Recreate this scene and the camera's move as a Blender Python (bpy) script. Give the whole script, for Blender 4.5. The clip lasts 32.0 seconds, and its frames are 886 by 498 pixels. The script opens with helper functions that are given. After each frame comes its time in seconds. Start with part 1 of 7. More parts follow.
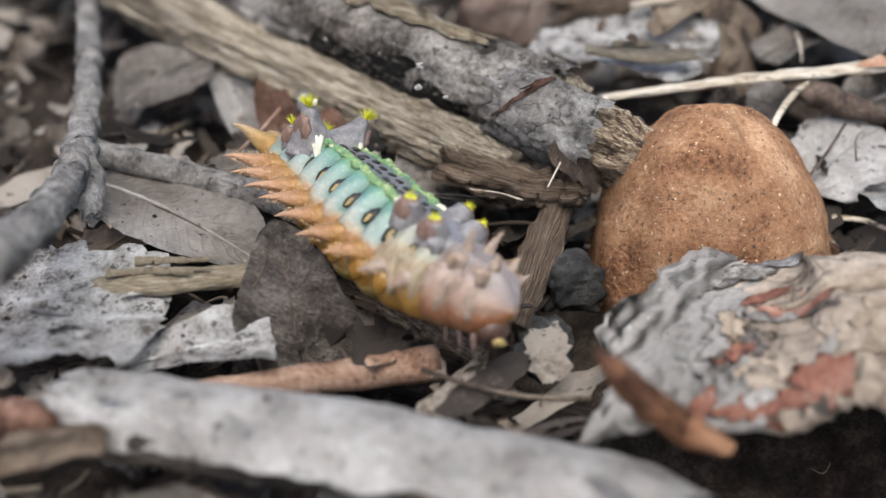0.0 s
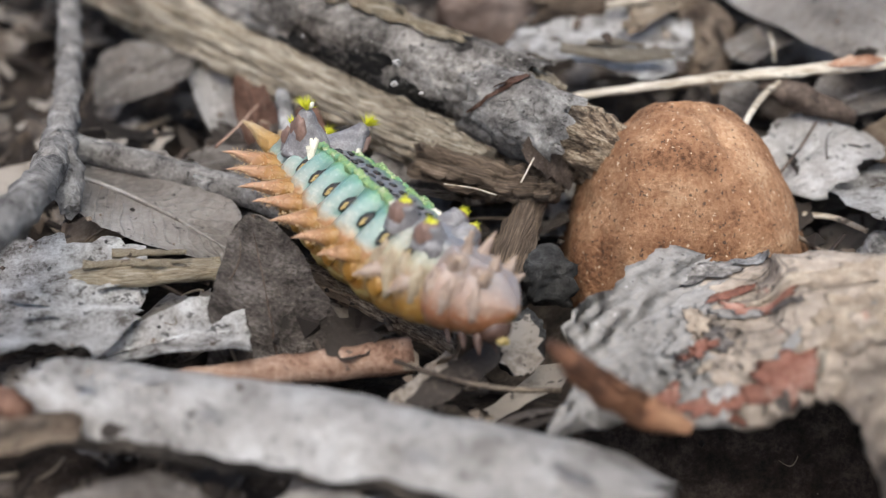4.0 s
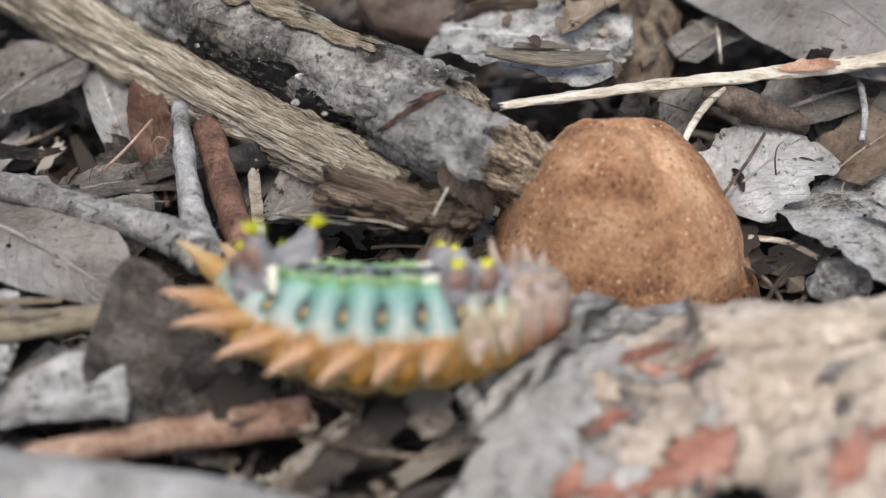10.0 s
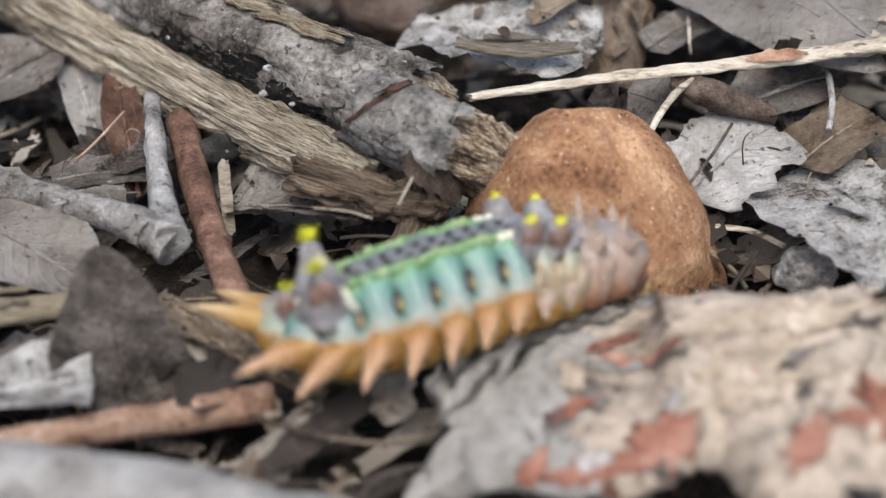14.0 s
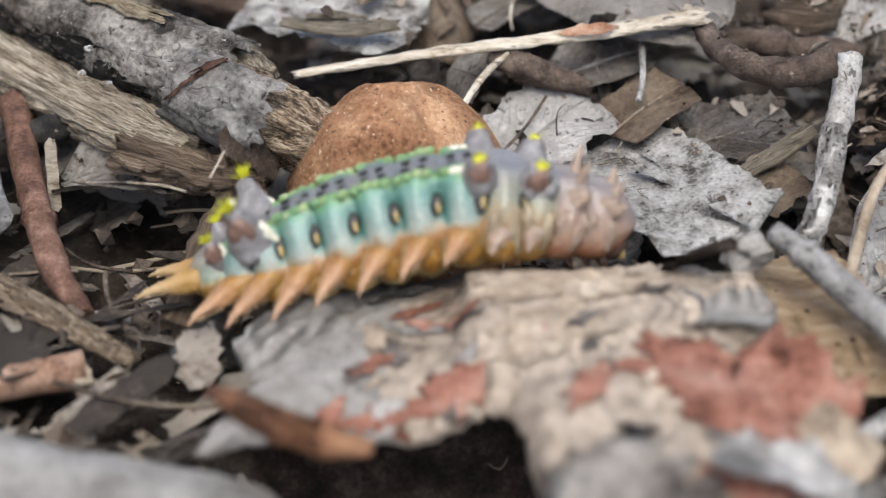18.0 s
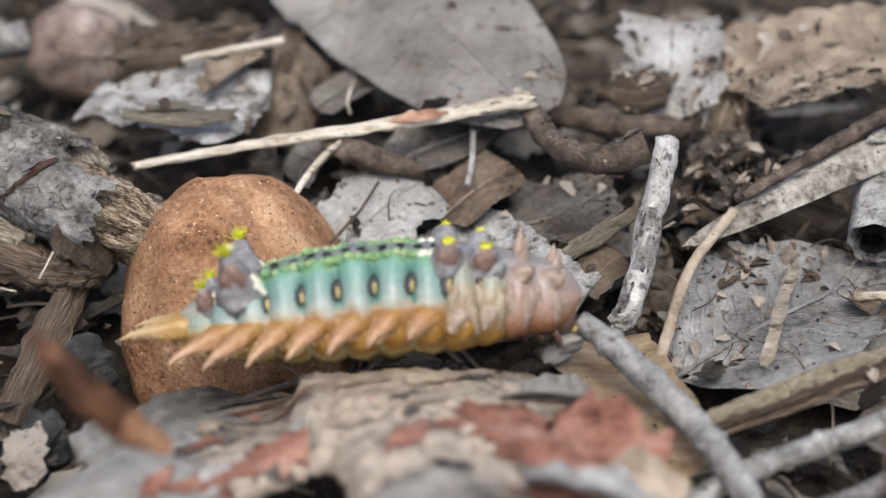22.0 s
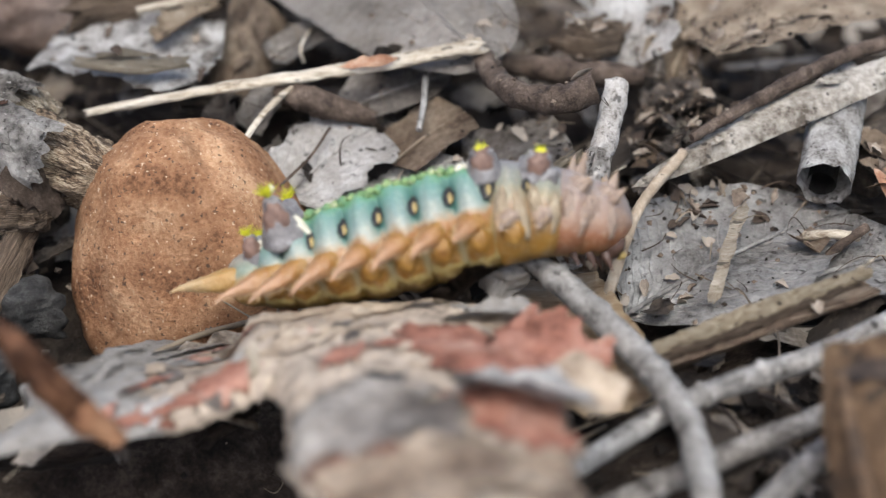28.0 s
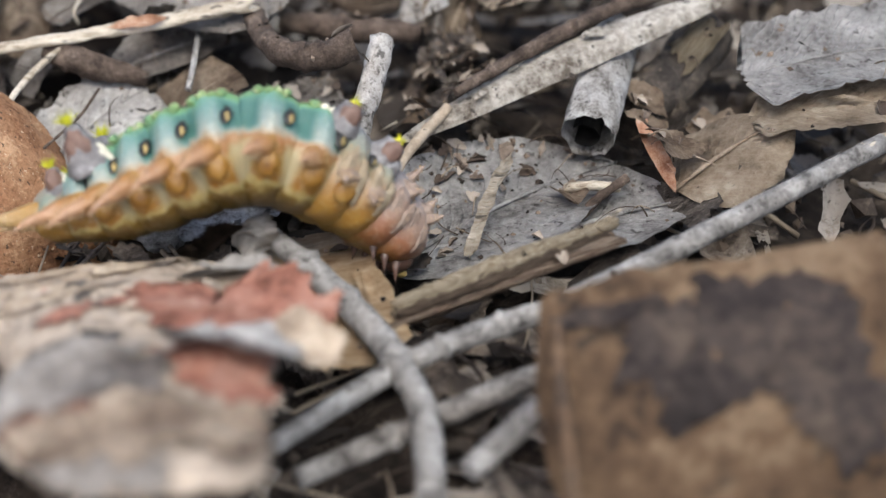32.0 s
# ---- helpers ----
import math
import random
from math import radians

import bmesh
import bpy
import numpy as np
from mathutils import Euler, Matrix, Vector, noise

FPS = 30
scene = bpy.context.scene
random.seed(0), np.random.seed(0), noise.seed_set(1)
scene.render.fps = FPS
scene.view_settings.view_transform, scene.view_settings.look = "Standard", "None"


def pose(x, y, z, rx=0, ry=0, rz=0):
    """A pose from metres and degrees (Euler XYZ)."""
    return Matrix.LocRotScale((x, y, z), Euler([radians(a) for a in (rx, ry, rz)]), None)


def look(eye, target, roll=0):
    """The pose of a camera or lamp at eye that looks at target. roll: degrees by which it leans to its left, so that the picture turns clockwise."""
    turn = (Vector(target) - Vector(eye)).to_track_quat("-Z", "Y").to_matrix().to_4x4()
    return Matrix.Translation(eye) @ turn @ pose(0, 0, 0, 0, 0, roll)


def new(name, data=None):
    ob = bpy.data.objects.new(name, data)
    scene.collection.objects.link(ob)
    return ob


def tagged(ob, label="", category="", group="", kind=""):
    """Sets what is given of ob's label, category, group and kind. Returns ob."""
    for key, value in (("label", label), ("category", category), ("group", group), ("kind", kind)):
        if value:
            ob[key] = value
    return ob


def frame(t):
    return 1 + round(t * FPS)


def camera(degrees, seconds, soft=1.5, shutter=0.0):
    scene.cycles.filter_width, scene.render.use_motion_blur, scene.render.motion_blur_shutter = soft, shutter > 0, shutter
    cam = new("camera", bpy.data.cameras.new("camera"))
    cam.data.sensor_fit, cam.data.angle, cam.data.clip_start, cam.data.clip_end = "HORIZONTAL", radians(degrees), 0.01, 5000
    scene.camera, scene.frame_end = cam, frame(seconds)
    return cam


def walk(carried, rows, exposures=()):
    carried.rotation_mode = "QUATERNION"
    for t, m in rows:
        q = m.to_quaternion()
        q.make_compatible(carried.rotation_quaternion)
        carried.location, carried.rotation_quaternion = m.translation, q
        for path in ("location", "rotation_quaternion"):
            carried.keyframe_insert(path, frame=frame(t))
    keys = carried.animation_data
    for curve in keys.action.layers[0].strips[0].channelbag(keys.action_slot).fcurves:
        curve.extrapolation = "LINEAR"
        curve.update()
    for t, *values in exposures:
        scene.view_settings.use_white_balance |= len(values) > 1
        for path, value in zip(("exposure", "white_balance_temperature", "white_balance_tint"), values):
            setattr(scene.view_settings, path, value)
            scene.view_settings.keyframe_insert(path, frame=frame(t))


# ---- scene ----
from mathutils.bvhtree import BVHTree

cam = camera(31.0, 32.0, soft=1.2, shutter=0.4)
cam.data.dof.use_dof = True
cam.data.dof.focus_distance = 0.0965
cam.data.dof.aperture_fstop = 25.0
PATH = [
    (0, (-0.00680, -0.08145, 0.04881), (-0.00749, -0.00535, 0.00075), 0.42),
    (0.5, (-0.00586, -0.08189, 0.04910), (-0.00682, -0.00551, 0.00152), 0.51),
    (1, (-0.00591, -0.08254, 0.04904), (-0.00686, -0.00610, 0.00155), 0.55),
    (1.5, (-0.00542, -0.08309, 0.04871), (-0.00648, -0.00656, 0.00137), 0.37),
    (2, (-0.00504, -0.08343, 0.04885), (-0.00601, -0.00684, 0.00160), 0.33),
    (2.5, (-0.00529, -0.08324, 0.04814), (-0.00612, -0.00664, 0.00090), 0.18),
    (4.5, (-0.00588, -0.08254, 0.04976), (-0.00585, -0.00646, 0.00167), 1.07),
    (5, (-0.00495, -0.08118, 0.05194), (-0.00617, -0.00528, 0.00360), -0.01),
    (5.5, (-0.00338, -0.07730, 0.05493), (-0.00417, -0.00019, 0.00852), 0.19),
    (6, (-0.00150, -0.07645, 0.05257), (-0.00142, -0.00092, 0.00363), 0.10),
    (6.5, (0.00052, -0.07505, 0.05025), (0.00182, -0.00135, -0.00139), 0.51),
    (7, (0.00057, -0.07177, 0.04857), (0.00283, 0.00127, -0.00398), 1.51),
    (7.5, (0.00049, -0.07007, 0.04921), (0.00206, 0.00322, -0.00300), 1.03),
    (8, (0.00048, -0.07021, 0.04959), (0.00009, 0.00280, -0.00303), 0.14),
    (8.5, (0.00027, -0.07035, 0.05059), (-0.00023, 0.00290, -0.00171), 0.04),
    (9, (0.00000, -0.07089, 0.04964), (-0.00034, 0.00233, -0.00270), 0.03),
    (9.5, (-0.00008, -0.07088, 0.04994), (-0.00076, 0.00224, -0.00252), -0.11),
    (10, (-0.00116, -0.07112, 0.04994), (-0.00077, 0.00238, -0.00199), 0.50),
    (10.5, (-0.00153, -0.07143, 0.04892), (-0.00040, 0.00245, -0.00246), 0.84),
    (11, (-0.00077, -0.07156, 0.04980), (-0.00032, 0.00192, -0.00216), 0.58),
    (11.5, (-0.00107, -0.07150, 0.04928), (-0.00029, 0.00189, -0.00281), 0.67),
    (12, (-0.00114, -0.07127, 0.04958), (-0.00007, 0.00216, -0.00246), 0.71),
    (12.5, (-0.00126, -0.07145, 0.04854), (0.00016, 0.00201, -0.00344), 0.80),
    (13, (-0.00120, -0.07127, 0.04911), (0.00012, 0.00228, -0.00275), 0.80),
    (13.5, (-0.00019, -0.07147, 0.04982), (0.00040, 0.00177, -0.00249), 0.55),
    (15.5, (0.00604, -0.07381, 0.04930), (0.00407, 0.00133, -0.00020), -1.03),
    (16, (0.00678, -0.07390, 0.04921), (0.00680, 0.00080, -0.00100), -0.34),
    (16.5, (0.00795, -0.07450, 0.05134), (0.00865, -0.00049, 0.00014), -0.22),
    (17, (0.00888, -0.07501, 0.05078), (0.00963, -0.00128, -0.00083), -0.07),
    (17.5, (0.00925, -0.07493, 0.05101), (0.01069, -0.00132, -0.00074), -0.01),
    (18, (0.01032, -0.07540, 0.05035), (0.01187, -0.00206, -0.00179), -0.11),
    (18.5, (0.01141, -0.07503, 0.05170), (0.01349, -0.00166, -0.00038), 0.02),
    (19, (0.01161, -0.07497, 0.05070), (0.01398, -0.00161, -0.00139), 0.06),
    (19.5, (0.01190, -0.07477, 0.05157), (0.01453, -0.00146, -0.00058), 0.20),
    (20, (0.01185, -0.07484, 0.05187), (0.01456, -0.00135, -0.00002), 0.38),
    (20.5, (0.01327, -0.07456, 0.05334), (0.01556, -0.00085, 0.00175), -0.12),
    (21, (0.01641, -0.07546, 0.05427), (0.01853, -0.00198, 0.00234), -0.48),
    (21.5, (0.01767, -0.07578, 0.05385), (0.01997, -0.00221, 0.00206), -0.77),
    (22, (0.01937, -0.07487, 0.05642), (0.02225, -0.00167, 0.00414), -0.92),
    (22.5, (0.02022, -0.07607, 0.05382), (0.02367, -0.00221, 0.00251), -0.69),
    (23, (0.02122, -0.07448, 0.05715), (0.02437, -0.00186, 0.00408), -1.04),
    (23.5, (0.02100, -0.07516, 0.05642), (0.02437, -0.00228, 0.00372), -0.85),
    (24, (0.02094, -0.07533, 0.05649), (0.02453, -0.00232, 0.00399), -0.76),
    (24.5, (0.02131, -0.07564, 0.05560), (0.02474, -0.00257, 0.00317), -1.03),
    (25, (0.02136, -0.07604, 0.05425), (0.02492, -0.00246, 0.00255), -1.03),
    (25.5, (0.02072, -0.07602, 0.05345), (0.02436, -0.00261, 0.00151), -1.01),
    (27.5, (0.02053, -0.07680, 0.05465), (0.02441, -0.00367, 0.00233), -0.61),
    (28, (0.02185, -0.07751, 0.05295), (0.02515, -0.00398, 0.00116), -0.96),
    (28.5, (0.02350, -0.07700, 0.05453), (0.02709, -0.00399, 0.00203), -0.89),
    (29, (0.02606, -0.07667, 0.05513), (0.02925, -0.00335, 0.00302), -1.22),
    (29.5, (0.02775, -0.07737, 0.05407), (0.03333, -0.00402, 0.00222), -0.51),
    (30, (0.02958, -0.07855, 0.05222), (0.03631, -0.00526, 0.00042), 0.25),
    (30.5, (0.03074, -0.07842, 0.05288), (0.03750, -0.00586, 0.00007), 0.19),
    (31, (0.03116, -0.07896, 0.05255), (0.03811, -0.00646, -0.00032), -0.06),
    (31.5, (0.03216, -0.07876, 0.05349), (0.03895, -0.00642, 0.00037), -0.22),
    (32, (0.03240, -0.07873, 0.05240), (0.03908, -0.00656, -0.00096), -0.56),
]
walk(cam, [(t, look(eye, target, roll)) for t, eye, target, roll in PATH])

# ---- light: bright overcast sky, soft high sun ----
world = bpy.data.worlds.new("world")
scene.world = world
world.use_nodes = True
wn = world.node_tree.nodes
sky = wn.new("ShaderNodeTexSky")
sky.sky_type = "NISHITA"
sky.sun_disc = False
sky.sun_elevation = radians(62)
sky.sun_rotation = radians(200)
sky.dust_density = 4.0
sky.air_density = 1.0
world.node_tree.links.new(sky.outputs[0], wn["Background"].inputs[0])
wn["Background"].inputs[1].default_value = 0.12
sun = new("sun", bpy.data.lights.new("sun", "SUN"))
sun.data.energy = 1.5
sun.data.angle = radians(40)
sun.data.color = (0.97, 0.97, 0.9)
sun.matrix_world = look((0.2, -0.35, 1.0), (0, 0, 0))
scene.view_settings.exposure = 1.12


# ---- materials ----
def material(name, colors, scale=400.0, stretch=(1, 1, 1), rough=0.8, bump=0.35, speck=None, space="Object", fine=7.0, island=0.0, stain=0.35, spec=0.3, veins=0.0, dots=None, span=0.26, cracks=None):
    """Mottled natural surface: a ramp over two noises, a broad stain, specks, fine relief."""
    m = bpy.data.materials.new(name)
    m.use_nodes = True
    nt = m.node_tree
    n, l = nt.nodes, nt.links
    bsdf = n["Principled BSDF"]
    bsdf.inputs["Roughness"].default_value = rough
    bsdf.inputs["Specular IOR Level"].default_value = spec
    tc = n.new("ShaderNodeTexCoord")
    mp = n.new("ShaderNodeMapping")
    mp.inputs["Scale"].default_value = stretch
    l.new(tc.outputs[space], mp.inputs["Vector"])
    info = n.new("ShaderNodeObjectInfo")
    shift = n.new("ShaderNodeVectorMath")
    shift.operation = "ADD"
    l.new(mp.outputs[0], shift.inputs[0])
    l.new(info.outputs["Random"], shift.inputs[1])

    def tex(sc, det, ro=0.6):
        t = n.new("ShaderNodeTexNoise")
        t.inputs["Scale"].default_value = sc
        t.inputs["Detail"].default_value = det
        t.inputs["Roughness"].default_value = ro
        l.new(shift.outputs[0], t.inputs["Vector"])
        return t

    def math_node(op, a, b, clamp=False):
        q = n.new("ShaderNodeMath")
        q.operation = op
        q.use_clamp = clamp
        for k, v in enumerate((a, b)):
            if isinstance(v, (int, float)):
                q.inputs[k].default_value = v
            else:
                l.new(v, q.inputs[k])
        return q.outputs[0]

    big, small = tex(scale, 4), tex(scale * fine, 5, 0.7)
    f = math_node("ADD", math_node("MULTIPLY", big.outputs[0], 0.62), math_node("MULTIPLY", small.outputs[0], 0.38))
    if island:
        geo = n.new("ShaderNodeNewGeometry")
        r = math_node("MULTIPLY", math_node("SUBTRACT", geo.outputs["Random Per Island"], 0.5), island)
        f = math_node("ADD", f, r)
    ramp = n.new("ShaderNodeValToRGB")
    el = ramp.color_ramp.elements
    while len(el) < len(colors):
        el.new(0.5)
    for k, c in enumerate(colors):
        el[k].position = 0.5 - span / 2 + span * k / max(1, len(colors) - 1)
        el[k].color = (*c, 1)
    l.new(f, ramp.inputs[0])
    out = ramp.outputs[0]
    if stain:
        st = tex(scale * 0.35, 3)
        mx = n.new("ShaderNodeMix")
        mx.data_type, mx.blend_type = "RGBA", "MULTIPLY"
        l.new(math_node("MULTIPLY", math_node("MULTIPLY", math_node("SUBTRACT", st.outputs[0], 0.45), 5.0, True), stain), mx.inputs[0])
        l.new(out, mx.inputs[6])
        mx.inputs[7].default_value = (0.35, 0.3, 0.26, 1)
        out = mx.outputs[2]
    if dots:
        amount, sc = dots
        sp = tex(sc, 2)
        mx = n.new("ShaderNodeMix")
        mx.data_type = "RGBA"
        l.new(math_node("MULTIPLY", math_node("MULTIPLY", math_node("SUBTRACT", sp.outputs[0], amount), 14.0, True), 0.75), mx.inputs[0])
        l.new(out, mx.inputs[6])
        mx.inputs[7].default_value = (0.035, 0.03, 0.026, 1)
        out = mx.outputs[2]
    if cracks:
        sc, width, amount = cracks
        warp = n.new("ShaderNodeVectorMath")
        warp.operation = "MULTIPLY_ADD"
        l.new(big.outputs["Color"], warp.inputs[0])
        warp.inputs[1].default_value = [0.5 / sc] * 3
        l.new(shift.outputs[0], warp.inputs[2])
        cell = n.new("ShaderNodeTexVoronoi")
        cell.feature = "DISTANCE_TO_EDGE"
        cell.inputs["Scale"].default_value = sc
        l.new(warp.outputs[0], cell.inputs["Vector"])
        # cracks open only here and there
        gate = tex(sc * 0.6, 2)
        line = math_node("SUBTRACT", 1.0, math_node("DIVIDE", cell.outputs["Distance"], width), True)
        line = math_node("MULTIPLY", line, math_node("MULTIPLY", math_node("SUBTRACT", gate.outputs[0], 0.42), 8.0, True))
        mx = n.new("ShaderNodeMix")
        mx.data_type = "RGBA"
        l.new(math_node("MULTIPLY", line, amount), mx.inputs[0])
        l.new(out, mx.inputs[6])
        mx.inputs[7].default_value = (0.02, 0.017, 0.014, 1)
        out = mx.outputs[2]
        f = math_node("SUBTRACT", f, math_node("MULTIPLY", line, 0.16))
    if veins:
        suv = n.new("ShaderNodeSeparateXYZ")
        l.new(tc.outputs["UV"], suv.inputs[0])
        away = math_node("ABSOLUTE", math_node("SUBTRACT", suv.outputs[1], 0.5), 0.0)
        phase = math_node("ADD", math_node("MULTIPLY", suv.outputs[0], 62.0), math_node("MULTIPLY", away, -30.0))
        phase = math_node("ADD", phase, math_node("MULTIPLY", big.outputs[0], 9.0))
        line = math_node("POWER", math_node("ABSOLUTE", math_node("SINE", phase, 0.0), 0.0), 14.0)
        mx = n.new("ShaderNodeMix")
        mx.data_type = "RGBA"
        l.new(math_node("MULTIPLY", line, veins), mx.inputs[0])
        l.new(out, mx.inputs[6])
        mx.inputs[7].default_value = (*[min(1, v * 1.25) for v in colors[-1]], 1)
        out = mx.outputs[2]
        f = math_node("ADD", f, math_node("MULTIPLY", line, 0.12))
    if speck:
        amount, color, sc = speck
        sp = tex(sc, 2)
        mx = n.new("ShaderNodeMix")
        mx.data_type = "RGBA"
        l.new(math_node("MULTIPLY", math_node("SUBTRACT", sp.outputs[0], amount), 14.0, True), mx.inputs[0])
        l.new(out, mx.inputs[6])
        mx.inputs[7].default_value = (*color, 1)
        out = mx.outputs[2]
    l.new(out, bsdf.inputs["Base Color"])
    bp = n.new("ShaderNodeBump")
    bp.inputs["Strength"].default_value = bump
    bp.inputs["Distance"].default_value = 0.0007
    l.new(f, bp.inputs["Height"])
    l.new(bp.outputs[0], bsdf.inputs["Normal"])
    return m


SOIL = material("dark_humus", [(0.012, 0.009, 0.007), (0.035, 0.026, 0.02), (0.09, 0.07, 0.055)], 500, rough=0.95, bump=0.9)
GREY_LEAF = material("weathered_grey_leaf", [(0.085, 0.07, 0.058), (0.18, 0.158, 0.14), (0.27, 0.247, 0.225), (0.42, 0.396, 0.368)], 240, bump=0.8, fine=9, veins=0.06, dots=(0.64, 1700), speck=(0.69, (0.5, 0.48, 0.45), 900), stain=0.45, span=0.25)
BROWN_LEAF = material("brown_dead_leaf", [(0.075, 0.052, 0.038), (0.17, 0.125, 0.09), (0.26, 0.205, 0.155), (0.38, 0.31, 0.24)], 260, bump=0.6, veins=0.05, dots=(0.64, 1300))
DARK_LEAF = material("dark_rotten_leaf", [(0.05, 0.042, 0.036), (0.11, 0.094, 0.083), (0.165, 0.142, 0.127), (0.27, 0.24, 0.22)], 420, stretch=(1, 2.2, 1), bump=0.9, fine=8, veins=0.04, rough=0.65, span=0.22, dots=(0.63, 1800))
TAN_BARK = material("orange_tan_bark", [(0.26, 0.17, 0.095), (0.4, 0.29, 0.18), (0.48, 0.37, 0.25), (0.58, 0.47, 0.34)], 300, stretch=(1, 4, 1), bump=0.6, dots=(0.67, 1500), stain=0.2)
TAN_LEAF = material("tan_dry_leaf", [(0.15, 0.112, 0.078), (0.26, 0.205, 0.15), (0.34, 0.28, 0.215), (0.45, 0.39, 0.315)], 280, bump=0.5, veins=0.07, dots=(0.66, 1500))
RED_LEAF = material("reddish_dry_leaf", [(0.07, 0.036, 0.026), (0.16, 0.088, 0.062), (0.26, 0.165, 0.125)], 380, bump=0.5, veins=0.05)
WHITE_LEAF = material("bleached_white_leaf", [(0.24, 0.222, 0.205), (0.44, 0.422, 0.402), (0.56, 0.545, 0.527), (0.74, 0.733, 0.72)], 240, bump=0.9, fine=9, veins=0.05, dots=(0.63, 1500), stain=0.35, span=0.25)
LICHEN = material("white_lichen_crust", [(0.16, 0.145, 0.13), (0.42, 0.4, 0.38), (0.56, 0.545, 0.53), (0.74, 0.73, 0.71)], 800, bump=1.0, dots=(0.57, 1300))
PATCH_LEAF = material("mottled_grey_brown_bark", [(0.17, 0.135, 0.105), (0.32, 0.265, 0.215), (0.42, 0.35, 0.285), (0.55, 0.465, 0.37)], 260, bump=1.0, fine=6, dots=(0.63, 1100), speck=(0.68, (0.3, 0.12, 0.085), 420), stain=0.25, cracks=(330, 0.035, 0.5))
RED_BARK = material("red_brown_inner_bark", [(0.11, 0.045, 0.03), (0.24, 0.1, 0.068), (0.34, 0.165, 0.12), (0.47, 0.31, 0.25)], 400, bump=0.9, stain=0.3)
PALE_BARK = material("pale_flaking_bark", [(0.26, 0.2, 0.15), (0.42, 0.34, 0.26), (0.58, 0.5, 0.4)], 500, bump=0.9, stain=0.2)
BLOTCH_LEAF = material("blotched_brown_leaf", [(0.045, 0.032, 0.024), (0.13, 0.082, 0.05), (0.2, 0.13, 0.078), (0.3, 0.215, 0.14)], 120, bump=0.7, fine=9, dots=(0.61, 420), stain=0.6, span=0.2)
ROTTEN = material("dark_purple_brown_rot", [(0.022, 0.018, 0.018), (0.05, 0.04, 0.038), (0.085, 0.066, 0.058), (0.15, 0.115, 0.09)], 160, bump=0.7, fine=7, stain=0.3, span=0.22)
CRUST = material("pale_grey_speckled_crust", [(0.19, 0.175, 0.16), (0.26, 0.245, 0.228), (0.3, 0.285, 0.268), (0.36, 0.345, 0.325)], 420, bump=0.8, fine=6, dots=(0.66, 1900), speck=(0.68, (0.42, 0.4, 0.38), 1300), stain=0.12)
WHITE_CRUST = material("chalky_white_lichen", [(0.17, 0.15, 0.135), (0.46, 0.445, 0.425), (0.66, 0.652, 0.638), (0.83, 0.827, 0.815)], 700, bump=1.0, fine=6, dots=(0.62, 1500), stain=0.25, span=0.22)
PAPER = material("pale_papery_sheet", [(0.16, 0.135, 0.11), (0.36, 0.33, 0.29), (0.52, 0.49, 0.44), (0.7, 0.675, 0.63)], 230, bump=0.8, fine=8, dots=(0.62, 1300), stain=0.45, span=0.2)
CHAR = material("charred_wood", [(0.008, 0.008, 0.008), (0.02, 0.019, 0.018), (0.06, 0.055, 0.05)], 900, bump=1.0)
STRAW = material("pale_straw", [(0.2, 0.155, 0.11), (0.43, 0.375, 0.295), (0.56, 0.505, 0.42), (0.7, 0.66, 0.58)], 900, stretch=(0.25, 1, 1), bump=0.8, dots=(0.63, 1600), stain=0.35)
ORANGE_TEAR = material("orange_torn_fibre", [(0.36, 0.17, 0.1), (0.52, 0.31, 0.21), (0.63, 0.48, 0.37)], 900)
BARK = material("dark_grey_bark", [(0.045, 0.04, 0.036), (0.18, 0.165, 0.15), (0.34, 0.318, 0.295), (0.56, 0.53, 0.495)], 230, bump=0.7, fine=9, dots=(0.62, 1900), speck=(0.67, (0.55, 0.53, 0.5), 2200), span=0.2, stain=0.75, cracks=(420, 0.022, 0.65))
BARK_GREY = material("pale_grey_bark", [(0.08, 0.076, 0.073), (0.21, 0.204, 0.198), (0.3, 0.294, 0.288), (0.46, 0.452, 0.442)], 600, bump=1.0, fine=5, dots=(0.63, 1600))
PLATE = material("grey_bark_plate", [(0.12, 0.113, 0.107), (0.28, 0.268, 0.257), (0.41, 0.397, 0.382), (0.6, 0.585, 0.565)], 420, bump=0.9, fine=6, dots=(0.63, 2100), speck=(0.68, (0.55, 0.53, 0.5), 1900), stain=0.4, span=0.22, cracks=(450, 0.02, 0.55))
TWIG_GREY = material("grey_twig_bark", [(0.045, 0.041, 0.038), (0.145, 0.136, 0.128), (0.22, 0.209, 0.198), (0.36, 0.347, 0.33)], 700, bump=0.9, fine=5, dots=(0.63, 1600))
WOOD = material("weathered_fibrous_wood", [(0.06, 0.044, 0.03), (0.31, 0.255, 0.185), (0.54, 0.475, 0.375), (0.73, 0.675, 0.575)], 5, stretch=(1.1, 22, 1), space="UV", bump=1.0, fine=3.2, stain=0.4, span=0.24, cracks=(13, 0.09, 0.9))
SPLIT_WOOD = material("tan_split_wood", [(0.06, 0.036, 0.026), (0.2, 0.13, 0.095), (0.4, 0.3, 0.215), (0.66, 0.58, 0.47)], 5, stretch=(0.5, 14, 1), space="UV", bump=1.0, fine=3.2, stain=0.3, span=0.2, cracks=(8, 0.1, 0.8))
BARE_WOOD = material("yellowish_bare_wood", [(0.16, 0.115, 0.07), (0.4, 0.325, 0.22), (0.55, 0.47, 0.345), (0.68, 0.61, 0.49)], 5, stretch=(2, 14, 1), space="UV", bump=0.9, fine=3.5, stain=0.4, span=0.24, cracks=(9, 0.06, 0.7))
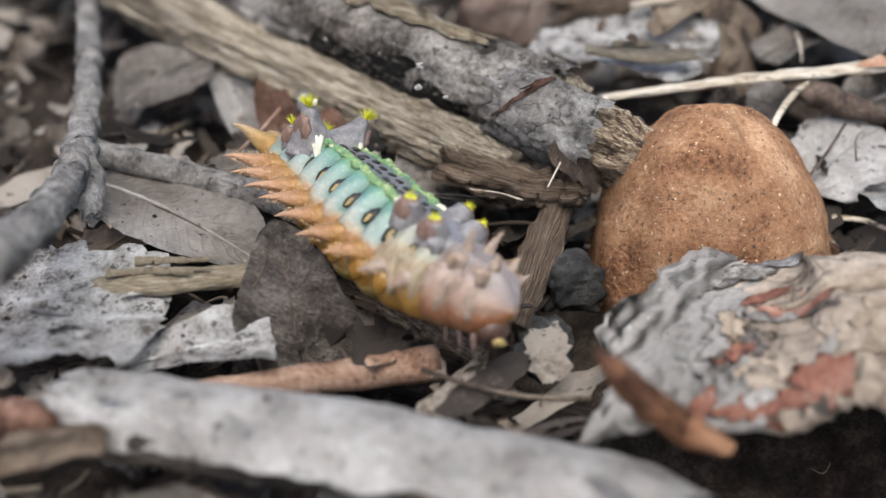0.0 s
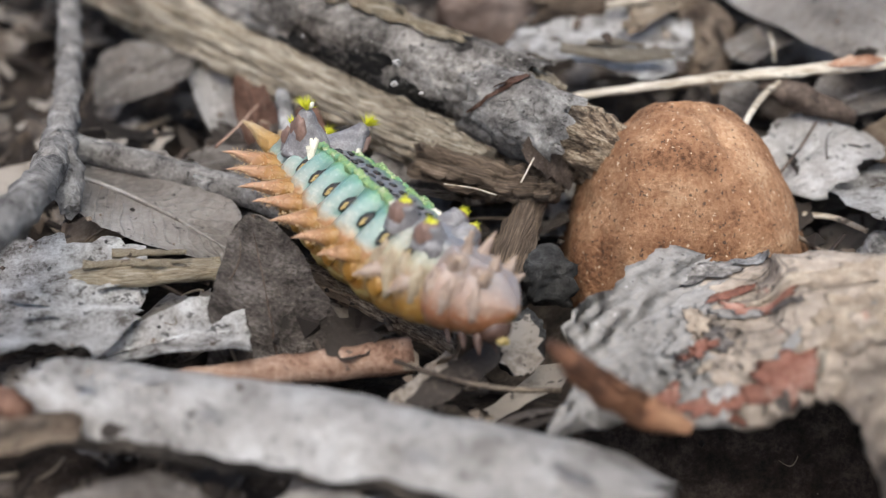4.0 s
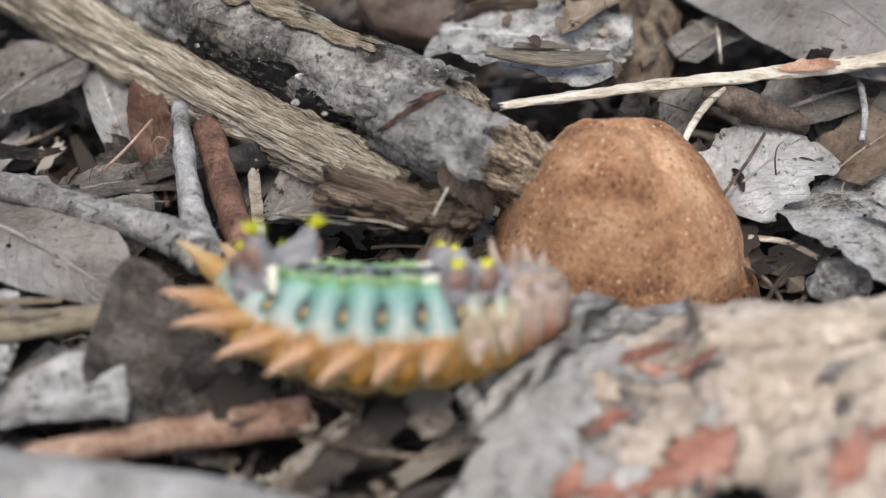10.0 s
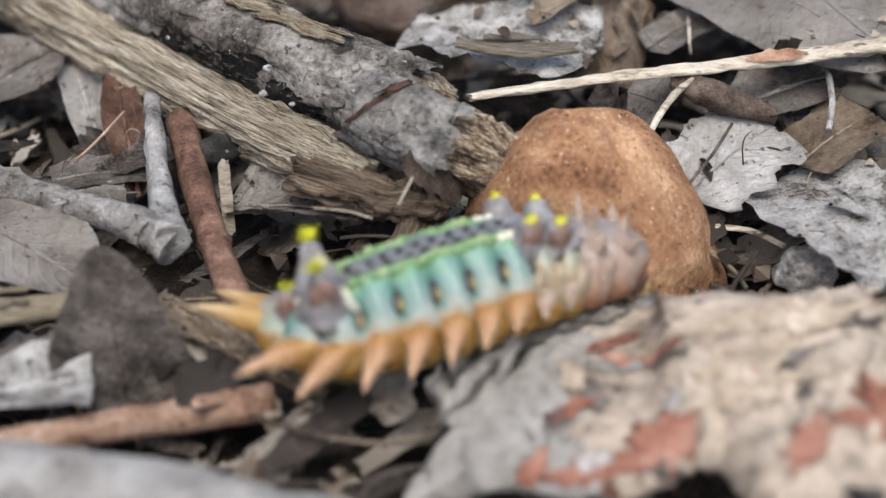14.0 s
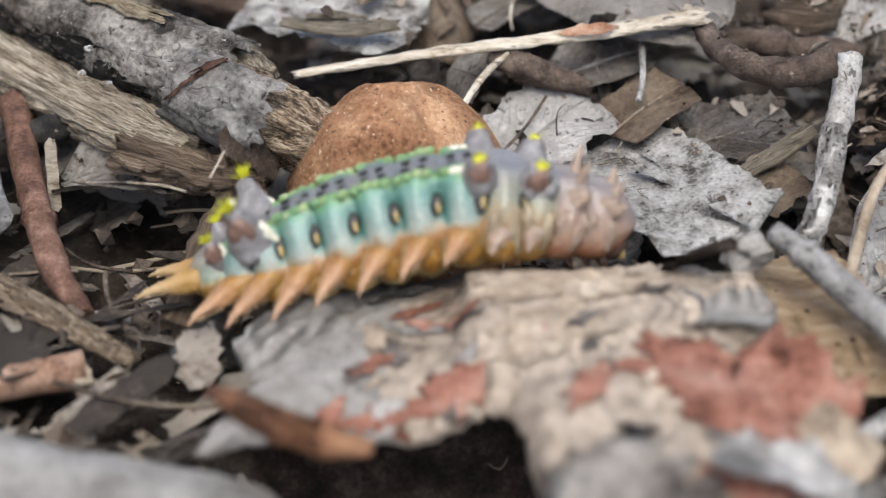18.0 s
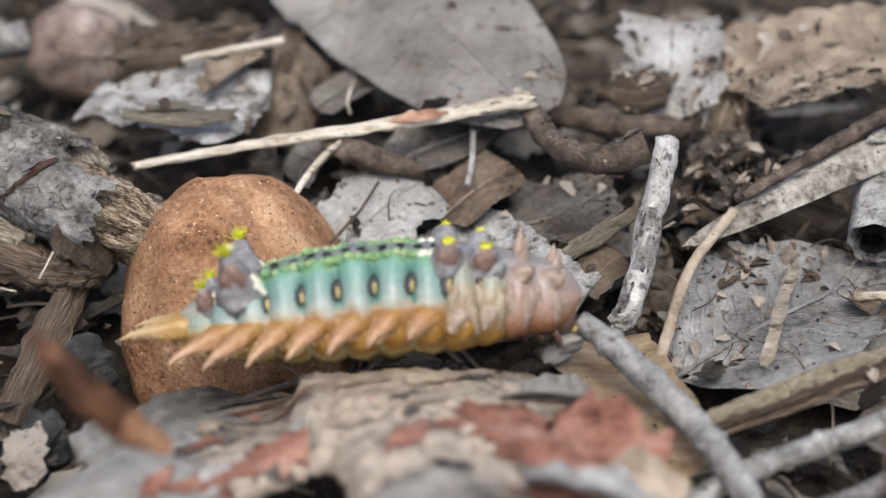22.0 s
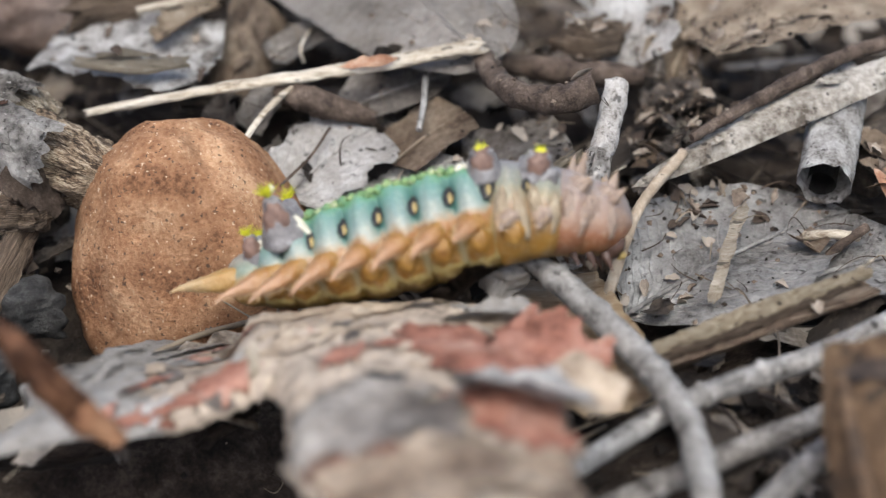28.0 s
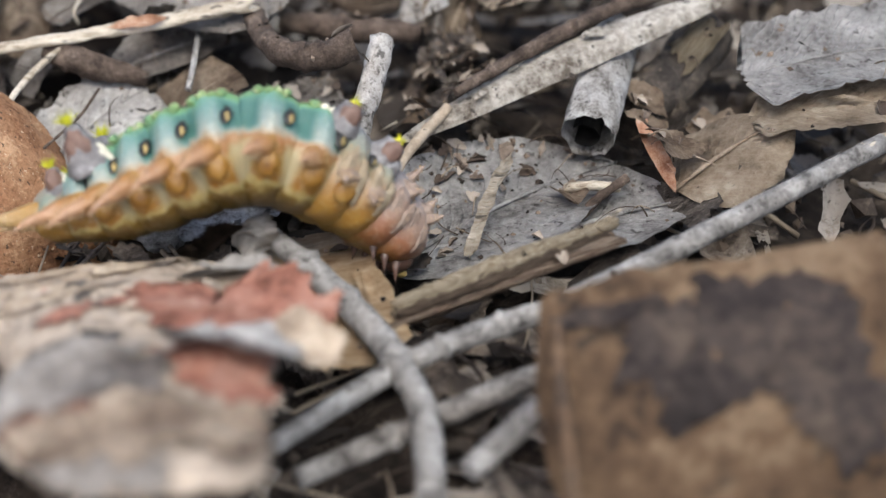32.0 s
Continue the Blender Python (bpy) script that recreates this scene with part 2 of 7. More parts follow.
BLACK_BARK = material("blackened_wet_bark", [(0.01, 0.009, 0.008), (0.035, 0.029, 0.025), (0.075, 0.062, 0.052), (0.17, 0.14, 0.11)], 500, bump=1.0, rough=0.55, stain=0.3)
DARK_STONE = material("dark_grey_stone", [(0.015, 0.015, 0.015), (0.04, 0.04, 0.04), (0.08, 0.08, 0.078)], 900, bump=1.0)
WOOD_TIP = material("brown_grey_rotten_wood", [(0.035, 0.023, 0.015), (0.15, 0.105, 0.07), (0.28, 0.215, 0.15), (0.47, 0.395, 0.3)], 5, stretch=(2.2, 8, 1), space="UV", bump=0.8, fine=4, span=0.2, cracks=(10, 0.08, 0.8))
WOOD_DARK = material("dark_split_wood", [(0.025, 0.018, 0.013), (0.1, 0.072, 0.05), (0.17, 0.125, 0.09), (0.3, 0.23, 0.17)], 5, stretch=(0.8, 12, 1), space="UV", bump=1.0, fine=3.5)
TWIG_BROWN = material("smooth_brown_twig", [(0.12, 0.065, 0.042), (0.23, 0.14, 0.098), (0.3, 0.205, 0.155), (0.42, 0.32, 0.26)], 450, bump=0.5, dots=(0.66, 1300))
TWIG_RED = material("red_brown_twig", [(0.035, 0.018, 0.013), (0.095, 0.05, 0.035), (0.16, 0.088, 0.063), (0.25, 0.16, 0.125)], 600, bump=0.6)
TWIG_DARK = material("dark_brown_twig", [(0.025, 0.017, 0.013), (0.07, 0.05, 0.039), (0.11, 0.082, 0.065), (0.2, 0.155, 0.125)], 700, bump=0.9)
LIP_BARK = material("orange_brown_bark", [(0.03, 0.014, 0.009), (0.095, 0.042, 0.022), (0.16, 0.075, 0.038), (0.23, 0.125, 0.07)], 200, bump=0.5, stain=0.7)
STONE = material("orange_brown_stone", [(0.115, 0.055, 0.03), (0.255, 0.132, 0.072), (0.34, 0.19, 0.108), (0.48, 0.305, 0.185)], 260, fine=12, bump=1.0, dots=(0.62, 3200), speck=(0.66, (0.58, 0.44, 0.31), 2900), stain=0.35, rough=0.95, span=0.24, spec=0.12)
PEBBLE = material("dull_brown_pebble", [(0.08, 0.055, 0.045), (0.17, 0.125, 0.105), (0.24, 0.185, 0.16), (0.36, 0.3, 0.27)], 350, bump=0.9, stain=0.5)
BLUE_GREY_LEAF = material("bluish_grey_leaf", [(0.14, 0.133, 0.128), (0.3, 0.293, 0.288), (0.42, 0.414, 0.408), (0.6, 0.595, 0.585)], 240, bump=1.0, fine=9, veins=0.06, dots=(0.63, 1600), stain=0.35, span=0.26)
SMOOTH_LEAF = material("smooth_brown_grey_leaf", [(0.21, 0.188, 0.17), (0.31, 0.284, 0.26), (0.38, 0.353, 0.328), (0.48, 0.455, 0.43)], 180, bump=0.8, fine=9, veins=0.06, dots=(0.65, 1700), speck=(0.69, (0.42, 0.4, 0.375), 1100), stain=0.3, span=0.26, rough=0.6)
GREY_STONE = material("grey_white_stone", [(0.06, 0.06, 0.06), (0.22, 0.22, 0.22), (0.36, 0.36, 0.36), (0.55, 0.55, 0.55)], 1100, bump=0.9)


# ---- builders ----
def catmull(pts, n):
    pts = [Vector(p) for p in pts]
    if len(pts) == 2:
        return [pts[0].lerp(pts[1], k / (n - 1)) for k in range(n)]
    out = []
    for k in range(n):
        s = k / (n - 1) * (len(pts) - 1)
        i = min(int(s), len(pts) - 2)
        f = s - i
        p1, p2 = pts[i], pts[i + 1]
        p0 = pts[i - 1] if i else p1 * 2 - p2
        p3 = pts[i + 2] if i + 2 < len(pts) else p2 * 2 - p1
        out.append(0.5 * (2 * p1 + (p2 - p0) * f + (2 * p0 - 5 * p1 + 4 * p2 - p3) * f * f + (3 * p1 - p0 - 3 * p2 + p3) * f ** 3))
    return out


def linear(values, s):
    """The value at s (0 to 1) along an evenly spaced list."""
    if isinstance(values, (int, float)):
        return values
    x = s * (len(values) - 1)
    i = min(int(x), len(values) - 2)
    return values[i] + (values[i + 1] - values[i]) * (x - i)


def tube(pts, radii, n=24, m=14, rough=0.08, ridge=0.0, ridges=9, flat=1.0, jag=0.0, seed=0, arc=(0.0, 1.0), thick=0.0, groove=0.0, cross=0.0):
    """A swept stem with uneven skin; flat squeezes it from above, ridge cuts lengthwise grooves, jag tears its ends."""
    bm = bmesh.new()
    uv = bm.loops.layers.uv.new()
    line = catmull(pts, n)
    rnd = random.Random(seed)
    off = Vector((rnd.random() * 50, rnd.random() * 50, rnd.random() * 50))
    up = Vector((0, 0, 1))
    rings = []
    span = sum((line[k + 1] - line[k]).length for k in range(n - 1))
    whole = arc == (0.0, 1.0)
    cols = m if whole else m + 1
    size = max(linear(radii, k / 10) for k in range(11))
    for k, p in enumerate(line):
        d = (line[min(k + 1, n - 1)] - line[max(k - 1, 0)]).normalized()
        side = d.cross(up)
        side = side.normalized() if side.length > 1e-6 else Vector((1, 0, 0))
        top = side.cross(d).normalized()
        s = k / (n - 1)
        r = linear(radii, s)
        ring = []
        for j in range(cols):
            a = 2 * math.pi * (arc[0] + (arc[1] - arc[0]) * j / m)
            q = Vector((math.cos(a) * 1.3, math.sin(a) * 1.3, s * span / size * 0.5))
            g = 1 + rough * 2 * noise.noise(q * 1.5 + off) + rough * noise.noise(q * 4 + off)
            if ridge:
                g += ridge * noise.noise(Vector((math.cos(a) * ridges / 3, math.sin(a) * ridges / 3, s * 1.2)) + off)
            if groove:
                h = noise.noise(Vector((math.cos(a) * 5, math.sin(a) * 5, s * span / size * 0.16)) + off * 1.3)
                g -= groove * max(0.0, 1 - abs(h) * 7)
                g += groove * 0.35 * noise.noise(Vector((math.cos(a) * 11, math.sin(a) * 11, s * span / size * 0.5)) + off)
            if cross:
                h = noise.noise(Vector((math.cos(a) * 1.8, math.sin(a) * 1.8, s * span / size * 1.6)) + off * 1.7)
                g -= cross * max(0.0, 1 - abs(h) * 9)
            w = Vector((0, 0, 0))
            if jag and (k < 2 or k > n - 3):
                w = d * jag * r * noise.noise(Vector((math.cos(a) * 3, math.sin(a) * 3, 7.0 if k < 2 else 19.0)) + off) * 2.2
            ring.append(bm.verts.new(p + side * math.cos(a) * r * g + top * math.sin(a) * r * g * flat + w))
        rings.append(ring)
    for k in range(n - 1):
        for j in range(m):
            j2 = (j + 1) % m if whole else j + 1
            f = bm.faces.new((rings[k][j], rings[k + 1][j], rings[k + 1][j2], rings[k][j2]))
            f.smooth = True
            for lp, (u, v) in zip(f.loops, ((k, j), (k + 1, j), (k + 1, j + 1), (k, j + 1))):
                lp[uv].uv = (u / (n - 1) * span / size * 0.15, v / m)
    if whole:
        for ring in (rings[0], rings[-1]):
            c = sum((v.co for v in ring), Vector()) / m
            cv = bm.verts.new(c)
            for j in range(m):
                f = bm.faces.new((ring[j], ring[(j + 1) % m], cv))
                for lp in f.loops:
                    lp[uv].uv = (lp.vert.co.x * 300, lp.vert.co.z * 300)
    elif thick:
        bmesh.ops.solidify(bm, geom=bm.faces[:], thickness=thick)
    bmesh.ops.recalc_face_normals(bm, faces=bm.faces[:])
    return bm


PROFILES = {
    "leaf": lambda u: max(0.0, math.sin(math.pi * u ** 0.8)) ** 0.75,
    "lance": lambda u: max(0.0, math.sin(math.pi * u)) ** 0.55,
    "torn": lambda u: min(1.0, 12 * u + 0.25, 12 * (1 - u) + 0.3),
    "strip": lambda u: min(1.0, 25 * u + 0.5, 10 * (1 - u) + 0.2),
    "wedge": lambda u: 0.3 + 0.7 * u,
    "slab": lambda u: min(1.0, 0.1 + 1.0 * u, 7 * (1.02 - u)),
    "blunt": lambda u: min(1.0, 0.3 + 1.2 * u) * max(0.0, 1 - u ** 7) ** 0.6,
    "peak": lambda u: (1 - 0.72 * u ** 1.3) * min(1.0, 0.6 + 3 * u) * (1 - u ** 12) ** 0.5,
    "oval": lambda u: max(0.0, math.sin(math.pi * u)) ** 0.95,
}


def sheet(a, b, width, roll=0.0, profile="leaf", curl=0.15, bend=0.05, edge=0.12, wrinkle=0.03, thick=0.0002, nu=30, nv=12, seed=0, skew=0.0):
    """A leaf or bark blade from a to b, with curl across it, bend along it, a torn edge and thickness."""
    a, b = Vector(a), Vector(b)
    rnd = random.Random(seed)
    off = Vector((rnd.random() * 40, rnd.random() * 40, 3.0))
    d = (b - a).normalized()
    length = (b - a).length
    side = d.cross(Vector((0, 0, 1)))
    side = side.normalized() if side.length > 1e-6 else Vector((1, 0, 0))
    side = Matrix.Rotation(radians(roll), 3, d) @ side
    normal = side.cross(d).normalized()
    bm = bmesh.new()
    uv = bm.loops.layers.uv.new()
    shape = PROFILES[profile]
    grid = []
    for i in range(nu + 1):
        u = i / nu
        row = []
        for j in range(nv + 1):
            v = 2 * j / nv - 1
            e = 1 + edge * (noise.noise(Vector((u * 5, math.copysign(1, v) * 3, 0)) + off) + 0.6 * noise.noise(Vector((u * 17, math.copysign(1, v) * 3, 0)) + off))
            w = width * 0.5 * shape(u) * e
            ends = edge * 0.25 * length * noise.noise(Vector((v * 4, 9.0 * round(u), 1)) + off) * (abs(u - 0.5) * 2) ** 4
            x = u * length + ends + skew * v * width * 0.5
            h = curl * w * v * v + bend * length * 4 * u * (1 - u)
            h += wrinkle * width * (noise.noise(Vector((u * length, v * width, 0)) * 260 + off) + 0.5 * noise.noise(Vector((u * length, v * width, 0)) * 800 + off))
            row.append(bm.verts.new(a + d * x + side * (v * w) + normal * h))
        grid.append(row)
    for i in range(nu):
        for j in range(nv):
            f = bm.faces.new((grid[i][j], grid[i + 1][j], grid[i + 1][j + 1], grid[i][j + 1]))
            f.smooth = True
            for lp, (p, q) in zip(f.loops, ((i, j), (i + 1, j), (i + 1, j + 1), (i, j + 1))):
                lp[uv].uv = (p / nu * length * 60, q / nv)
    if normal.z < 0:
        bmesh.ops.reverse_faces(bm, faces=bm.faces[:])
    bmesh.ops.solidify(bm, geom=bm.faces[:], thickness=thick)
    return bm


def rib_line(a, b, roll, bend, lift, n=9):
    a, b = Vector(a), Vector(b)
    d = (b - a).normalized()
    side = d.cross(Vector((0, 0, 1))).normalized()
    side = Matrix.Rotation(radians(roll), 3, d) @ side
    normal = side.cross(d).normalized()
    up = 1 if normal.z > 0 else -1
    return [a.lerp(b, k / n) + normal * (bend * (b - a).length * 4 * k / n * (1 - k / n) + up * lift) for k in range(n + 1)]


def thing(name, label, category, at, group=""):
    ob = new(name)
    ob.empty_display_size = 0.002
    ob.location = at
    return tagged(ob, label, category, group)


def part(name, bm, mat, parent, label=""):
    """Links a bmesh, given in world metres, as one mesh under a thing or under a part."""
    home = Vector((0, 0, 0))
    o = parent
    while o is not None:
        home += o.location
        o = o.parent
    bmesh.ops.translate(bm, verts=bm.verts[:], vec=-home)
    me = bpy.data.meshes.new(name)
    bm.to_mesh(me)
    bm.free()
    me.materials.append(mat)
    ob = new(name, me)
    ob.parent = parent
    return tagged(ob, label)


def low(pts):
    pts = [Vector(p) for p in pts]
    c = sum(pts, Vector()) / len(pts)
    return (c.x, c.y, min(p.z for p in pts))


def leaf(label, a, b, width, mat, rib=None, name="dead_leaf", category="leaf", roll=0.0, bend=0.05, group="leaf litter", **k):
    t = thing(name, label, category, low((a, b)), group)
    part("blade", sheet(a, b, width, roll=roll, bend=bend, **k), mat, t)
    whole = k.get("profile", "leaf") in ("leaf", "lance", "oval", "blunt")
    if rib is None and name == "dead_leaf":
        rib = mat
    if rib and rib != "none":
        part("midrib", tube(rib_line(a, b, roll, bend, 0.00012 if whole else 0.00004), [0.00016, 0.00012, 0.00005] if whole else [0.0001, 0.00008, 0.00003], 24, 6, 0.3), rib, t)
    elif name != "dead_leaf":
        line = rib_line(a, b, roll, bend, 0.0)
        d = (line[-1] - line[-2]).normalized()
        side = d.cross(Vector((0, 0, 1))).normalized()
        rnd = random.Random(k.get("seed", 0) + 400)
        for _ in range(5):
            q = line[rnd.randrange(1, 9)] + side * width * rnd.uniform(-0.4, 0.4) + Vector((0, 0, 0.0003))
            ln = min(0.004, width) * rnd.uniform(0.3, 0.8)
            w = (d + side * rnd.uniform(-0.5, 0.5)).normalized()
            part("loose_shred", sheet(q - w * ln / 2, q + w * ln / 2, ln * rnd.uniform(0.15, 0.4), roll=roll, profile="lance", edge=0.6, curl=0.4, thick=0.00012, nu=10, nv=4, seed=rnd.randrange(900)), mat, t)
    return t


def twig(label, pts, radii, mat, name="twig", category="twig", group="fallen twigs", n=26, knots=0, lichen=0, tip=None, seed=0, **k):
    t = thing(name, label, category, low(pts), group)
    stem = part("stem", tube(pts, radii, n, 12, seed=seed, **k), mat, t)
    line = catmull(pts, 40)
    rnd = random.Random(seed + 5)
    if name in ("wood_crumb", "wood_chip", "wood_splinter"):
        for _ in range(3):
            p, q = line[rnd.randrange(2, 18)], line[rnd.randrange(22, 38)]
            r = linear(radii, 0.5)
            part("torn_fibre", tube([p + Vector((0, rnd.uniform(-1, 1), 0.9)) * r, q + Vector((0, rnd.uniform(-1, 1), 0.9)) * r], [r * 0.3, r * 0.12], 12, 6, 0.3, seed=rnd.randrange(99)), mat, stem, "torn fibre")
    for _ in range(knots):
        i = rnd.randrange(4, 36)
        r = linear(radii, i / 39)
        d = (line[i + 1] - line[i]).normalized()
        part("knot", tube([line[i] - d * r * 0.7, line[i], line[i] + d * r * 0.7], [r * 0.9, r * 1.25, r * 0.9], 5, 10, 0.12, seed=i), mat, stem)
    for _ in range(lichen):
        i = rnd.randrange(2, 34)
        j = min(39, i + rnd.randrange(3, 8))
        r = linear(radii, i / 39) * 1.06
        c = rnd.uniform(0.0, 0.5)
        w = rnd.uniform(0.08, 0.2)
        part("lichen_patch", tube([line[q] for q in range(i, j)], r, 8, 6, 0.1, seed=i, arc=(c - w, c + w), thick=0.00006, jag=0.3), LICHEN, stem, "white crusty lichen patch")
    if tip:
        part("broken_end", tube([line[-2], line[-1] + (line[-1] - line[-2]) * 0.4], [linear(radii, 1) * 0.9, linear(radii, 1) * 0.75], 6, 10, 0.2, jag=0.6, seed=seed), tip, t, "pale torn broken end")
    return t


def surface(ob):
    """A search tree over an object's mesh, in world metres."""
    home = Vector((0, 0, 0))
    o = ob
    while o is not None:
        home += o.location
        o = o.parent
    return BVHTree.FromPolygons([v.co + home for v in ob.data.vertices], [tuple(p.vertices) for p in ob.data.polygons])


def cling(tree, at, along, length, width, facing=(0, 0, 1), lift=0.00012, edge=0.5, nu=22, nv=10, seed=0, bulge=0.0):
    """A ragged thin flake that follows the surface below it."""
    facing = Vector(facing).normalized()
    along = Vector(along)
    along = (along - facing * along.dot(facing)).normalized()
    side = facing.cross(along)
    off = Vector((seed * 3.7, seed * 1.3, 0.5))
    bm = bmesh.new()
    uv = bm.loops.layers.uv.new()
    grid = []
    for i in range(nu + 1):
        row = []
        for j in range(nv + 1):
            u, v = 2 * i / nu - 1, 2 * j / nv - 1
            # the square grid is drawn in to a rough oval
            a, b = u * math.sqrt(1 - 0.42 * v * v), v * math.sqrt(1 - 0.42 * u * u)
            ang = math.atan2(b, a)
            e = 1 + edge * (noise.noise(Vector((math.cos(ang) * 2, math.sin(ang) * 2, 0)) + off) + 0.7 * noise.noise(Vector((math.cos(ang) * 6, math.sin(ang) * 6, 4)) + off)) * max(abs(u), abs(v))
            q = Vector(at) + along * (a * e * length / 2) + side * (b * e * width / 2)
            hit = tree.ray_cast(q + facing * 0.006, -facing)[0]
            row.append(None if hit is None else bm.verts.new(hit + facing * (lift + bulge * (1 - max(abs(u), abs(v)) ** 2) + 0.00008 * noise.noise(q * 1500 + off))))
        grid.append(row)
    for i in range(nu):
        for j in range(nv):
            vs = (grid[i][j], grid[i + 1][j], grid[i + 1][j + 1], grid[i][j + 1])
            if None not in vs and max((x.co - y.co).length for x in vs for y in vs) < 0.0025:
                f = bm.faces.new(vs)
                f.smooth = True
                for lp, (p, q) in zip(f.loops, ((i, j), (i + 1, j), (i + 1, j + 1), (i, j + 1))):
                    lp[uv].uv = (p / nu * length * 60, q / nv * width * 60)
    bmesh.ops.solidify(bm, geom=bm.faces[:], thickness=0.0002)
    return bm


# ---- ground ----
def ground():
    bm = bmesh.new()
    xs = [-40, -3, -0.3] + [-0.1 + 0.0025 * k for k in range(89)] + [0.4, 3, 40]
    ys = [-40, -3, -0.3] + [-0.09 + 0.0025 * k for k in range(77)] + [0.4, 3, 40]
    grid = [[None] * len(ys) for _ in xs]
    for i, x in enumerate(xs):
        for j, y in enumerate(ys):
            p = Vector((x, y, 0))
            z = -0.0085 + 0.003 * noise.noise(p * 60) + 0.0018 * noise.noise(p * 190)
            z += 0.0011 * noise.noise(p * 420)
            z -= 0.014 * math.exp(-(((x - 0.0140) / 0.0125) ** 4 + ((y + 0.021) / 0.011) ** 4))
            z -= 0.004 * math.exp(-(((x + 0.004) / 0.006) ** 2 + ((y - 0.004) / 0.005) ** 2))
            z -= 0.005 * math.exp(-(((x - 0.004) / 0.005) ** 2 + ((y + 0.002) / 0.0045) ** 2))
            grid[i][j] = bm.verts.new((x, y, z if abs(x) < 1 and abs(y) < 1 else -0.0085))
    for i in range(len(xs) - 1):
        for j in range(len(ys) - 1):
            bm.faces.new((grid[i][j], grid[i + 1][j], grid[i + 1][j + 1], grid[i][j + 1])).smooth = True
    g = part("ground", bm, SOIL, None)
    tagged(g, "dark crumbly forest soil under leaf litter", "ground", kind="structure")


ground()


# ---- main log ----
def log():
    upper = [(-0.05583, 0.05845, 0.00300), (-0.04285, 0.04739, 0.00280), (-0.03204, 0.03829, 0.00260), (-0.02316, 0.02954, 0.00250), (-0.01443, 0.02115, 0.00230), (-0.00751, 0.01542, 0.00200), (-0.00186, 0.01249, 0.00160), (0.00104, 0.01072, 0.00120)]
    lower = [(-0.05725, 0.05504, -0.00060), (-0.04327, 0.04414, -0.00060), (-0.03376, 0.03588, -0.00060), (-0.02564, 0.02724, -0.00060), (-0.01842, 0.02040, -0.00080), (-0.01162, 0.01400, -0.00100), (-0.00626, 0.00970, -0.00120), (-0.00290, 0.00760, -0.00130)]
    t = thing("log", "weathered dead branch with dark bark and pale fibrous wood", "log", low(upper + lower))
    part("wood", tube(upper, [0.0028, 0.0028, 0.0027, 0.0026, 0.0024, 0.0023, 0.0022, 0.0019], 220, 72, 0.07, ridge=0.1, ridges=14, jag=0.7, seed=3, groove=0.2, cross=0.1), WOOD, t, "pale fibrous weathered wood")
    part("lower_wood", tube(lower, [0.0025, 0.0024, 0.0023, 0.0023, 0.0022, 0.0021, 0.0019, 0.0015], 260, 72, 0.09, ridge=0.1, ridges=18, jag=0.5, seed=4, groove=0.18, cross=0.06), WOOD, t, "ridge of pale fibrous wood with a blunt broken end")
    bark = [(-0.03293, 0.03837, 0.00280), (-0.02556, 0.03150, 0.00270), (-0.01929, 0.02543, 0.00260), (-0.01311, 0.01956, 0.00250), (-0.00750, 0.01507, 0.00220), (-0.00261, 0.01234, 0.00190), (-0.00042, 0.01113, 0.00170)]
    main = part("bark", tube(bark, [0.0025, 0.0030, 0.0031, 0.0030, 0.0029, 0.0028, 0.0026], 190, 64, 0.05, ridge=0.03, jag=0.5, seed=5, arc=(-0.24, 0.36), thick=0.0004, groove=0.04, cross=0.06), BARK, t, "dark grey cracked bark")
    flap = [(-0.00330, 0.01091, 0.00170), (-0.00060, 0.00900, 0.00165), (0.00219, 0.00757, 0.00115)]
    plate = part("bark_flap", tube(flap, [0.0028, 0.0031, 0.0029], 90, 60, 0.05, ridge=0.03, jag=0.35, seed=8, arc=(-0.27, 0.24), thick=0.0004, groove=0.03, cross=0.05), PLATE, t, "lifted plate of grey bark past a red crack")
    tipx = [(-0.00149, 0.01151, 0.00060), (0.00207, 0.00869, 0.00040), (0.00485, 0.00695, 0.00000), (0.00690, 0.00582, -0.00040)]
    tip = part("broken_tip", tube(tipx, [0.0024, 0.0023, 0.0022, 0.0020], 90, 56, 0.14, ridge=0.12, ridges=6, jag=0.2, seed=11, groove=0.12, cross=0.12), WOOD_TIP, t, "ragged broken wood tip")
    part("rot_hole", tube([(0.00553, 0.00646, -0.00010), (0.00705, 0.00566, -0.00040)], [0.0010, 0.0013], 8, 16, 0.3, seed=12), WOOD_DARK, tip, "dark rotten hollow in the end")
    skin_tree, flap_tree = surface(main), surface(plate)
    view = (-0.1, -0.75, 0.65)
    for k, (at, to, ln, wd) in enumerate((((-0.00336, 0.00712, 0.00400), (-0.00445, 0.00652, 0.00380), 0.0038, 0.0003), ((-0.00115, 0.00883, 0.00420), (-0.00226, 0.00816, 0.00410), 0.0040, 0.00045), ((0.00063, 0.01028, 0.00420), (-0.00050, 0.00918, 0.00430), 0.0032, 0.0005))):
        for tr in (flap_tree, skin_tree):
            piece = cling(tr, at, Vector(at) - Vector(to), ln, wd, view, lift=0.00022, edge=0.8, nu=26, nv=5, seed=k + 2)
            if len(piece.faces) > 20:
                part("crack", piece, TWIG_RED, main, "red-brown torn crack")
                break
            piece.free()
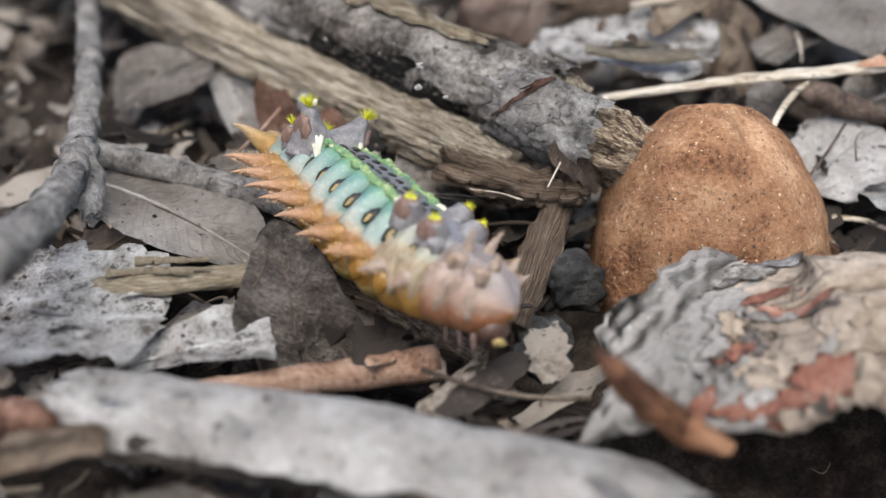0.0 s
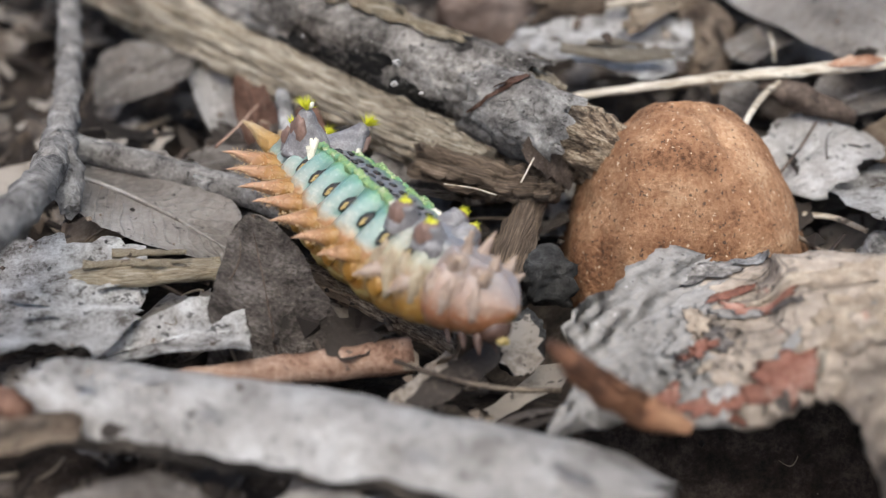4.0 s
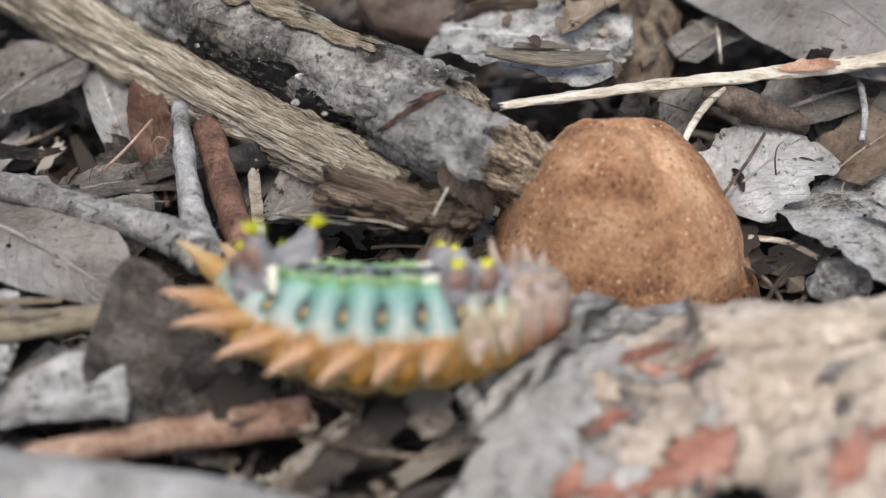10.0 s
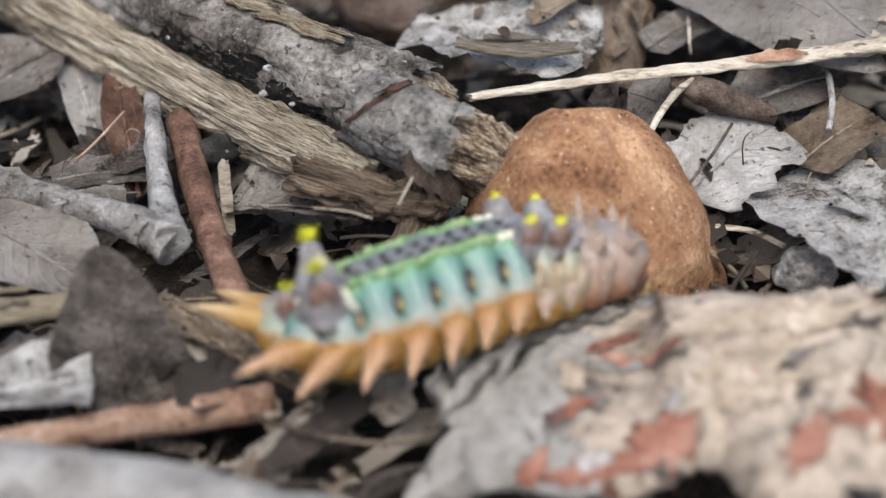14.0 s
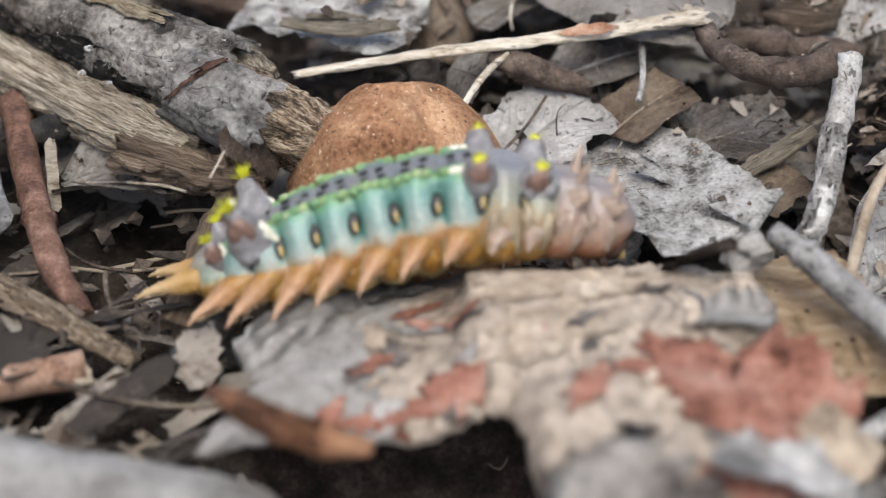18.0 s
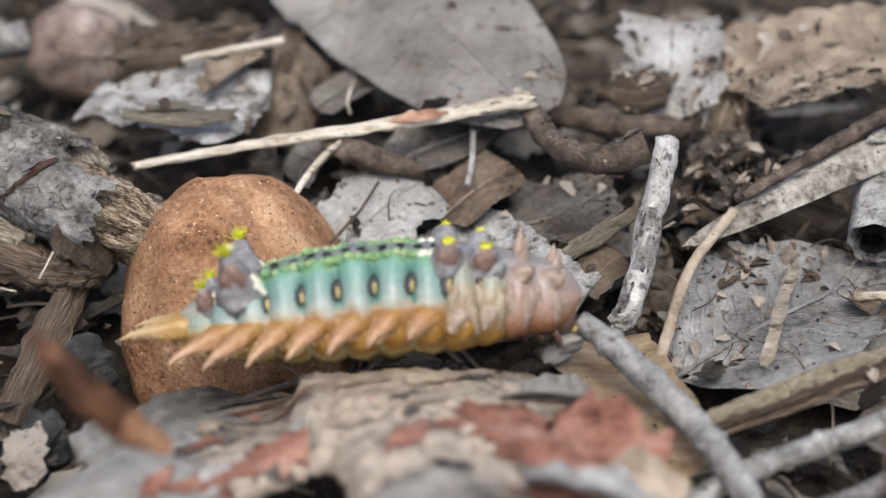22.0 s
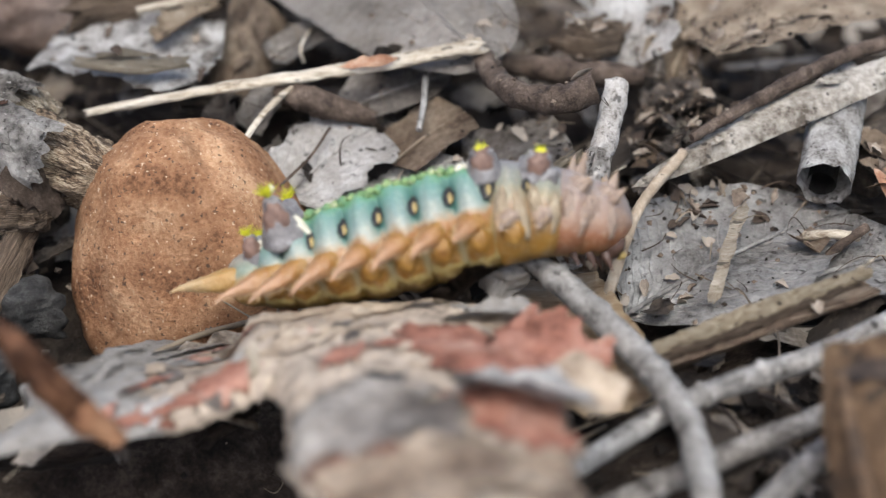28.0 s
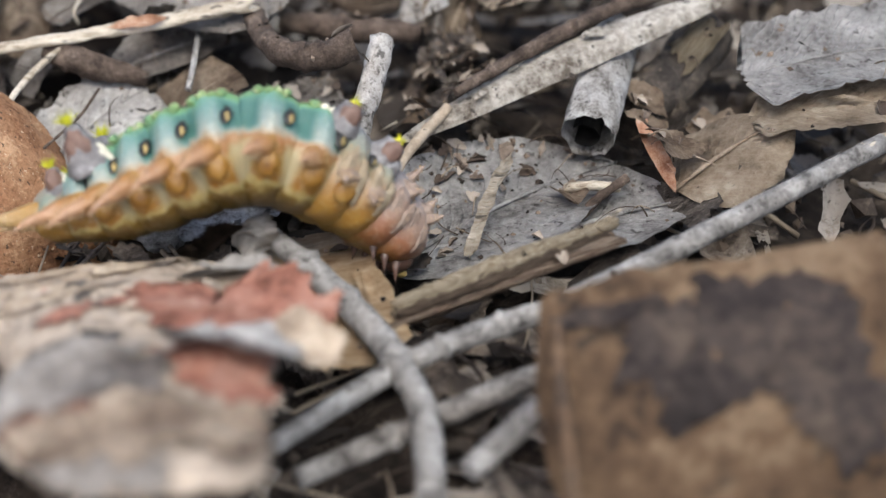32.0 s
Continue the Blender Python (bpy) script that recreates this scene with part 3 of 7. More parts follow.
    for k, (at, ln, wd, m) in enumerate((((-0.00760, 0.01500, 0.00500), 0.0060, 0.0016, BARE_WOOD), ((-0.01260, 0.01900, 0.00500), 0.0080, 0.0028, BARE_WOOD), ((-0.01830, 0.02440, 0.00500), 0.0090, 0.0032, BARE_WOOD))):
        part("bare_wood", cling(skin_tree, at, (1, -0.62, 0), ln, wd, (0, -0.3, 1), lift=0.0003, edge=0.6, nu=34, nv=12, seed=20 + k), m, main, "yellowish bare wood where bark fell off")
    for k, (at, ln, wd) in enumerate((((-0.01019, 0.00878, 0.00420), 0.005, 0.0022), ((-0.00805, 0.00777, 0.00400), 0.004, 0.0016), ((-0.01381, 0.01224, 0.00450), 0.006, 0.0018), ((-0.01750, 0.01520, 0.00450), 0.006, 0.0020))):
        part("charred_patch", cling(skin_tree, at, (1, -0.62, 0), ln, wd, view, lift=0.00006, edge=0.9, nu=26, nv=12, seed=30 + k), CHAR, main, "blackened weathered patch")
    part("splinter", tube([(-0.00781, 0.00825, -0.00120), (-0.00310, 0.00603, -0.00150), (0.00017, 0.00517, -0.00150), (0.00139, 0.00519, -0.00120)], [0.0012, 0.0014, 0.0012, 0.0006], 90, 36, 0.22, ridge=0.3, jag=0.5, seed=13, groove=0.35, cross=0.3), WOOD_DARK, t, "brown torn splinter under the log")
    part("hanging_bark", sheet((-0.00111, 0.00496, 0.00150), (0.00218, 0.00589, -0.00100), 0.0022, roll=40, profile="torn", edge=0.5, thick=0.0003, seed=44), TWIG_DARK, t, "dark shred of bark hanging below the plate")
    for x, y, r in ((516, 118, 0.0003), (508, 163, 0.00025), (560, 182, 0.00016), (335, 62, 0.00016)):
        part("lichen_dot", ball(SPOT[x], (r, r * 0.8, r * 0.8), 2, 0.4), LICHEN, main, "small white lichen dot")


def ball(center, radii, sub=2, rough=0.0):
    bm = bmesh.new()
    bmesh.ops.create_icosphere(bm, subdivisions=sub, radius=1.0)
    for v in bm.verts:
        g = 1 + rough * noise.noise(v.co * 2 + Vector(center) * 900)
        v.co = Vector([v.co[k] * radii[k] * g + center[k] for k in range(3)])
    for f in bm.faces:
        f.smooth = True
    return bm


SPOT = {516: (-0.00912, 0.01018, 0.00460), 508: (-0.00921, 0.00795, 0.00420), 560: (-0.00750, 0.00710, 0.00400), 335: (-0.01547, 0.01363, 0.00480)}
log()


# ---- stone ----
def stone(label, center, radii, mat, seed, name="stone", rough=0.1, turn=0.0, sub=5, taper=0.0, box=0.82, shear=0.0):
    bm = bmesh.new()
    bmesh.ops.create_icosphere(bm, subdivisions=sub, radius=1.0)
    off = Vector((seed * 3.1, seed * 1.7, 0.4))
    for v in bm.verts:
        p = v.co.copy()
        g = 1 + rough * 1.6 * noise.noise(p * 1.1 + off) + rough * 0.6 * noise.noise(p * 3 + off) + 0.012 * noise.noise(p * 14 + off) + 0.008 * noise.noise(p * 30 + off)
        q = Vector([math.copysign(abs(c) ** box, c) for c in p]) * g
        wider = 1 - taper * max(-1.0, q.z)
        v.co = Vector((q.x * radii[0] * wider - shear * q.z, q.y * radii[1] * wider, q.z * radii[2]))
    bmesh.ops.rotate(bm, verts=bm.verts[:], matrix=Matrix.Rotation(radians(turn), 3, "Z"))
    bmesh.ops.translate(bm, verts=bm.verts[:], vec=center)
    for f in bm.faces:
        f.smooth = True
    o = part(name, bm, mat, None)
    return tagged(o, label, "stone")


stone("rounded orange-brown sandstone pebble beside the log", (0.00989, 0.00648, -0.00600), (0.0078, 0.0066, 0.0102), STONE, 4, rough=0.1, taper=0.32, box=0.88, turn=8, sub=6, shear=0.0013)

# ---- things in the litter ----
big = leaf("large smooth grey-brown eucalypt leaf lying over the litter", (0.00353, 0.06750, 0.00150), (0.02941, 0.01447, 0.00260), 0.0160, SMOOTH_LEAF, SMOOTH_LEAF, profile="blunt", curl=-0.12, bend=0.03, edge=0.04, roll=6, seed=2, nu=60, nv=20)
part("petiole", tube([(0.02885, 0.01540, 0.00280), (0.02948, 0.01208, 0.00300), (0.03093, 0.00862, 0.00360), (0.03300, 0.00707, 0.00420), (0.03508, 0.00725, 0.00480)], [0.0007, 0.0008, 0.0008, 0.0009, 0.0010], 50, 14, 0.16, seed=4), TWIG_DARK, big, "dark brown hooked leaf stalk")
straw = twig("pale dry straw with an orange torn patch", [(0.00292, 0.01416, 0.00050), (0.01137, 0.01393, 0.00200), (0.0215, 0.0150, 0.0027), (0.0287, 0.0150, 0.0039)], [0.0004, 0.0005, 0.00065, 0.0008], STRAW, name="straw", category="straw", rough=0.14, flat=0.6, ridge=0.25, seed=3, n=70, jag=0.7, groove=0.15)
part("torn_patch", sheet((0.0195, 0.0146, 0.0029), (0.0232, 0.0145, 0.0034), 0.0008, roll=40, profile="lance", edge=0.4, thick=0.0001, nu=14, nv=5), ORANGE_TEAR, straw, "orange torn fibre")
leaf("bleached white torn leaf behind the log", (-0.00094, 0.02433, 0.00050), (0.01063, 0.01866, 0.00100), 0.0085, WHITE_CRUST, profile="torn", edge=0.3, roll=8, seed=9, wrinkle=0.05)
twig("small split wood chip lying on a white leaf", [(0.00199, 0.01741, 0.00250), (0.00575, 0.01653, 0.00250), (0.00920, 0.01690, 0.00250)], [0.0005, 0.0008, 0.0006], WOOD, name="wood_chip", category="wood chip", ridge=0.3, jag=0.9, flat=0.6, seed=21, rough=0.12)
leaf("brown curled bark fragment", (0.01160, 0.01902, -0.00100), (0.01334, 0.02746, 0.00200), 0.0045, BROWN_LEAF, name="bark_fragment", category="bark", profile="torn", curl=-0.8, seed=12)
leaf("small grey torn leaf fragment", (0.01457, 0.02131, 0.00000), (0.01843, 0.02373, 0.00100), 0.0035, GREY_LEAF, profile="torn", seed=14)
stone("round brown pebble behind the log", (-0.00319, 0.03163, -0.00050), (0.0038, 0.0036, 0.0034), PEBBLE, 7, rough=0.12, sub=5)
twig("ragged wood crumb with pale fibres", [(0.00068, 0.02544, 0.00200), (0.00478, 0.02632, 0.00250), (0.00912, 0.02877, 0.00200)], [0.0012, 0.0016, 0.0011], WOOD_DARK, name="wood_crumb", category="wood chip", ridge=0.4, jag=0.9, rough=0.25, seed=23)
twig("grey twig end behind the log", [(-0.01393, 0.02860, 0.00000), (-0.00976, 0.02996, 0.00100), (-0.00661, 0.03091, 0.00150)], [0.0009, 0.0010, 0.0013], TWIG_GREY, seed=24)
twig("thin stalk lying over the litter", [(0.00541, 0.02358, 0.00300), (0.00901, 0.02398, 0.00350), (0.01234, 0.02510, 0.00350)], 0.0003, STRAW, name="stalk", category="stalk", seed=25)
leaf("tawny fibrous leaf shred", (0.00686, 0.02083, 0.00200), (0.01106, 0.02411, 0.00300), 0.0022, TAN_LEAF, profile="strip", curl=0.6, edge=0.4, seed=26)
twig("small pale forked twig leaning on the stone", [(0.01637, 0.01382, 0.00200), (0.01529, 0.01297, 0.00150), (0.01403, 0.01085, 0.00110), (0.01268, 0.00788, 0.00040)], [0.00016, 0.00024, 0.00022, 0.00018], STRAW, seed=6, knots=2)
leaf("grey leaf shard under the straw", (0.01308, 0.01517, -0.00200), (0.01517, 0.01683, 0.00050), 0.0032, GREY_LEAF, profile="torn", seed=31)
leaf("dull grey leaf behind the twig fork", (0.01865, 0.01435, -0.00100), (0.02674, 0.01802, 0.00000), 0.006, GREY_LEAF, profile="lance", seed=32)
twig("dark rotten twig in the litter", [(0.01534, 0.01476, 0.00150), (0.01746, 0.01376, 0.00100), (0.02165, 0.01355, -0.00050)], [0.0007, 0.001, 0.0005], TWIG_DARK, rough=0.2, seed=33)
leaf("pale grey leaf with a torn edge beside the stone", (0.01584, 0.00873, -0.00300), (0.02146, 0.01320, -0.00100), 0.0062, WHITE_LEAF, profile="torn", edge=0.3, roll=10, seed=34)
leaf("white lichen-crusted bark flake", (0.02164, 0.01026, -0.00300), (0.02863, -0.00085, -0.00250), 0.0085, WHITE_CRUST, name="bark_flake", category="bark", profile="torn", edge=0.22, roll=6, seed=35, thick=0.0006)
stone("small grey and white speckled stone", (0.02228, 0.00323, -0.00500), (0.0017, 0.0012, 0.0013), GREY_STONE, 9, sub=5, rough=0.25, box=0.7)
leaf("brown-grey torn leaf bit", (0.02265, 0.01030, -0.00200), (0.02752, 0.01310, 0.00000), 0.005, BROWN_LEAF, profile="torn", seed=36)
leaf("pale ragged leaf on the litter", (0.02741, 0.00965, -0.00250), (0.03450, 0.01070, -0.00200), 0.0065, GREY_LEAF, profile="torn", edge=0.35, seed=37)
twig("brown frayed splinter of wood", [(0.03002, 0.00553, -0.00200), (0.03248, 0.00645, -0.00100), (0.03454, 0.00705, 0.00000)], [0.0005, 0.0006, 0.0004], WOOD, name="wood_splinter", category="wood chip", ridge=0.3, jag=0.6, seed=38)
twig("fine pale upright dry stem", [(0.02439, 0.01104, 0.00000), (0.02482, 0.01284, 0.00100), (0.02512, 0.01642, 0.00150)], 0.0002, BARK_GREY, name="stalk", category="stalk", seed=39)
twig("thin dark red stem", [(0.01532, 0.00626, -0.00100), (0.01733, 0.00994, -0.00100), (0.01869, 0.01187, 0.00000)], 0.0001, TWIG_DARK, name="stalk", category="stalk", seed=40)

# ---- the left side ----
forked = twig("grey forked twig with rough bark", [(-0.03537, 0.03255, 0.00100), (-0.03214, 0.01788, 0.00050), (-0.03044, 0.00620, 0.00050), (-0.02953, -0.00522, 0.00300), (-0.03017, -0.01620, 0.00600)], [0.0008, 0.0008, 0.0009, 0.0011, 0.0013], TWIG_GREY, seed=50, knots=4, rough=0.22, n=50)
part("side_branch", tube([(-0.03060, 0.00680, 0.00050), (-0.02930, 0.00350, -0.00020), (-0.02870, 0.00060, -0.00120)], [0.0010, 0.0009, 0.0006], 30, 12, 0.22, jag=0.6, seed=150), TWIG_GREY, forked, "short broken side branch")
fork = twig("grey stick with white lichen and a side branch", [(-0.03213, 0.00967, -0.00100), (-0.02637, 0.00770, -0.00150), (-0.02077, 0.00580, -0.00200), (-0.01582, 0.00325, -0.00200), (-0.01411, 0.00203, -0.00250)], [0.0008, 0.0009, 0.0009, 0.0011, 0.0012], TWIG_GREY, seed=51, lichen=6, n=40, name="stick", category="stick")
part("side_branch", tube([(-0.01420, 0.00187, -0.00200), (-0.01557, 0.00685, -0.00150), (-0.01636, 0.01087, -0.00050), (-0.01710, 0.01471, 0.00000)], [0.0011, 0.0007, 0.0006, 0.0005], 26, 12, 0.12, seed=52), BARK_GREY, fork, "lichen-white side branch")
leaf("narrow reddish-brown leaf standing in the litter", (-0.01742, 0.00940, -0.00400), (-0.02053, 0.02005, -0.00100), 0.0028, RED_LEAF, TWIG_RED, profile="lance", curl=0.5, seed=53)
twig("red-brown twig beside the log", [(-0.01541, 0.01461, -0.00150), (-0.01310, 0.00687, -0.00300), (-0.01065, -0.00004, -0.00400), (-0.00842, -0.00360, -0.00500)], [0.0010, 0.0009, 0.0009, 0.0006], TWIG_RED, seed=54, knots=1)
leaf("pale narrow bleached leaf strip", (-0.02008, 0.01345, -0.00500), (-0.02469, 0.02496, -0.00200), 0.0030, WHITE_LEAF, profile="lance", curl=0.3, seed=55)
leaf("thin pale upright wood splinter", (-0.01146, 0.00554, -0.00400), (-0.01209, 0.00918, -0.00100), 0.0007, STRAW, name="wood_splinter", category="wood chip", profile="strip", seed=56)
leaf("crumpled grey leaf in the hollow", (-0.01160, 0.00836, -0.00400), (-0.00302, 0.00599, -0.00300), 0.0055, GREY_LEAF, profile="torn", curl=0.5, edge=0.4, wrinkle=0.08, seed=57)
leaf("grey leaf with a pale curled rim", (-0.03085, 0.00778, -0.00250), (-0.01848, 0.00002, -0.00400), 0.0085, SMOOTH_LEAF, SMOOTH_LEAF, profile="lance", curl=0.25, roll=5, seed=58)
leaf("brown-grey pointed leaf fragment", (-0.03062, 0.00013, -0.00550), (-0.02581, 0.00330, -0.00300), 0.0042, BROWN_LEAF, profile="torn", edge=0.3, seed=59)
leaf("white lichen-crusted bark slab", (-0.03477, -0.00671, -0.00350), (-0.02326, -0.00718, -0.00300), 0.0115, WHITE_CRUST, name="bark_flake", category="bark", profile="torn", edge=0.25, seed=60, thick=0.0007)
twig("frayed pale wood chip", [(-0.02780, -0.00433, -0.00270), (-0.02350, -0.00457, -0.00220), (-0.01900, -0.00288, -0.00270)], [0.0006, 0.0010, 0.0009], BARE_WOOD, name="wood_chip", category="wood chip", ridge=0.35, jag=0.9, flat=0.6, seed=61)
leaf("pale bleached leaf flap", (-0.02560, -0.01016, -0.00450), (-0.01694, -0.00832, -0.00350), 0.0064, WHITE_CRUST, profile="wedge", curl=0.3, seed=62)
leaf("dark rotten leaf standing on edge in the litter", (-0.01520, -0.00860, -0.00720), (-0.01740, -0.00218, 0.00050), 0.0092, DARK_LEAF, TWIG_DARK, profile="peak", curl=0.2, bend=0.06, edge=0.12, wrinkle=0.03, seed=63, nu=50, nv=24)
leaf("brown papery leaf strip", (-0.01496, -0.00338, -0.00300), (-0.00749, -0.00480, -0.00600), 0.0018, BROWN_LEAF, profile="strip", seed=64)
twig("smooth brown twig with a pale cut end", [(-0.02150, -0.01240, -0.00440), (-0.01400, -0.00985, -0.00500), (-0.00776, -0.00796, -0.00530)], [0.0007, 0.0009, 0.0011], TWIG_BROWN, tip=TAN_LEAF, seed=65)
twig("rough pale branch piece", [(-0.01440, -0.00159, -0.00400), (-0.00943, -0.00474, -0.00450), (-0.00530, -0.00708, -0.00550)], [0.0009, 0.0008, 0.0005], WOOD_TIP, name="wood_splinter", category="wood chip", ridge=0.25, jag=0.6, seed=66)
leaf("dark curled leaf scrap on soil", (-0.00665, -0.01166, -0.00600), (-0.00322, -0.01148, -0.00500), 0.003, DARK_LEAF, profile="torn", curl=0.6, seed=67)
leaf("upright brown scrap of leaf", (-0.00601, -0.00888, -0.00700), (-0.00498, -0.00963, -0.00400), 0.002, BROWN_LEAF, profile="torn", curl=0.5, seed=68)

stone("rough dark grey stone beside the slab", (-0.00001, 0.00118, -0.00600), (0.0019, 0.0015, 0.0014), DARK_STONE, 21, rough=0.5, box=0.6, turn=20, sub=4)
stone("rough dark grey stone in the hollow", (-0.00139, -0.00473, -0.00650), (0.0015, 0.0013, 0.0012), DARK_STONE, 23, rough=0.5, box=0.6, turn=50, sub=4)

# ---- foreground ----
strip = leaf("long pale grey bark strip lying across litter", (-0.02710, -0.01663, -0.00060), (0.00410, -0.02475, -0.00060), 0.0056, WHITE_LEAF, name="bark_strip", category="bark", profile="strip", curl=-0.45, bend=0.035, roll=6, edge=0.25, seed=70, nu=60, nv=18, thick=0.0007)
# Near-black tube added along the front: shade below the strip, put into colour.
part("curled_edge", tube([(-0.02640, -0.01890, -0.00220), (-0.01900, -0.02020, -0.00190), (-0.01100, -0.02230, -0.00170), (-0.00400, -0.02410, -0.00190), (0.00300, -0.02570, -0.00230)], [0.0009, 0.0011, 0.0009, 0.0011, 0.0008], 70, 14, 0.22, seed=170), BLACK_BARK, strip, "near-black tube painting the shade under the curled edge")
leaf("brown narrow bark strip end", (-0.02977, -0.02218, -0.00100), (-0.02371, -0.02022, -0.00050), 0.0026, BROWN_LEAF, name="bark_strip", category="bark", profile="strip", curl=-0.4, seed=71)
leaf("grey leaf half under the bark strip", (-0.02450, -0.02330, -0.00330), (-0.01700, -0.02380, -0.00280), 0.0044, GREY_LEAF, profile="oval", curl=-0.2, seed=171)
leaf("dull brown-grey leaf below the bark strip", (-0.01500, -0.02500, -0.00330), (-0.00700, -0.02560, -0.00300), 0.0042, SMOOTH_LEAF, profile="leaf", curl=0.2, seed=172)
twig("red-brown twig end beside the bark strip", [(-0.03250, -0.01760, -0.00250), (-0.02850, -0.01690, -0.00250), (-0.02480, -0.01640, -0.00300)], [0.0010, 0.0010, 0.0007], TWIG_RED, seed=173, knots=1)
slab = thing("bark_slab", "large grey-brown bark slab with red and cream flaking patches", "bark", (0.01402, -0.01188, -0.00300))


def slab_plate():
    front = [(-0.00065, -0.01789, -0.00281), (0.00478, -0.01675, -0.00240), (0.01032, -0.01819, -0.00140), (0.01360, -0.01734, -0.00060), (0.01550, -0.01925, -0.00020), (0.01644, -0.02841, 0.00020), (0.02149, -0.03429, 0.00030), (0.02836, -0.03445, 0.00030)]
    back = [(0.00670, -0.00446, -0.00413), (0.00967, -0.00255, -0.00403), (0.01301, -0.00215, -0.00369), (0.01322, -0.00501, -0.00100), (0.01690, -0.00511, -0.00050), (0.02083, -0.00553, 0.00000), (0.02493, -0.00558, 0.00030), (0.02859, -0.00553, 0.00050)]
    bm = bmesh.new()
    uv = bm.loops.layers.uv.new()
    nu, nv = 150, 80
    lf, lb = catmull(front, nu + 1), catmull(back, nu + 1)
    grid = []
    for i in range(nu + 1):
        row = []
        for j in range(nv + 1):
            v = j / nv
            p = lf[i].lerp(lb[i], v)
            rim = max(abs(2 * v - 1), abs(2 * i / nu - 1)) ** 6
            q = p * 500
            p = p + Vector((noise.noise(q + Vector((9, 0, 0))), noise.noise(q + Vector((0, 9, 0))), 0)) * 0.0006 * rim + Vector((noise.noise(q * 3), noise.noise(q * 3 + Vector((5, 5, 5))), 0)) * (0.0002 if i < 55 else 0.0006) * rim
            calm = 0.5 if i < 60 else 1.0
            p.z += 0.0005 * calm * noise.noise(q * 0.5) + 0.00018 * calm * noise.noise(q * 1.7) + 0.0001 * noise.noise(q * 5) + 0.0009 * math.sin(math.pi * v) ** 0.6 - 0.0009 * rim
            row.append(bm.verts.new(p))
        grid.append(row)
    for i in range(nu):
        for j in range(nv):
            f = bm.faces.new((grid[i][j], grid[i + 1][j], grid[i + 1][j + 1], grid[i][j + 1]))
            f.smooth = True
            for lp, (p, q) in zip(f.loops, ((i, j), (i + 1, j), (i + 1, j + 1), (i, j + 1))):
                lp[uv].uv = (p / nu * 2, q / nv)
    bmesh.ops.solidify(bm, geom=bm.faces[:], thickness=0.0009)
    ob = part("plate", bm, PATCH_LEAF, slab)
    ob.data.materials.append(CRUST)
    split = Vector((0.00923, -0.01291, -0.00100)).x - ob.parent.location.x
    for p in ob.data.polygons:
        if p.center.x + 0.0035 * noise.noise(p.center * 300) + 0.0012 * noise.noise(p.center * 1400) < split:
            p.material_index = 1
    return ob


plate = slab_plate()
part("upright_chip", sheet((0.01382, -0.01610, -0.00060), (0.01369, -0.01593, 0.00140), 0.0006, profile="strip", nu=8, nv=3), STRAW, slab, "small upright pale chip")


part("raised_rim", sheet((0.02410, -0.00637, -0.00020), (0.02699, -0.00758, 0.00220), 0.0030, roll=-20, profile="torn", edge=0.6, curl=0.3, thick=0.0004, seed=301), TWIG_DARK, slab, "dark upturned broken rim")


for a, b, width, roll, m, label, seed in (((0.0262, -0.0150, 0.0011), (0.0312, -0.0185, 0.0003), 0.0042, 12, RED_BARK, "red-brown torn flap", 302), ((0.0225, -0.0110, 0.0000), (0.0285, -0.0118, 0.0012), 0.0032, -8, CRUST, "grey lifted flake", 303),
                                            ((0.0285, -0.0188, 0.0007), (0.0314, -0.0216, -0.0004), 0.0026, 20, PALE_BARK, "pale ragged splinter", 304), ((0.0235, -0.0225, 0.0016), (0.0296, -0.0250, 0.0012), 0.0040, -14, PLATE, "grey lifted flake", 305)):
    part("torn_flap", sheet(a, b, width, roll=roll, profile="torn", edge=0.4, curl=0.25, wrinkle=0.08, thick=0.0003, seed=seed, nu=40, nv=16), m, slab, label)

part("lower_ledge", sheet((0.0018, -0.0122, -0.0033), (0.0098, -0.0036, -0.0034), 0.0046, profile="torn", edge=0.3, curl=0.08, wrinkle=0.05, thick=0.0006, seed=306, nu=44, nv=18), CRUST, slab, "pale grey speckled lower layer")


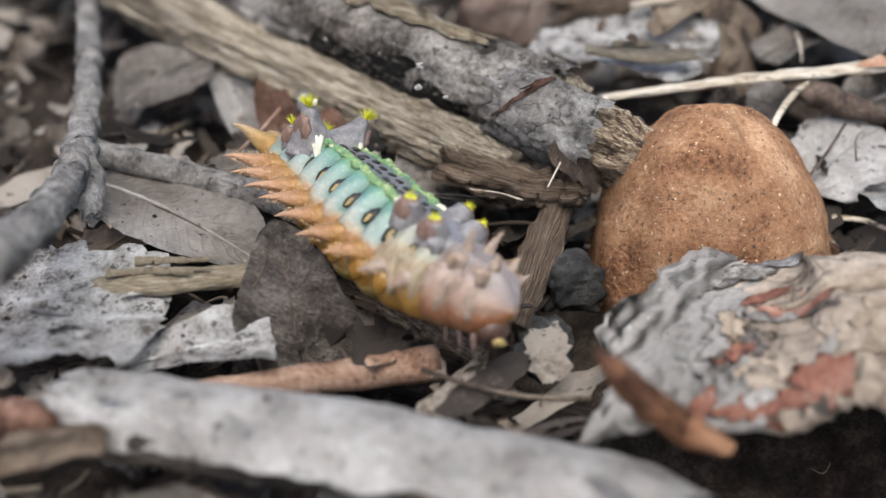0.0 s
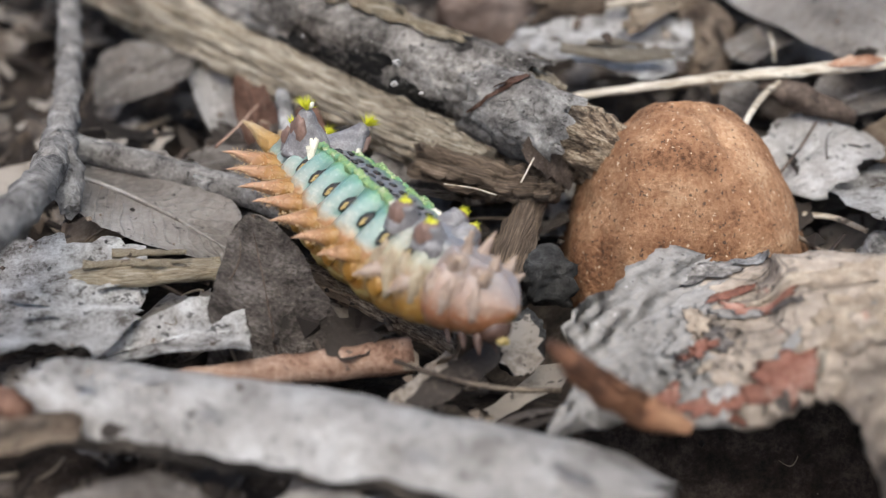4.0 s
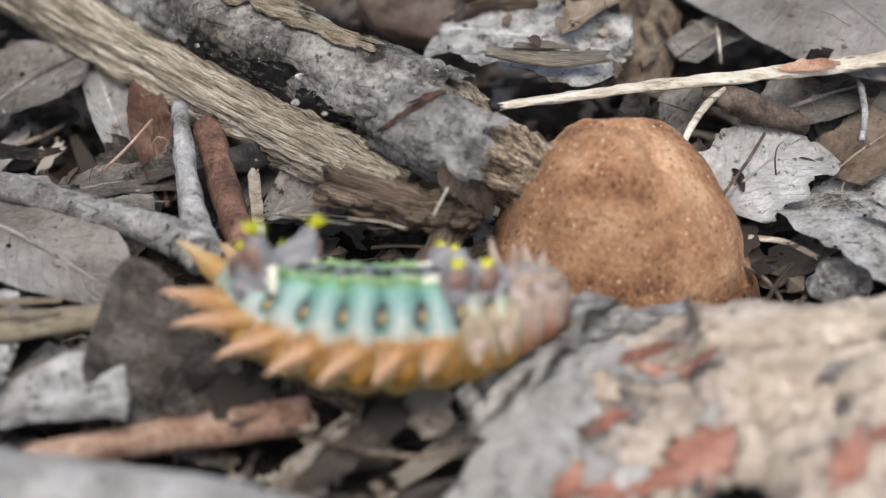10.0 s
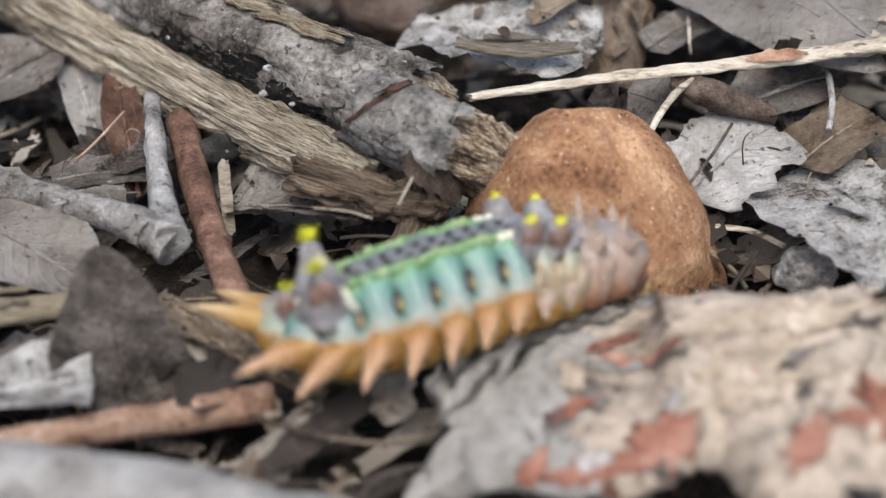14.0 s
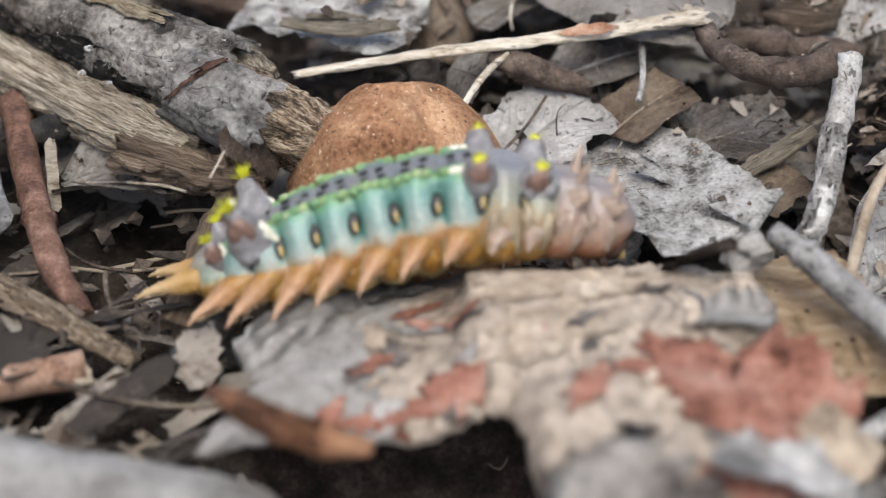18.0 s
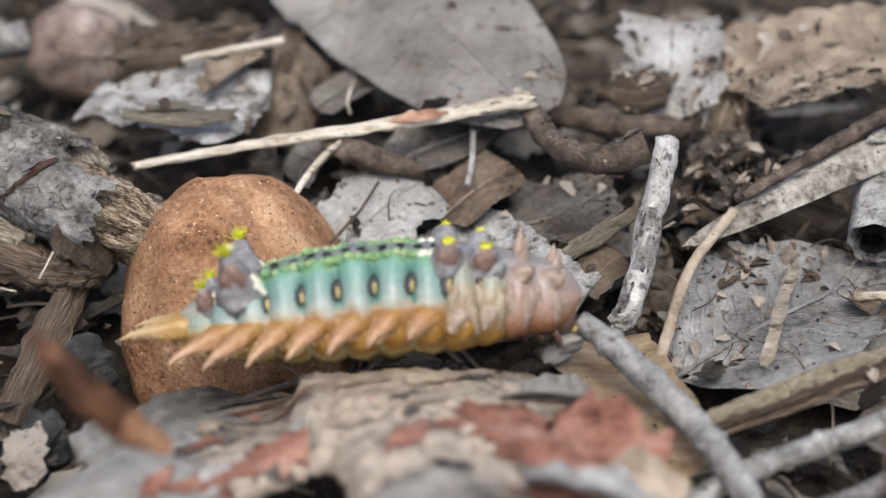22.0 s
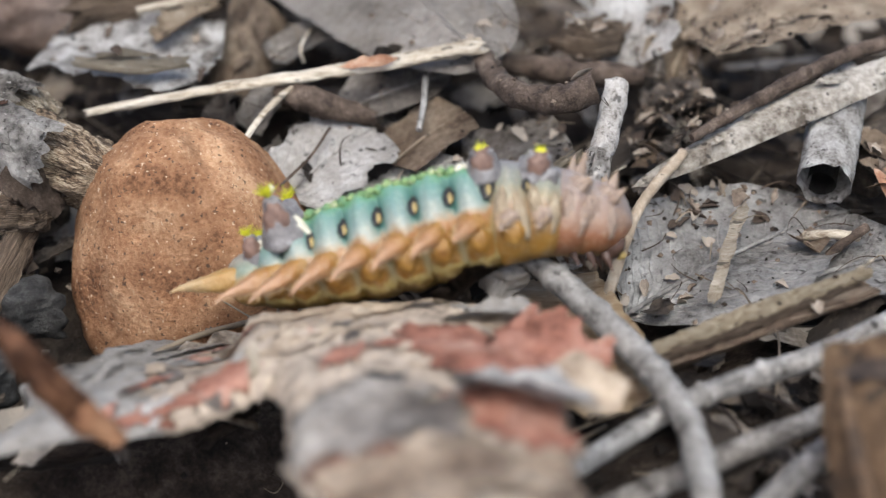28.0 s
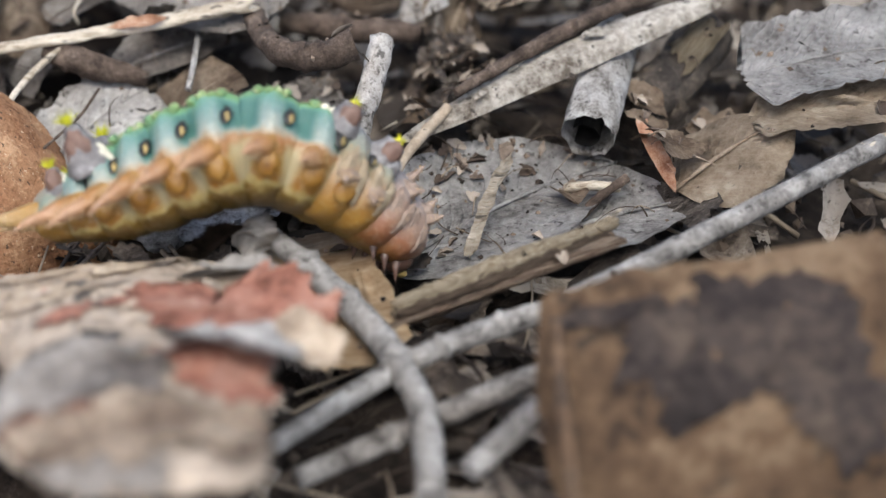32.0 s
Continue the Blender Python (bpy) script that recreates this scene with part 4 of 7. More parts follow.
def flakes():
    """Loose flakes of red, pale and grey bark over the slab, and one black flake painting a shadow."""
    rnd = random.Random(5)
    tree = surface(plate)
    spots = [((0.01155, -0.00963, -0.00100), 0.0036, 0.0013, -10, RED_BARK), ((0.01218, -0.00926, -0.00100), 0.0022, 0.0005, -8, PALE_BARK), ((0.01042, -0.00799, -0.00100), 0.0026, 0.0010, 20, RED_BARK), ((0.00829, -0.01059, -0.00100), 0.0013, 0.0026, 0, PALE_BARK), ((0.00923, -0.01200, -0.00100), 0.0012, 0.0022, 15, DARK_LEAF),
             ((0.00924, -0.01658, -0.00100), 0.0044, 0.0016, 5, RED_BARK), ((0.00896, -0.01628, -0.00100), 0.0018, 0.0009, 8, WHITE_LEAF), ((0.01242, -0.01576, -0.00050), 0.0030, 0.0028, 30, RED_BARK), ((0.01694, -0.01252, 0.00000), 0.0056, 0.0044, 20, PALE_BARK), ((0.01811, -0.00876, 0.00000), 0.0100, 0.0028, 8, PALE_BARK),
             # The CHAR entry is a dark hole's shadow, painted as a flat black patch.
             ((0.02456, -0.01723, 0.00050), 0.0088, 0.0052, -35, RED_BARK), ((0.02716, -0.02127, 0.00050), 0.0080, 0.0034, -50, RED_BARK), ((0.02545, -0.01512, 0.00050), 0.0018, 0.0016, 0, ORANGE_TEAR), ((0.02623, -0.01850, 0.00050), 0.0080, 0.0007, -48, PALE_BARK), ((0.01843, -0.01749, 0.00050), 0.0034, 0.0016, 60, RED_BARK), ((0.02034, -0.02073, 0.00050), 0.0018, 0.0012, 20, CHAR),
             ((0.02668, -0.02507, 0.00030), 0.0090, 0.0040, -50, RED_BARK), ((0.02132, -0.02597, 0.00030), 0.0060, 0.0036, 30, DARK_LEAF), ((0.01823, -0.02486, 0.00030), 0.0080, 0.0060, 10, GREY_LEAF), ((0.02260, -0.03022, 0.00030), 0.0090, 0.0050, 0, BROWN_LEAF), ((0.02013, -0.03285, 0.00030), 0.0090, 0.0050, 0, GREY_LEAF), ((0.01917, -0.02952, 0.00030), 0.0050, 0.0040, 0, RED_LEAF), ((0.02667, -0.03093, 0.00030), 0.0060, 0.0040, 40, BROWN_LEAF), ((0.00941, -0.00521, -0.00310), 0.0040, 0.0022, 10, BARK), ((0.01279, -0.00399, -0.00329), 0.0040, 0.0018, 10, BARK_GREY)]
    for _ in range(34):
        spots.append((Vector((0.00535, -0.01543, -0.00100)).lerp(Vector((0.02602, -0.01426, 0.00050)), rnd.random()) + Vector((0, rnd.uniform(-0.007, 0.006), 0)), rnd.uniform(0.0008, 0.0026), rnd.uniform(0.0005, 0.0014), rnd.uniform(-60, 60), rnd.choice((RED_BARK, PALE_BARK, PATCH_LEAF, PATCH_LEAF, CRUST, DARK_LEAF))))
    for k, (at, ln, wd, turn, m) in enumerate(spots):
        big = ln > 0.005
        piece = cling(tree, at, (math.cos(radians(turn)), math.sin(radians(turn)), 0), ln, wd, lift=0.00008 + 0.00003 * (k % 4) + (0 if m == CRUST else 0.00006), edge=0.45, nu=40 if big else 20, nv=26 if big else 10, seed=200 + k)
        if len(piece.faces) > 8:
            part("bark_flake", piece, m, slab)


flakes()
brown = leaf("large brown curled leaf with dark blotches", (0.04189, -0.02501, 0.00200), (0.06150, -0.02465, 0.00400), 0.0150, BLOTCH_LEAF, "none", profile="torn", curl=-0.25, roll=30, edge=0.1, seed=75, nu=50, nv=20)
part("rolled_margin", tube([(0.04323, -0.02020, 0.00420), (0.04283, -0.02401, 0.00380), (0.04253, -0.02806, 0.00340), (0.04229, -0.03111, 0.00300)], [0.0002, 0.0003, 0.0003, 0.0002], 40, 10, 0.25, seed=75), BLOTCH_LEAF, brown, "orange-brown rolled margin")


def rot_patches():
    """Dark rotten areas in the skin of the blotched leaf."""
    tree = surface(brown.children[0])
    for k, (at, ln, wd, turn) in enumerate((((0.0518, -0.0230, 0.004), 0.0105, 0.0066, 12), ((0.0475, -0.0222, 0.004), 0.0050, 0.0030, 70), ((0.0555, -0.0260, 0.004), 0.0060, 0.0042, -20), ((0.0455, -0.0205, 0.004), 0.0046, 0.0014, -5))):
        patch = cling(tree, at, (math.cos(radians(turn)), math.sin(radians(turn)), 0), ln, wd, lift=0.00006 + 0.00004 * k, edge=0.4, nu=44, nv=30, seed=420 + k)
        if len(patch.faces) > 8:
            part("rotten_patch", patch, ROTTEN, brown)


rot_patches()

# ---- the right side ----
twig("white lichen-coated upright stick", [(0.03689, 0.00981, 0.00350), (0.03526, 0.00506, 0.00100), (0.03366, 0.00044, -0.00150), (0.03271, -0.00018, -0.00300)], [0.0008, 0.00078, 0.00072, 0.0007], LICHEN, name="stick", category="stick", lichen=14, rough=0.16, seed=80, n=40, tip=STRAW)
bent = twig("smooth grey bent twig over tan bark", [(0.02993, -0.00405, 0.00050), (0.03175, -0.00631, 0.00000), (0.03341, -0.00814, -0.00080), (0.03491, -0.01091, -0.00100), (0.03616, -0.01420, -0.00100), (0.03691, -0.01768, -0.00100), (0.03675, -0.02342, -0.00100)], [0.0006, 0.0008, 0.00085, 0.0008, 0.0008, 0.00075, 0.00075], BARK_GREY, seed=81, knots=2, n=40)
stone("small pale grey angular stone beside a twig's end", (0.0288, -0.0041, -0.0010), (0.0011, 0.0007, 0.0008), CRUST, 5, rough=0.5, box=0.6, turn=25, sub=4)
leaf("tan bark piece under the twig", (0.03109, -0.00106, -0.00350), (0.03414, -0.01323, -0.00350), 0.0062, TAN_BARK, name="bark_fragment", category="bark", profile="torn", seed=82)
leaf("large dull grey leaf with insect holes", (0.03613, -0.00237, -0.00550), (0.05109, 0.00478, -0.00350), 0.0125, BLUE_GREY_LEAF, BLUE_GREY_LEAF, profile="leaf", curl=0.2, edge=0.1, seed=83, nu=40, nv=16)
leaf("grey rounded leaf with pale edge", (0.04615, -0.00140, -0.00450), (0.05509, 0.00002, -0.00350), 0.0080, BLUE_GREY_LEAF, profile="leaf", curl=0.2, seed=84)
leaf("narrow pale dry strip on a grey leaf", (0.04075, -0.00415, -0.00340), (0.04440, 0.00407, -0.00200), 0.0008, STRAW, profile="strip", curl=0.3, edge=0.4, bend=0.08, name="dry_strip", category="straw", seed=85)
leaf("long pale speckled reed blade", (0.03734, 0.00470, -0.00090), (0.06118, 0.01411, 0.00350), 0.0026, PAPER, name="reed", category="reed", profile="lance", curl=-0.4, edge=0.06, roll=18, seed=86, nu=44)
twig("thin tan stalk bending down", [(0.04069, 0.00630, 0.00050), (0.03730, 0.00228, -0.00100), (0.03462, -0.00381, -0.00300)], 0.00035, TAN_LEAF, name="stalk", category="stalk", seed=87)
split = twig("split brown wood stick with a frayed end", [(0.03614, -0.01029, -0.00280), (0.04218, -0.00857, -0.00180), (0.04866, -0.00695, -0.00080)], [0.0006, 0.0008, 0.0006], SPLIT_WOOD, name="split_stick", category="stick", ridge=0.35, ridges=8, jag=0.9, flat=0.8, seed=88, n=60)
part("upper_half", tube([(0.03611, -0.01019, -0.00200), (0.04214, -0.00837, -0.00100), (0.04869, -0.00644, 0.00000)], [0.00045, 0.00062, 0.0004], 60, 24, 0.12, ridge=0.3, jag=0.9, seed=188, groove=0.3), BARE_WOOD, split, "pale torn upper half")
part("dark_split", tube([(0.03612, -0.01052, -0.00225), (0.04216, -0.00875, -0.00122), (0.04838, -0.00694, -0.00030)], [0.0003, 0.0005, 0.0002], 40, 12, 0.3, seed=189), WOOD_DARK, split, "dark brown split between the halves")
part("frayed_end", tube([(0.04649, -0.00717, -0.00050), (0.04942, -0.00544, 0.00020)], [0.0003, 0.0001], 20, 8, 0.3, seed=190), STRAW, split, "pale frayed end")
twig("long smooth grey twig", [(0.02868, -0.01928, -0.00350), (0.03716, -0.01451, -0.00200), (0.04538, -0.01191, -0.00100), (0.05332, -0.00824, 0.00000), (0.06584, -0.00149, 0.00100)], [0.00055, 0.00062, 0.00065, 0.00065, 0.0006], BARK_GREY, seed=89, knots=2, lichen=3, n=50, tip=STRAW)
twig("dark grey twig crossing under another", [(0.03031, -0.02041, -0.00450), (0.03835, -0.01736, -0.00350), (0.04623, -0.01445, -0.00250)], [0.0006, 0.0007, 0.0006], TWIG_GREY, seed=90, knots=2, tip=STRAW)
twig("short pale grey twig", [(0.03869, -0.02330, -0.00200), (0.04152, -0.02089, -0.00150), (0.04478, -0.01835, -0.00100)], [0.0006, 0.0007, 0.0006], BARK_GREY, seed=91, knots=1, tip=STRAW)
roll = thing("bark_roll", "rolled tube of pale grey bark with a dark hollow end", "bark", (0.04984, 0.00643, -0.00150), "leaf litter")
part("outer_roll", tube([(0.04923, 0.00434, -0.00100), (0.05105, 0.00945, 0.00000), (0.05273, 0.01356, 0.00100)], [0.0017, 0.0017, 0.0016], 40, 30, 0.05, arc=(-0.28, 0.76), thick=0.00022, seed=92, jag=0.15), WHITE_CRUST, roll)
# CHAR here paints the darkness inside the pale roll; this bark isn't burnt.
part("inner_roll", tube([(0.04913, 0.00466, -0.00120), (0.05113, 0.00979, -0.00020), (0.05282, 0.01392, 0.00080)], [0.0009, 0.0009, 0.0009], 20, 18, 0.05, arc=(-0.4, 0.5), thick=0.0002, seed=93), CHAR, roll, "inner curl coloured near black to paint the hollow's shade")
worn = twig("dark bark piece with a pale worn patch", [(0.05248, 0.00793, -0.00300), (0.05563, 0.01091, -0.00150), (0.05949, 0.01483, 0.00000)], [0.0017, 0.0019, 0.0017], BLACK_BARK, name="bark_fragment", category="bark", rough=0.15, seed=94)
part("worn_patch", tube([(0.05640, 0.01170, -0.00110), (0.05780, 0.01310, -0.00060), (0.05900, 0.01430, -0.00010)], [0.0019, 0.00195, 0.0018], 20, 10, 0.15, seed=94, arc=(0.1, 0.3), thick=0.00012, jag=0.6), BARE_WOOD, worn, "pale worn patch")
leaf("orange-tan pointed sliver of wood", (0.05367, -0.00084, -0.00200), (0.05225, 0.00434, 0.00000), 0.0012, ORANGE_TEAR, name="wood_splinter", category="wood chip", profile="lance", seed=95)
leaf("tan folded dry leaf on litter", (0.05389, -0.00012, -0.00250), (0.06172, 0.00287, 0.00050), 0.0080, TAN_LEAF, BROWN_LEAF, profile="leaf", curl=-0.2, seed=96)
cracked = leaf("pale grey leaf with a black crack", (0.05960, 0.00672, 0.00120), (0.07076, 0.00680, 0.00260), 0.0080, BLUE_GREY_LEAF, profile="torn", edge=0.25, roll=6, seed=97)
part("crack", tube([(0.06310, 0.01020, 0.00240), (0.06360, 0.00920, 0.00240), (0.06350, 0.00830, 0.00235), (0.06430, 0.00720, 0.00235)], [0.0003, 0.0002, 0.00022, 0.00006], 24, 6, 0.4, seed=97), CHAR, cracked, "black crack from the torn edge")
leaf("brown-grey bark sheet beside the cracked leaf", (0.05939, 0.00321, -0.00000), (0.06918, 0.00128, 0.00150), 0.0055, TAN_LEAF, name="bark_fragment", category="bark", profile="torn", edge=0.3, seed=98)
twig("thin dark root over the litter", [(0.04114, 0.00632, 0.00150), (0.04760, 0.00975, 0.00300), (0.05474, 0.01376, 0.00350), (0.06755, 0.01533, 0.00450)], [0.0003, 0.0005, 0.0005, 0.0005], TWIG_DARK, name="root", category="root", seed=99, n=50, knots=2, rough=0.2)
leaf("pale torn wood sheet in the litter", (0.04297, 0.02002, 0.00150), (0.06057, 0.02233, 0.00300), 0.0095, PALE_BARK, name="bark_fragment", category="bark", profile="torn", edge=0.3, roll=5, seed=100, nu=50, nv=20)
leaf("curled pale leaf in the litter", (0.03880, 0.01880, -0.00050), (0.04000, 0.02680, 0.00300), 0.0068, WHITE_LEAF, profile="torn", curl=0.5, edge=0.3, seed=101)
twig("brown crumb of wood in the litter", [(0.03471, 0.02084, 0.00100), (0.03645, 0.01937, 0.00150), (0.03864, 0.02091, 0.00100)], [0.001, 0.0014, 0.001], WOOD_DARK, name="wood_crumb", category="wood chip", ridge=0.3, jag=0.7, rough=0.2, seed=102)


# ---- more scraps that the camera passes ----
twig("rough brown rotten stick leaning in the litter", [(-0.00338, -0.00415, -0.00550), (-0.00187, 0.00076, -0.00400), (-0.00025, 0.00588, -0.00250)], [0.0010, 0.0012, 0.0010], WOOD_DARK, name="stick", category="stick", ridge=0.3, jag=0.5, rough=0.15, seed=118)
twig("dark thick root end in the litter", [(0.03066, 0.01940, 0.00000), (0.03466, 0.01717, 0.00050), (0.03981, 0.01684, 0.00000)], [0.0007, 0.0009, 0.0007], TWIG_DARK, name="root", category="root", rough=0.18, seed=120, knots=1)
leaf("ochre-brown arched leaf in a hollow", (0.04169, 0.01806, -0.00200), (0.04397, 0.02117, 0.00150), 0.0040, TAN_LEAF, profile="leaf", curl=0.8, seed=121)
leaf("narrow pale standing shard", (0.04060, 0.01739, -0.00200), (0.04138, 0.01878, 0.00050), 0.0014, GREY_LEAF, profile="lance", seed=122)
leaf("pale standing leaf shard beside a hollow", (0.04348, 0.01715, -0.00200), (0.04314, 0.01902, 0.00050), 0.0016, TAN_LEAF, profile="lance", seed=123)
leaf("dark broken bark shard", (0.03961, 0.01378, -0.00200), (0.04380, 0.01374, 0.00000), 0.0040, DARK_LEAF, name="bark_fragment", category="bark", profile="torn", curl=0.5, edge=0.4, seed=124)
leaf("dark torn bark shard under the reed", (0.03856, 0.01159, -0.00300), (0.04301, 0.01173, -0.00200), 0.0035, DARK_LEAF, name="bark_fragment", category="bark", profile="torn", edge=0.4, seed=125)
twig("short pale stick on a grey leaf", [(0.04729, 0.00092, -0.00250), (0.04871, 0.00031, -0.00200), (0.05056, 0.00065, -0.00250)], 0.0003, STRAW, name="stalk", category="stalk", seed=140)
twig("dark curved rootlet on a grey leaf", [(0.05110, 0.00091, -0.00200), (0.04938, -0.00005, -0.00250), (0.04790, -0.00089, -0.00350)], 0.0003, TWIG_DARK, name="root", category="root", seed=141)
leaf("small brown curled scrap on a grey leaf", (0.04708, 0.00149, -0.00300), (0.04784, -0.00083, -0.00250), 0.0016, BROWN_LEAF, profile="torn", curl=0.7, seed=142)
leaf("dark brown leaf scrap beside a sliver", (0.05360, -0.00107, -0.00350), (0.05603, -0.00043, -0.00200), 0.0045, DARK_LEAF, profile="torn", edge=0.4, seed=143)
leaf("broad grey leaf half buried", (-0.03105, 0.01913, -0.00350), (-0.02431, 0.02479, -0.00150), 0.0085, GREY_LEAF, profile="oval", seed=144)
leaf("flat grey leaf with a dark fringe", (-0.02465, 0.01051, -0.00400), (-0.01657, 0.01092, -0.00300), 0.0035, GREY_LEAF, profile="torn", edge=0.3, seed=145)
twig("thin tan stalk across a pale strip", [(-0.02092, 0.00878, -0.00100), (-0.01969, 0.01072, -0.00050), (-0.01854, 0.01308, 0.00000)], 0.00009, TWIG_BROWN, name="stalk", category="stalk", seed=146)
twig("black charred stub under the log", [(-0.01401, 0.01195, -0.00250), (-0.01265, 0.01181, -0.00200), (-0.01138, 0.01221, -0.00200)], [0.0009, 0.0011, 0.0007], CHAR, name="charred_stub", category="wood chip", jag=0.9, ridge=0.3, seed=147)
twig("thick pale grey branch over the log end", [(-0.04094, 0.03128, 0.00500), (-0.02994, 0.03563, 0.00500), (-0.01787, 0.04083, 0.00500)], [0.0015, 0.0016, 0.0014], BARK_GREY, name="branch", category="branch", rough=0.12, seed=148, knots=2)
twig("fine pale hair-like stem", [(-0.00598, 0.00098, 0.00100), (-0.00417, 0.00139, 0.00050), (-0.00279, 0.00147, 0.00000)], 0.00006, STRAW, name="stalk", category="stalk", n=10, seed=149)
twig("fine pale hair-like stem", [(-0.00132, 0.00133, 0.00100), (-0.00089, 0.00208, 0.00150), (-0.00053, 0.00262, 0.00200)], 0.00006, STRAW, name="stalk", category="stalk", n=10, seed=150)
twig("thin pale rootlet curling over soil", [(0.01733, 0.00659, -0.00400), (0.01942, 0.00614, -0.00400), (0.02112, 0.00460, -0.00400)], 0.00018, STRAW, name="root", category="root", seed=151)
twig("thin twig standing among leaves", [(0.01742, 0.02431, 0.00100), (0.01679, 0.01925, 0.00200), (0.01691, 0.01886, 0.00100)], 0.00012, STRAW, name="stalk", category="stalk", n=10, seed=152)
leaf("grey-brown leaf by the lichen stick", (0.03095, 0.00406, -0.00350), (0.03377, 0.00544, -0.00200), 0.0035, BROWN_LEAF, profile="torn", seed=153)
leaf("dark grey leaf behind the lichen stick", (0.02886, 0.01170, -0.00300), (0.03415, 0.01246, -0.00200), 0.0055, GREY_LEAF, profile="oval", seed=154)


def shards():
    """Ragged shards of bark and leaf heaped between the larger leaves."""
    rnd = random.Random(41)
    heaps = [((0.042, 0.0125, -0.0005), 0.0050, 0.0030, 16), ((0.034, 0.022, 0.0005), 0.0060, 0.0040, 9), ((0.010, 0.026, 0.0005), 0.0080, 0.0030, 7), ((-0.022, 0.011, -0.0030), 0.0050, 0.0040, 7), ((0.056, 0.007, -0.0012), 0.0035, 0.0040, 6), ((0.021, 0.0125, -0.0015), 0.0050, 0.0025, 6), ((-0.002, -0.0140, -0.0058), 0.0025, 0.0015, 5), ((0.047, 0.022, 0.0010), 0.0080, 0.0040, 7)]
    kinds = (("dark ragged bark shard in the litter", DARK_LEAF, "bark_shard", "bark"), ("brown torn leaf shard in the litter", BROWN_LEAF, "leaf_shard", "leaf"), ("grey curled leaf shard in the litter", GREY_LEAF, "leaf_shard", "leaf"), ("blackened wet bark shard in the litter", BLACK_BARK, "bark_shard", "bark"))
    for (x, y, z), sx, sy, count in heaps:
        for _ in range(count):
            a = Vector((rnd.gauss(x, sx * 0.6), rnd.gauss(y, sy * 0.6), z + rnd.uniform(-0.0015, 0.0005)))
            turn, ln = rnd.uniform(0, 2 * math.pi), rnd.uniform(0.0018, 0.0050)
            b = a + Vector((math.cos(turn) * ln, math.sin(turn) * ln, ln * rnd.uniform(-0.2, 0.35)))
            label, mat, name, category = rnd.choice(kinds)
            t = thing(name, label, category, low((a, b)), "leaf litter")
            part("blade", sheet(a, b, ln * rnd.uniform(0.3, 0.75), roll=rnd.uniform(-40, 40), profile=rnd.choice(("torn", "leaf", "wedge")), curl=rnd.uniform(-0.5, 0.9), bend=rnd.uniform(-0.1, 0.15), edge=0.5, wrinkle=0.06, thick=0.00016, nu=18, nv=8, seed=rnd.randrange(9999)), mat, t)
            if rnd.random() < 0.6:
                side = Vector((-math.sin(turn), math.cos(turn), 0.3)) * ln * rnd.uniform(-0.2, 0.2)
                part("frayed_fibre", tube([b + side, b + side + (b - a) * rnd.uniform(0.15, 0.4) + Vector((0, 0, rnd.uniform(-0.0002, 0.0004)))], [0.00008, 0.00003], 6, 5, 0.2, seed=rnd.randrange(999)), STRAW if rnd.random() < 0.4 else mat, t, "thin frayed fibre")


shards()


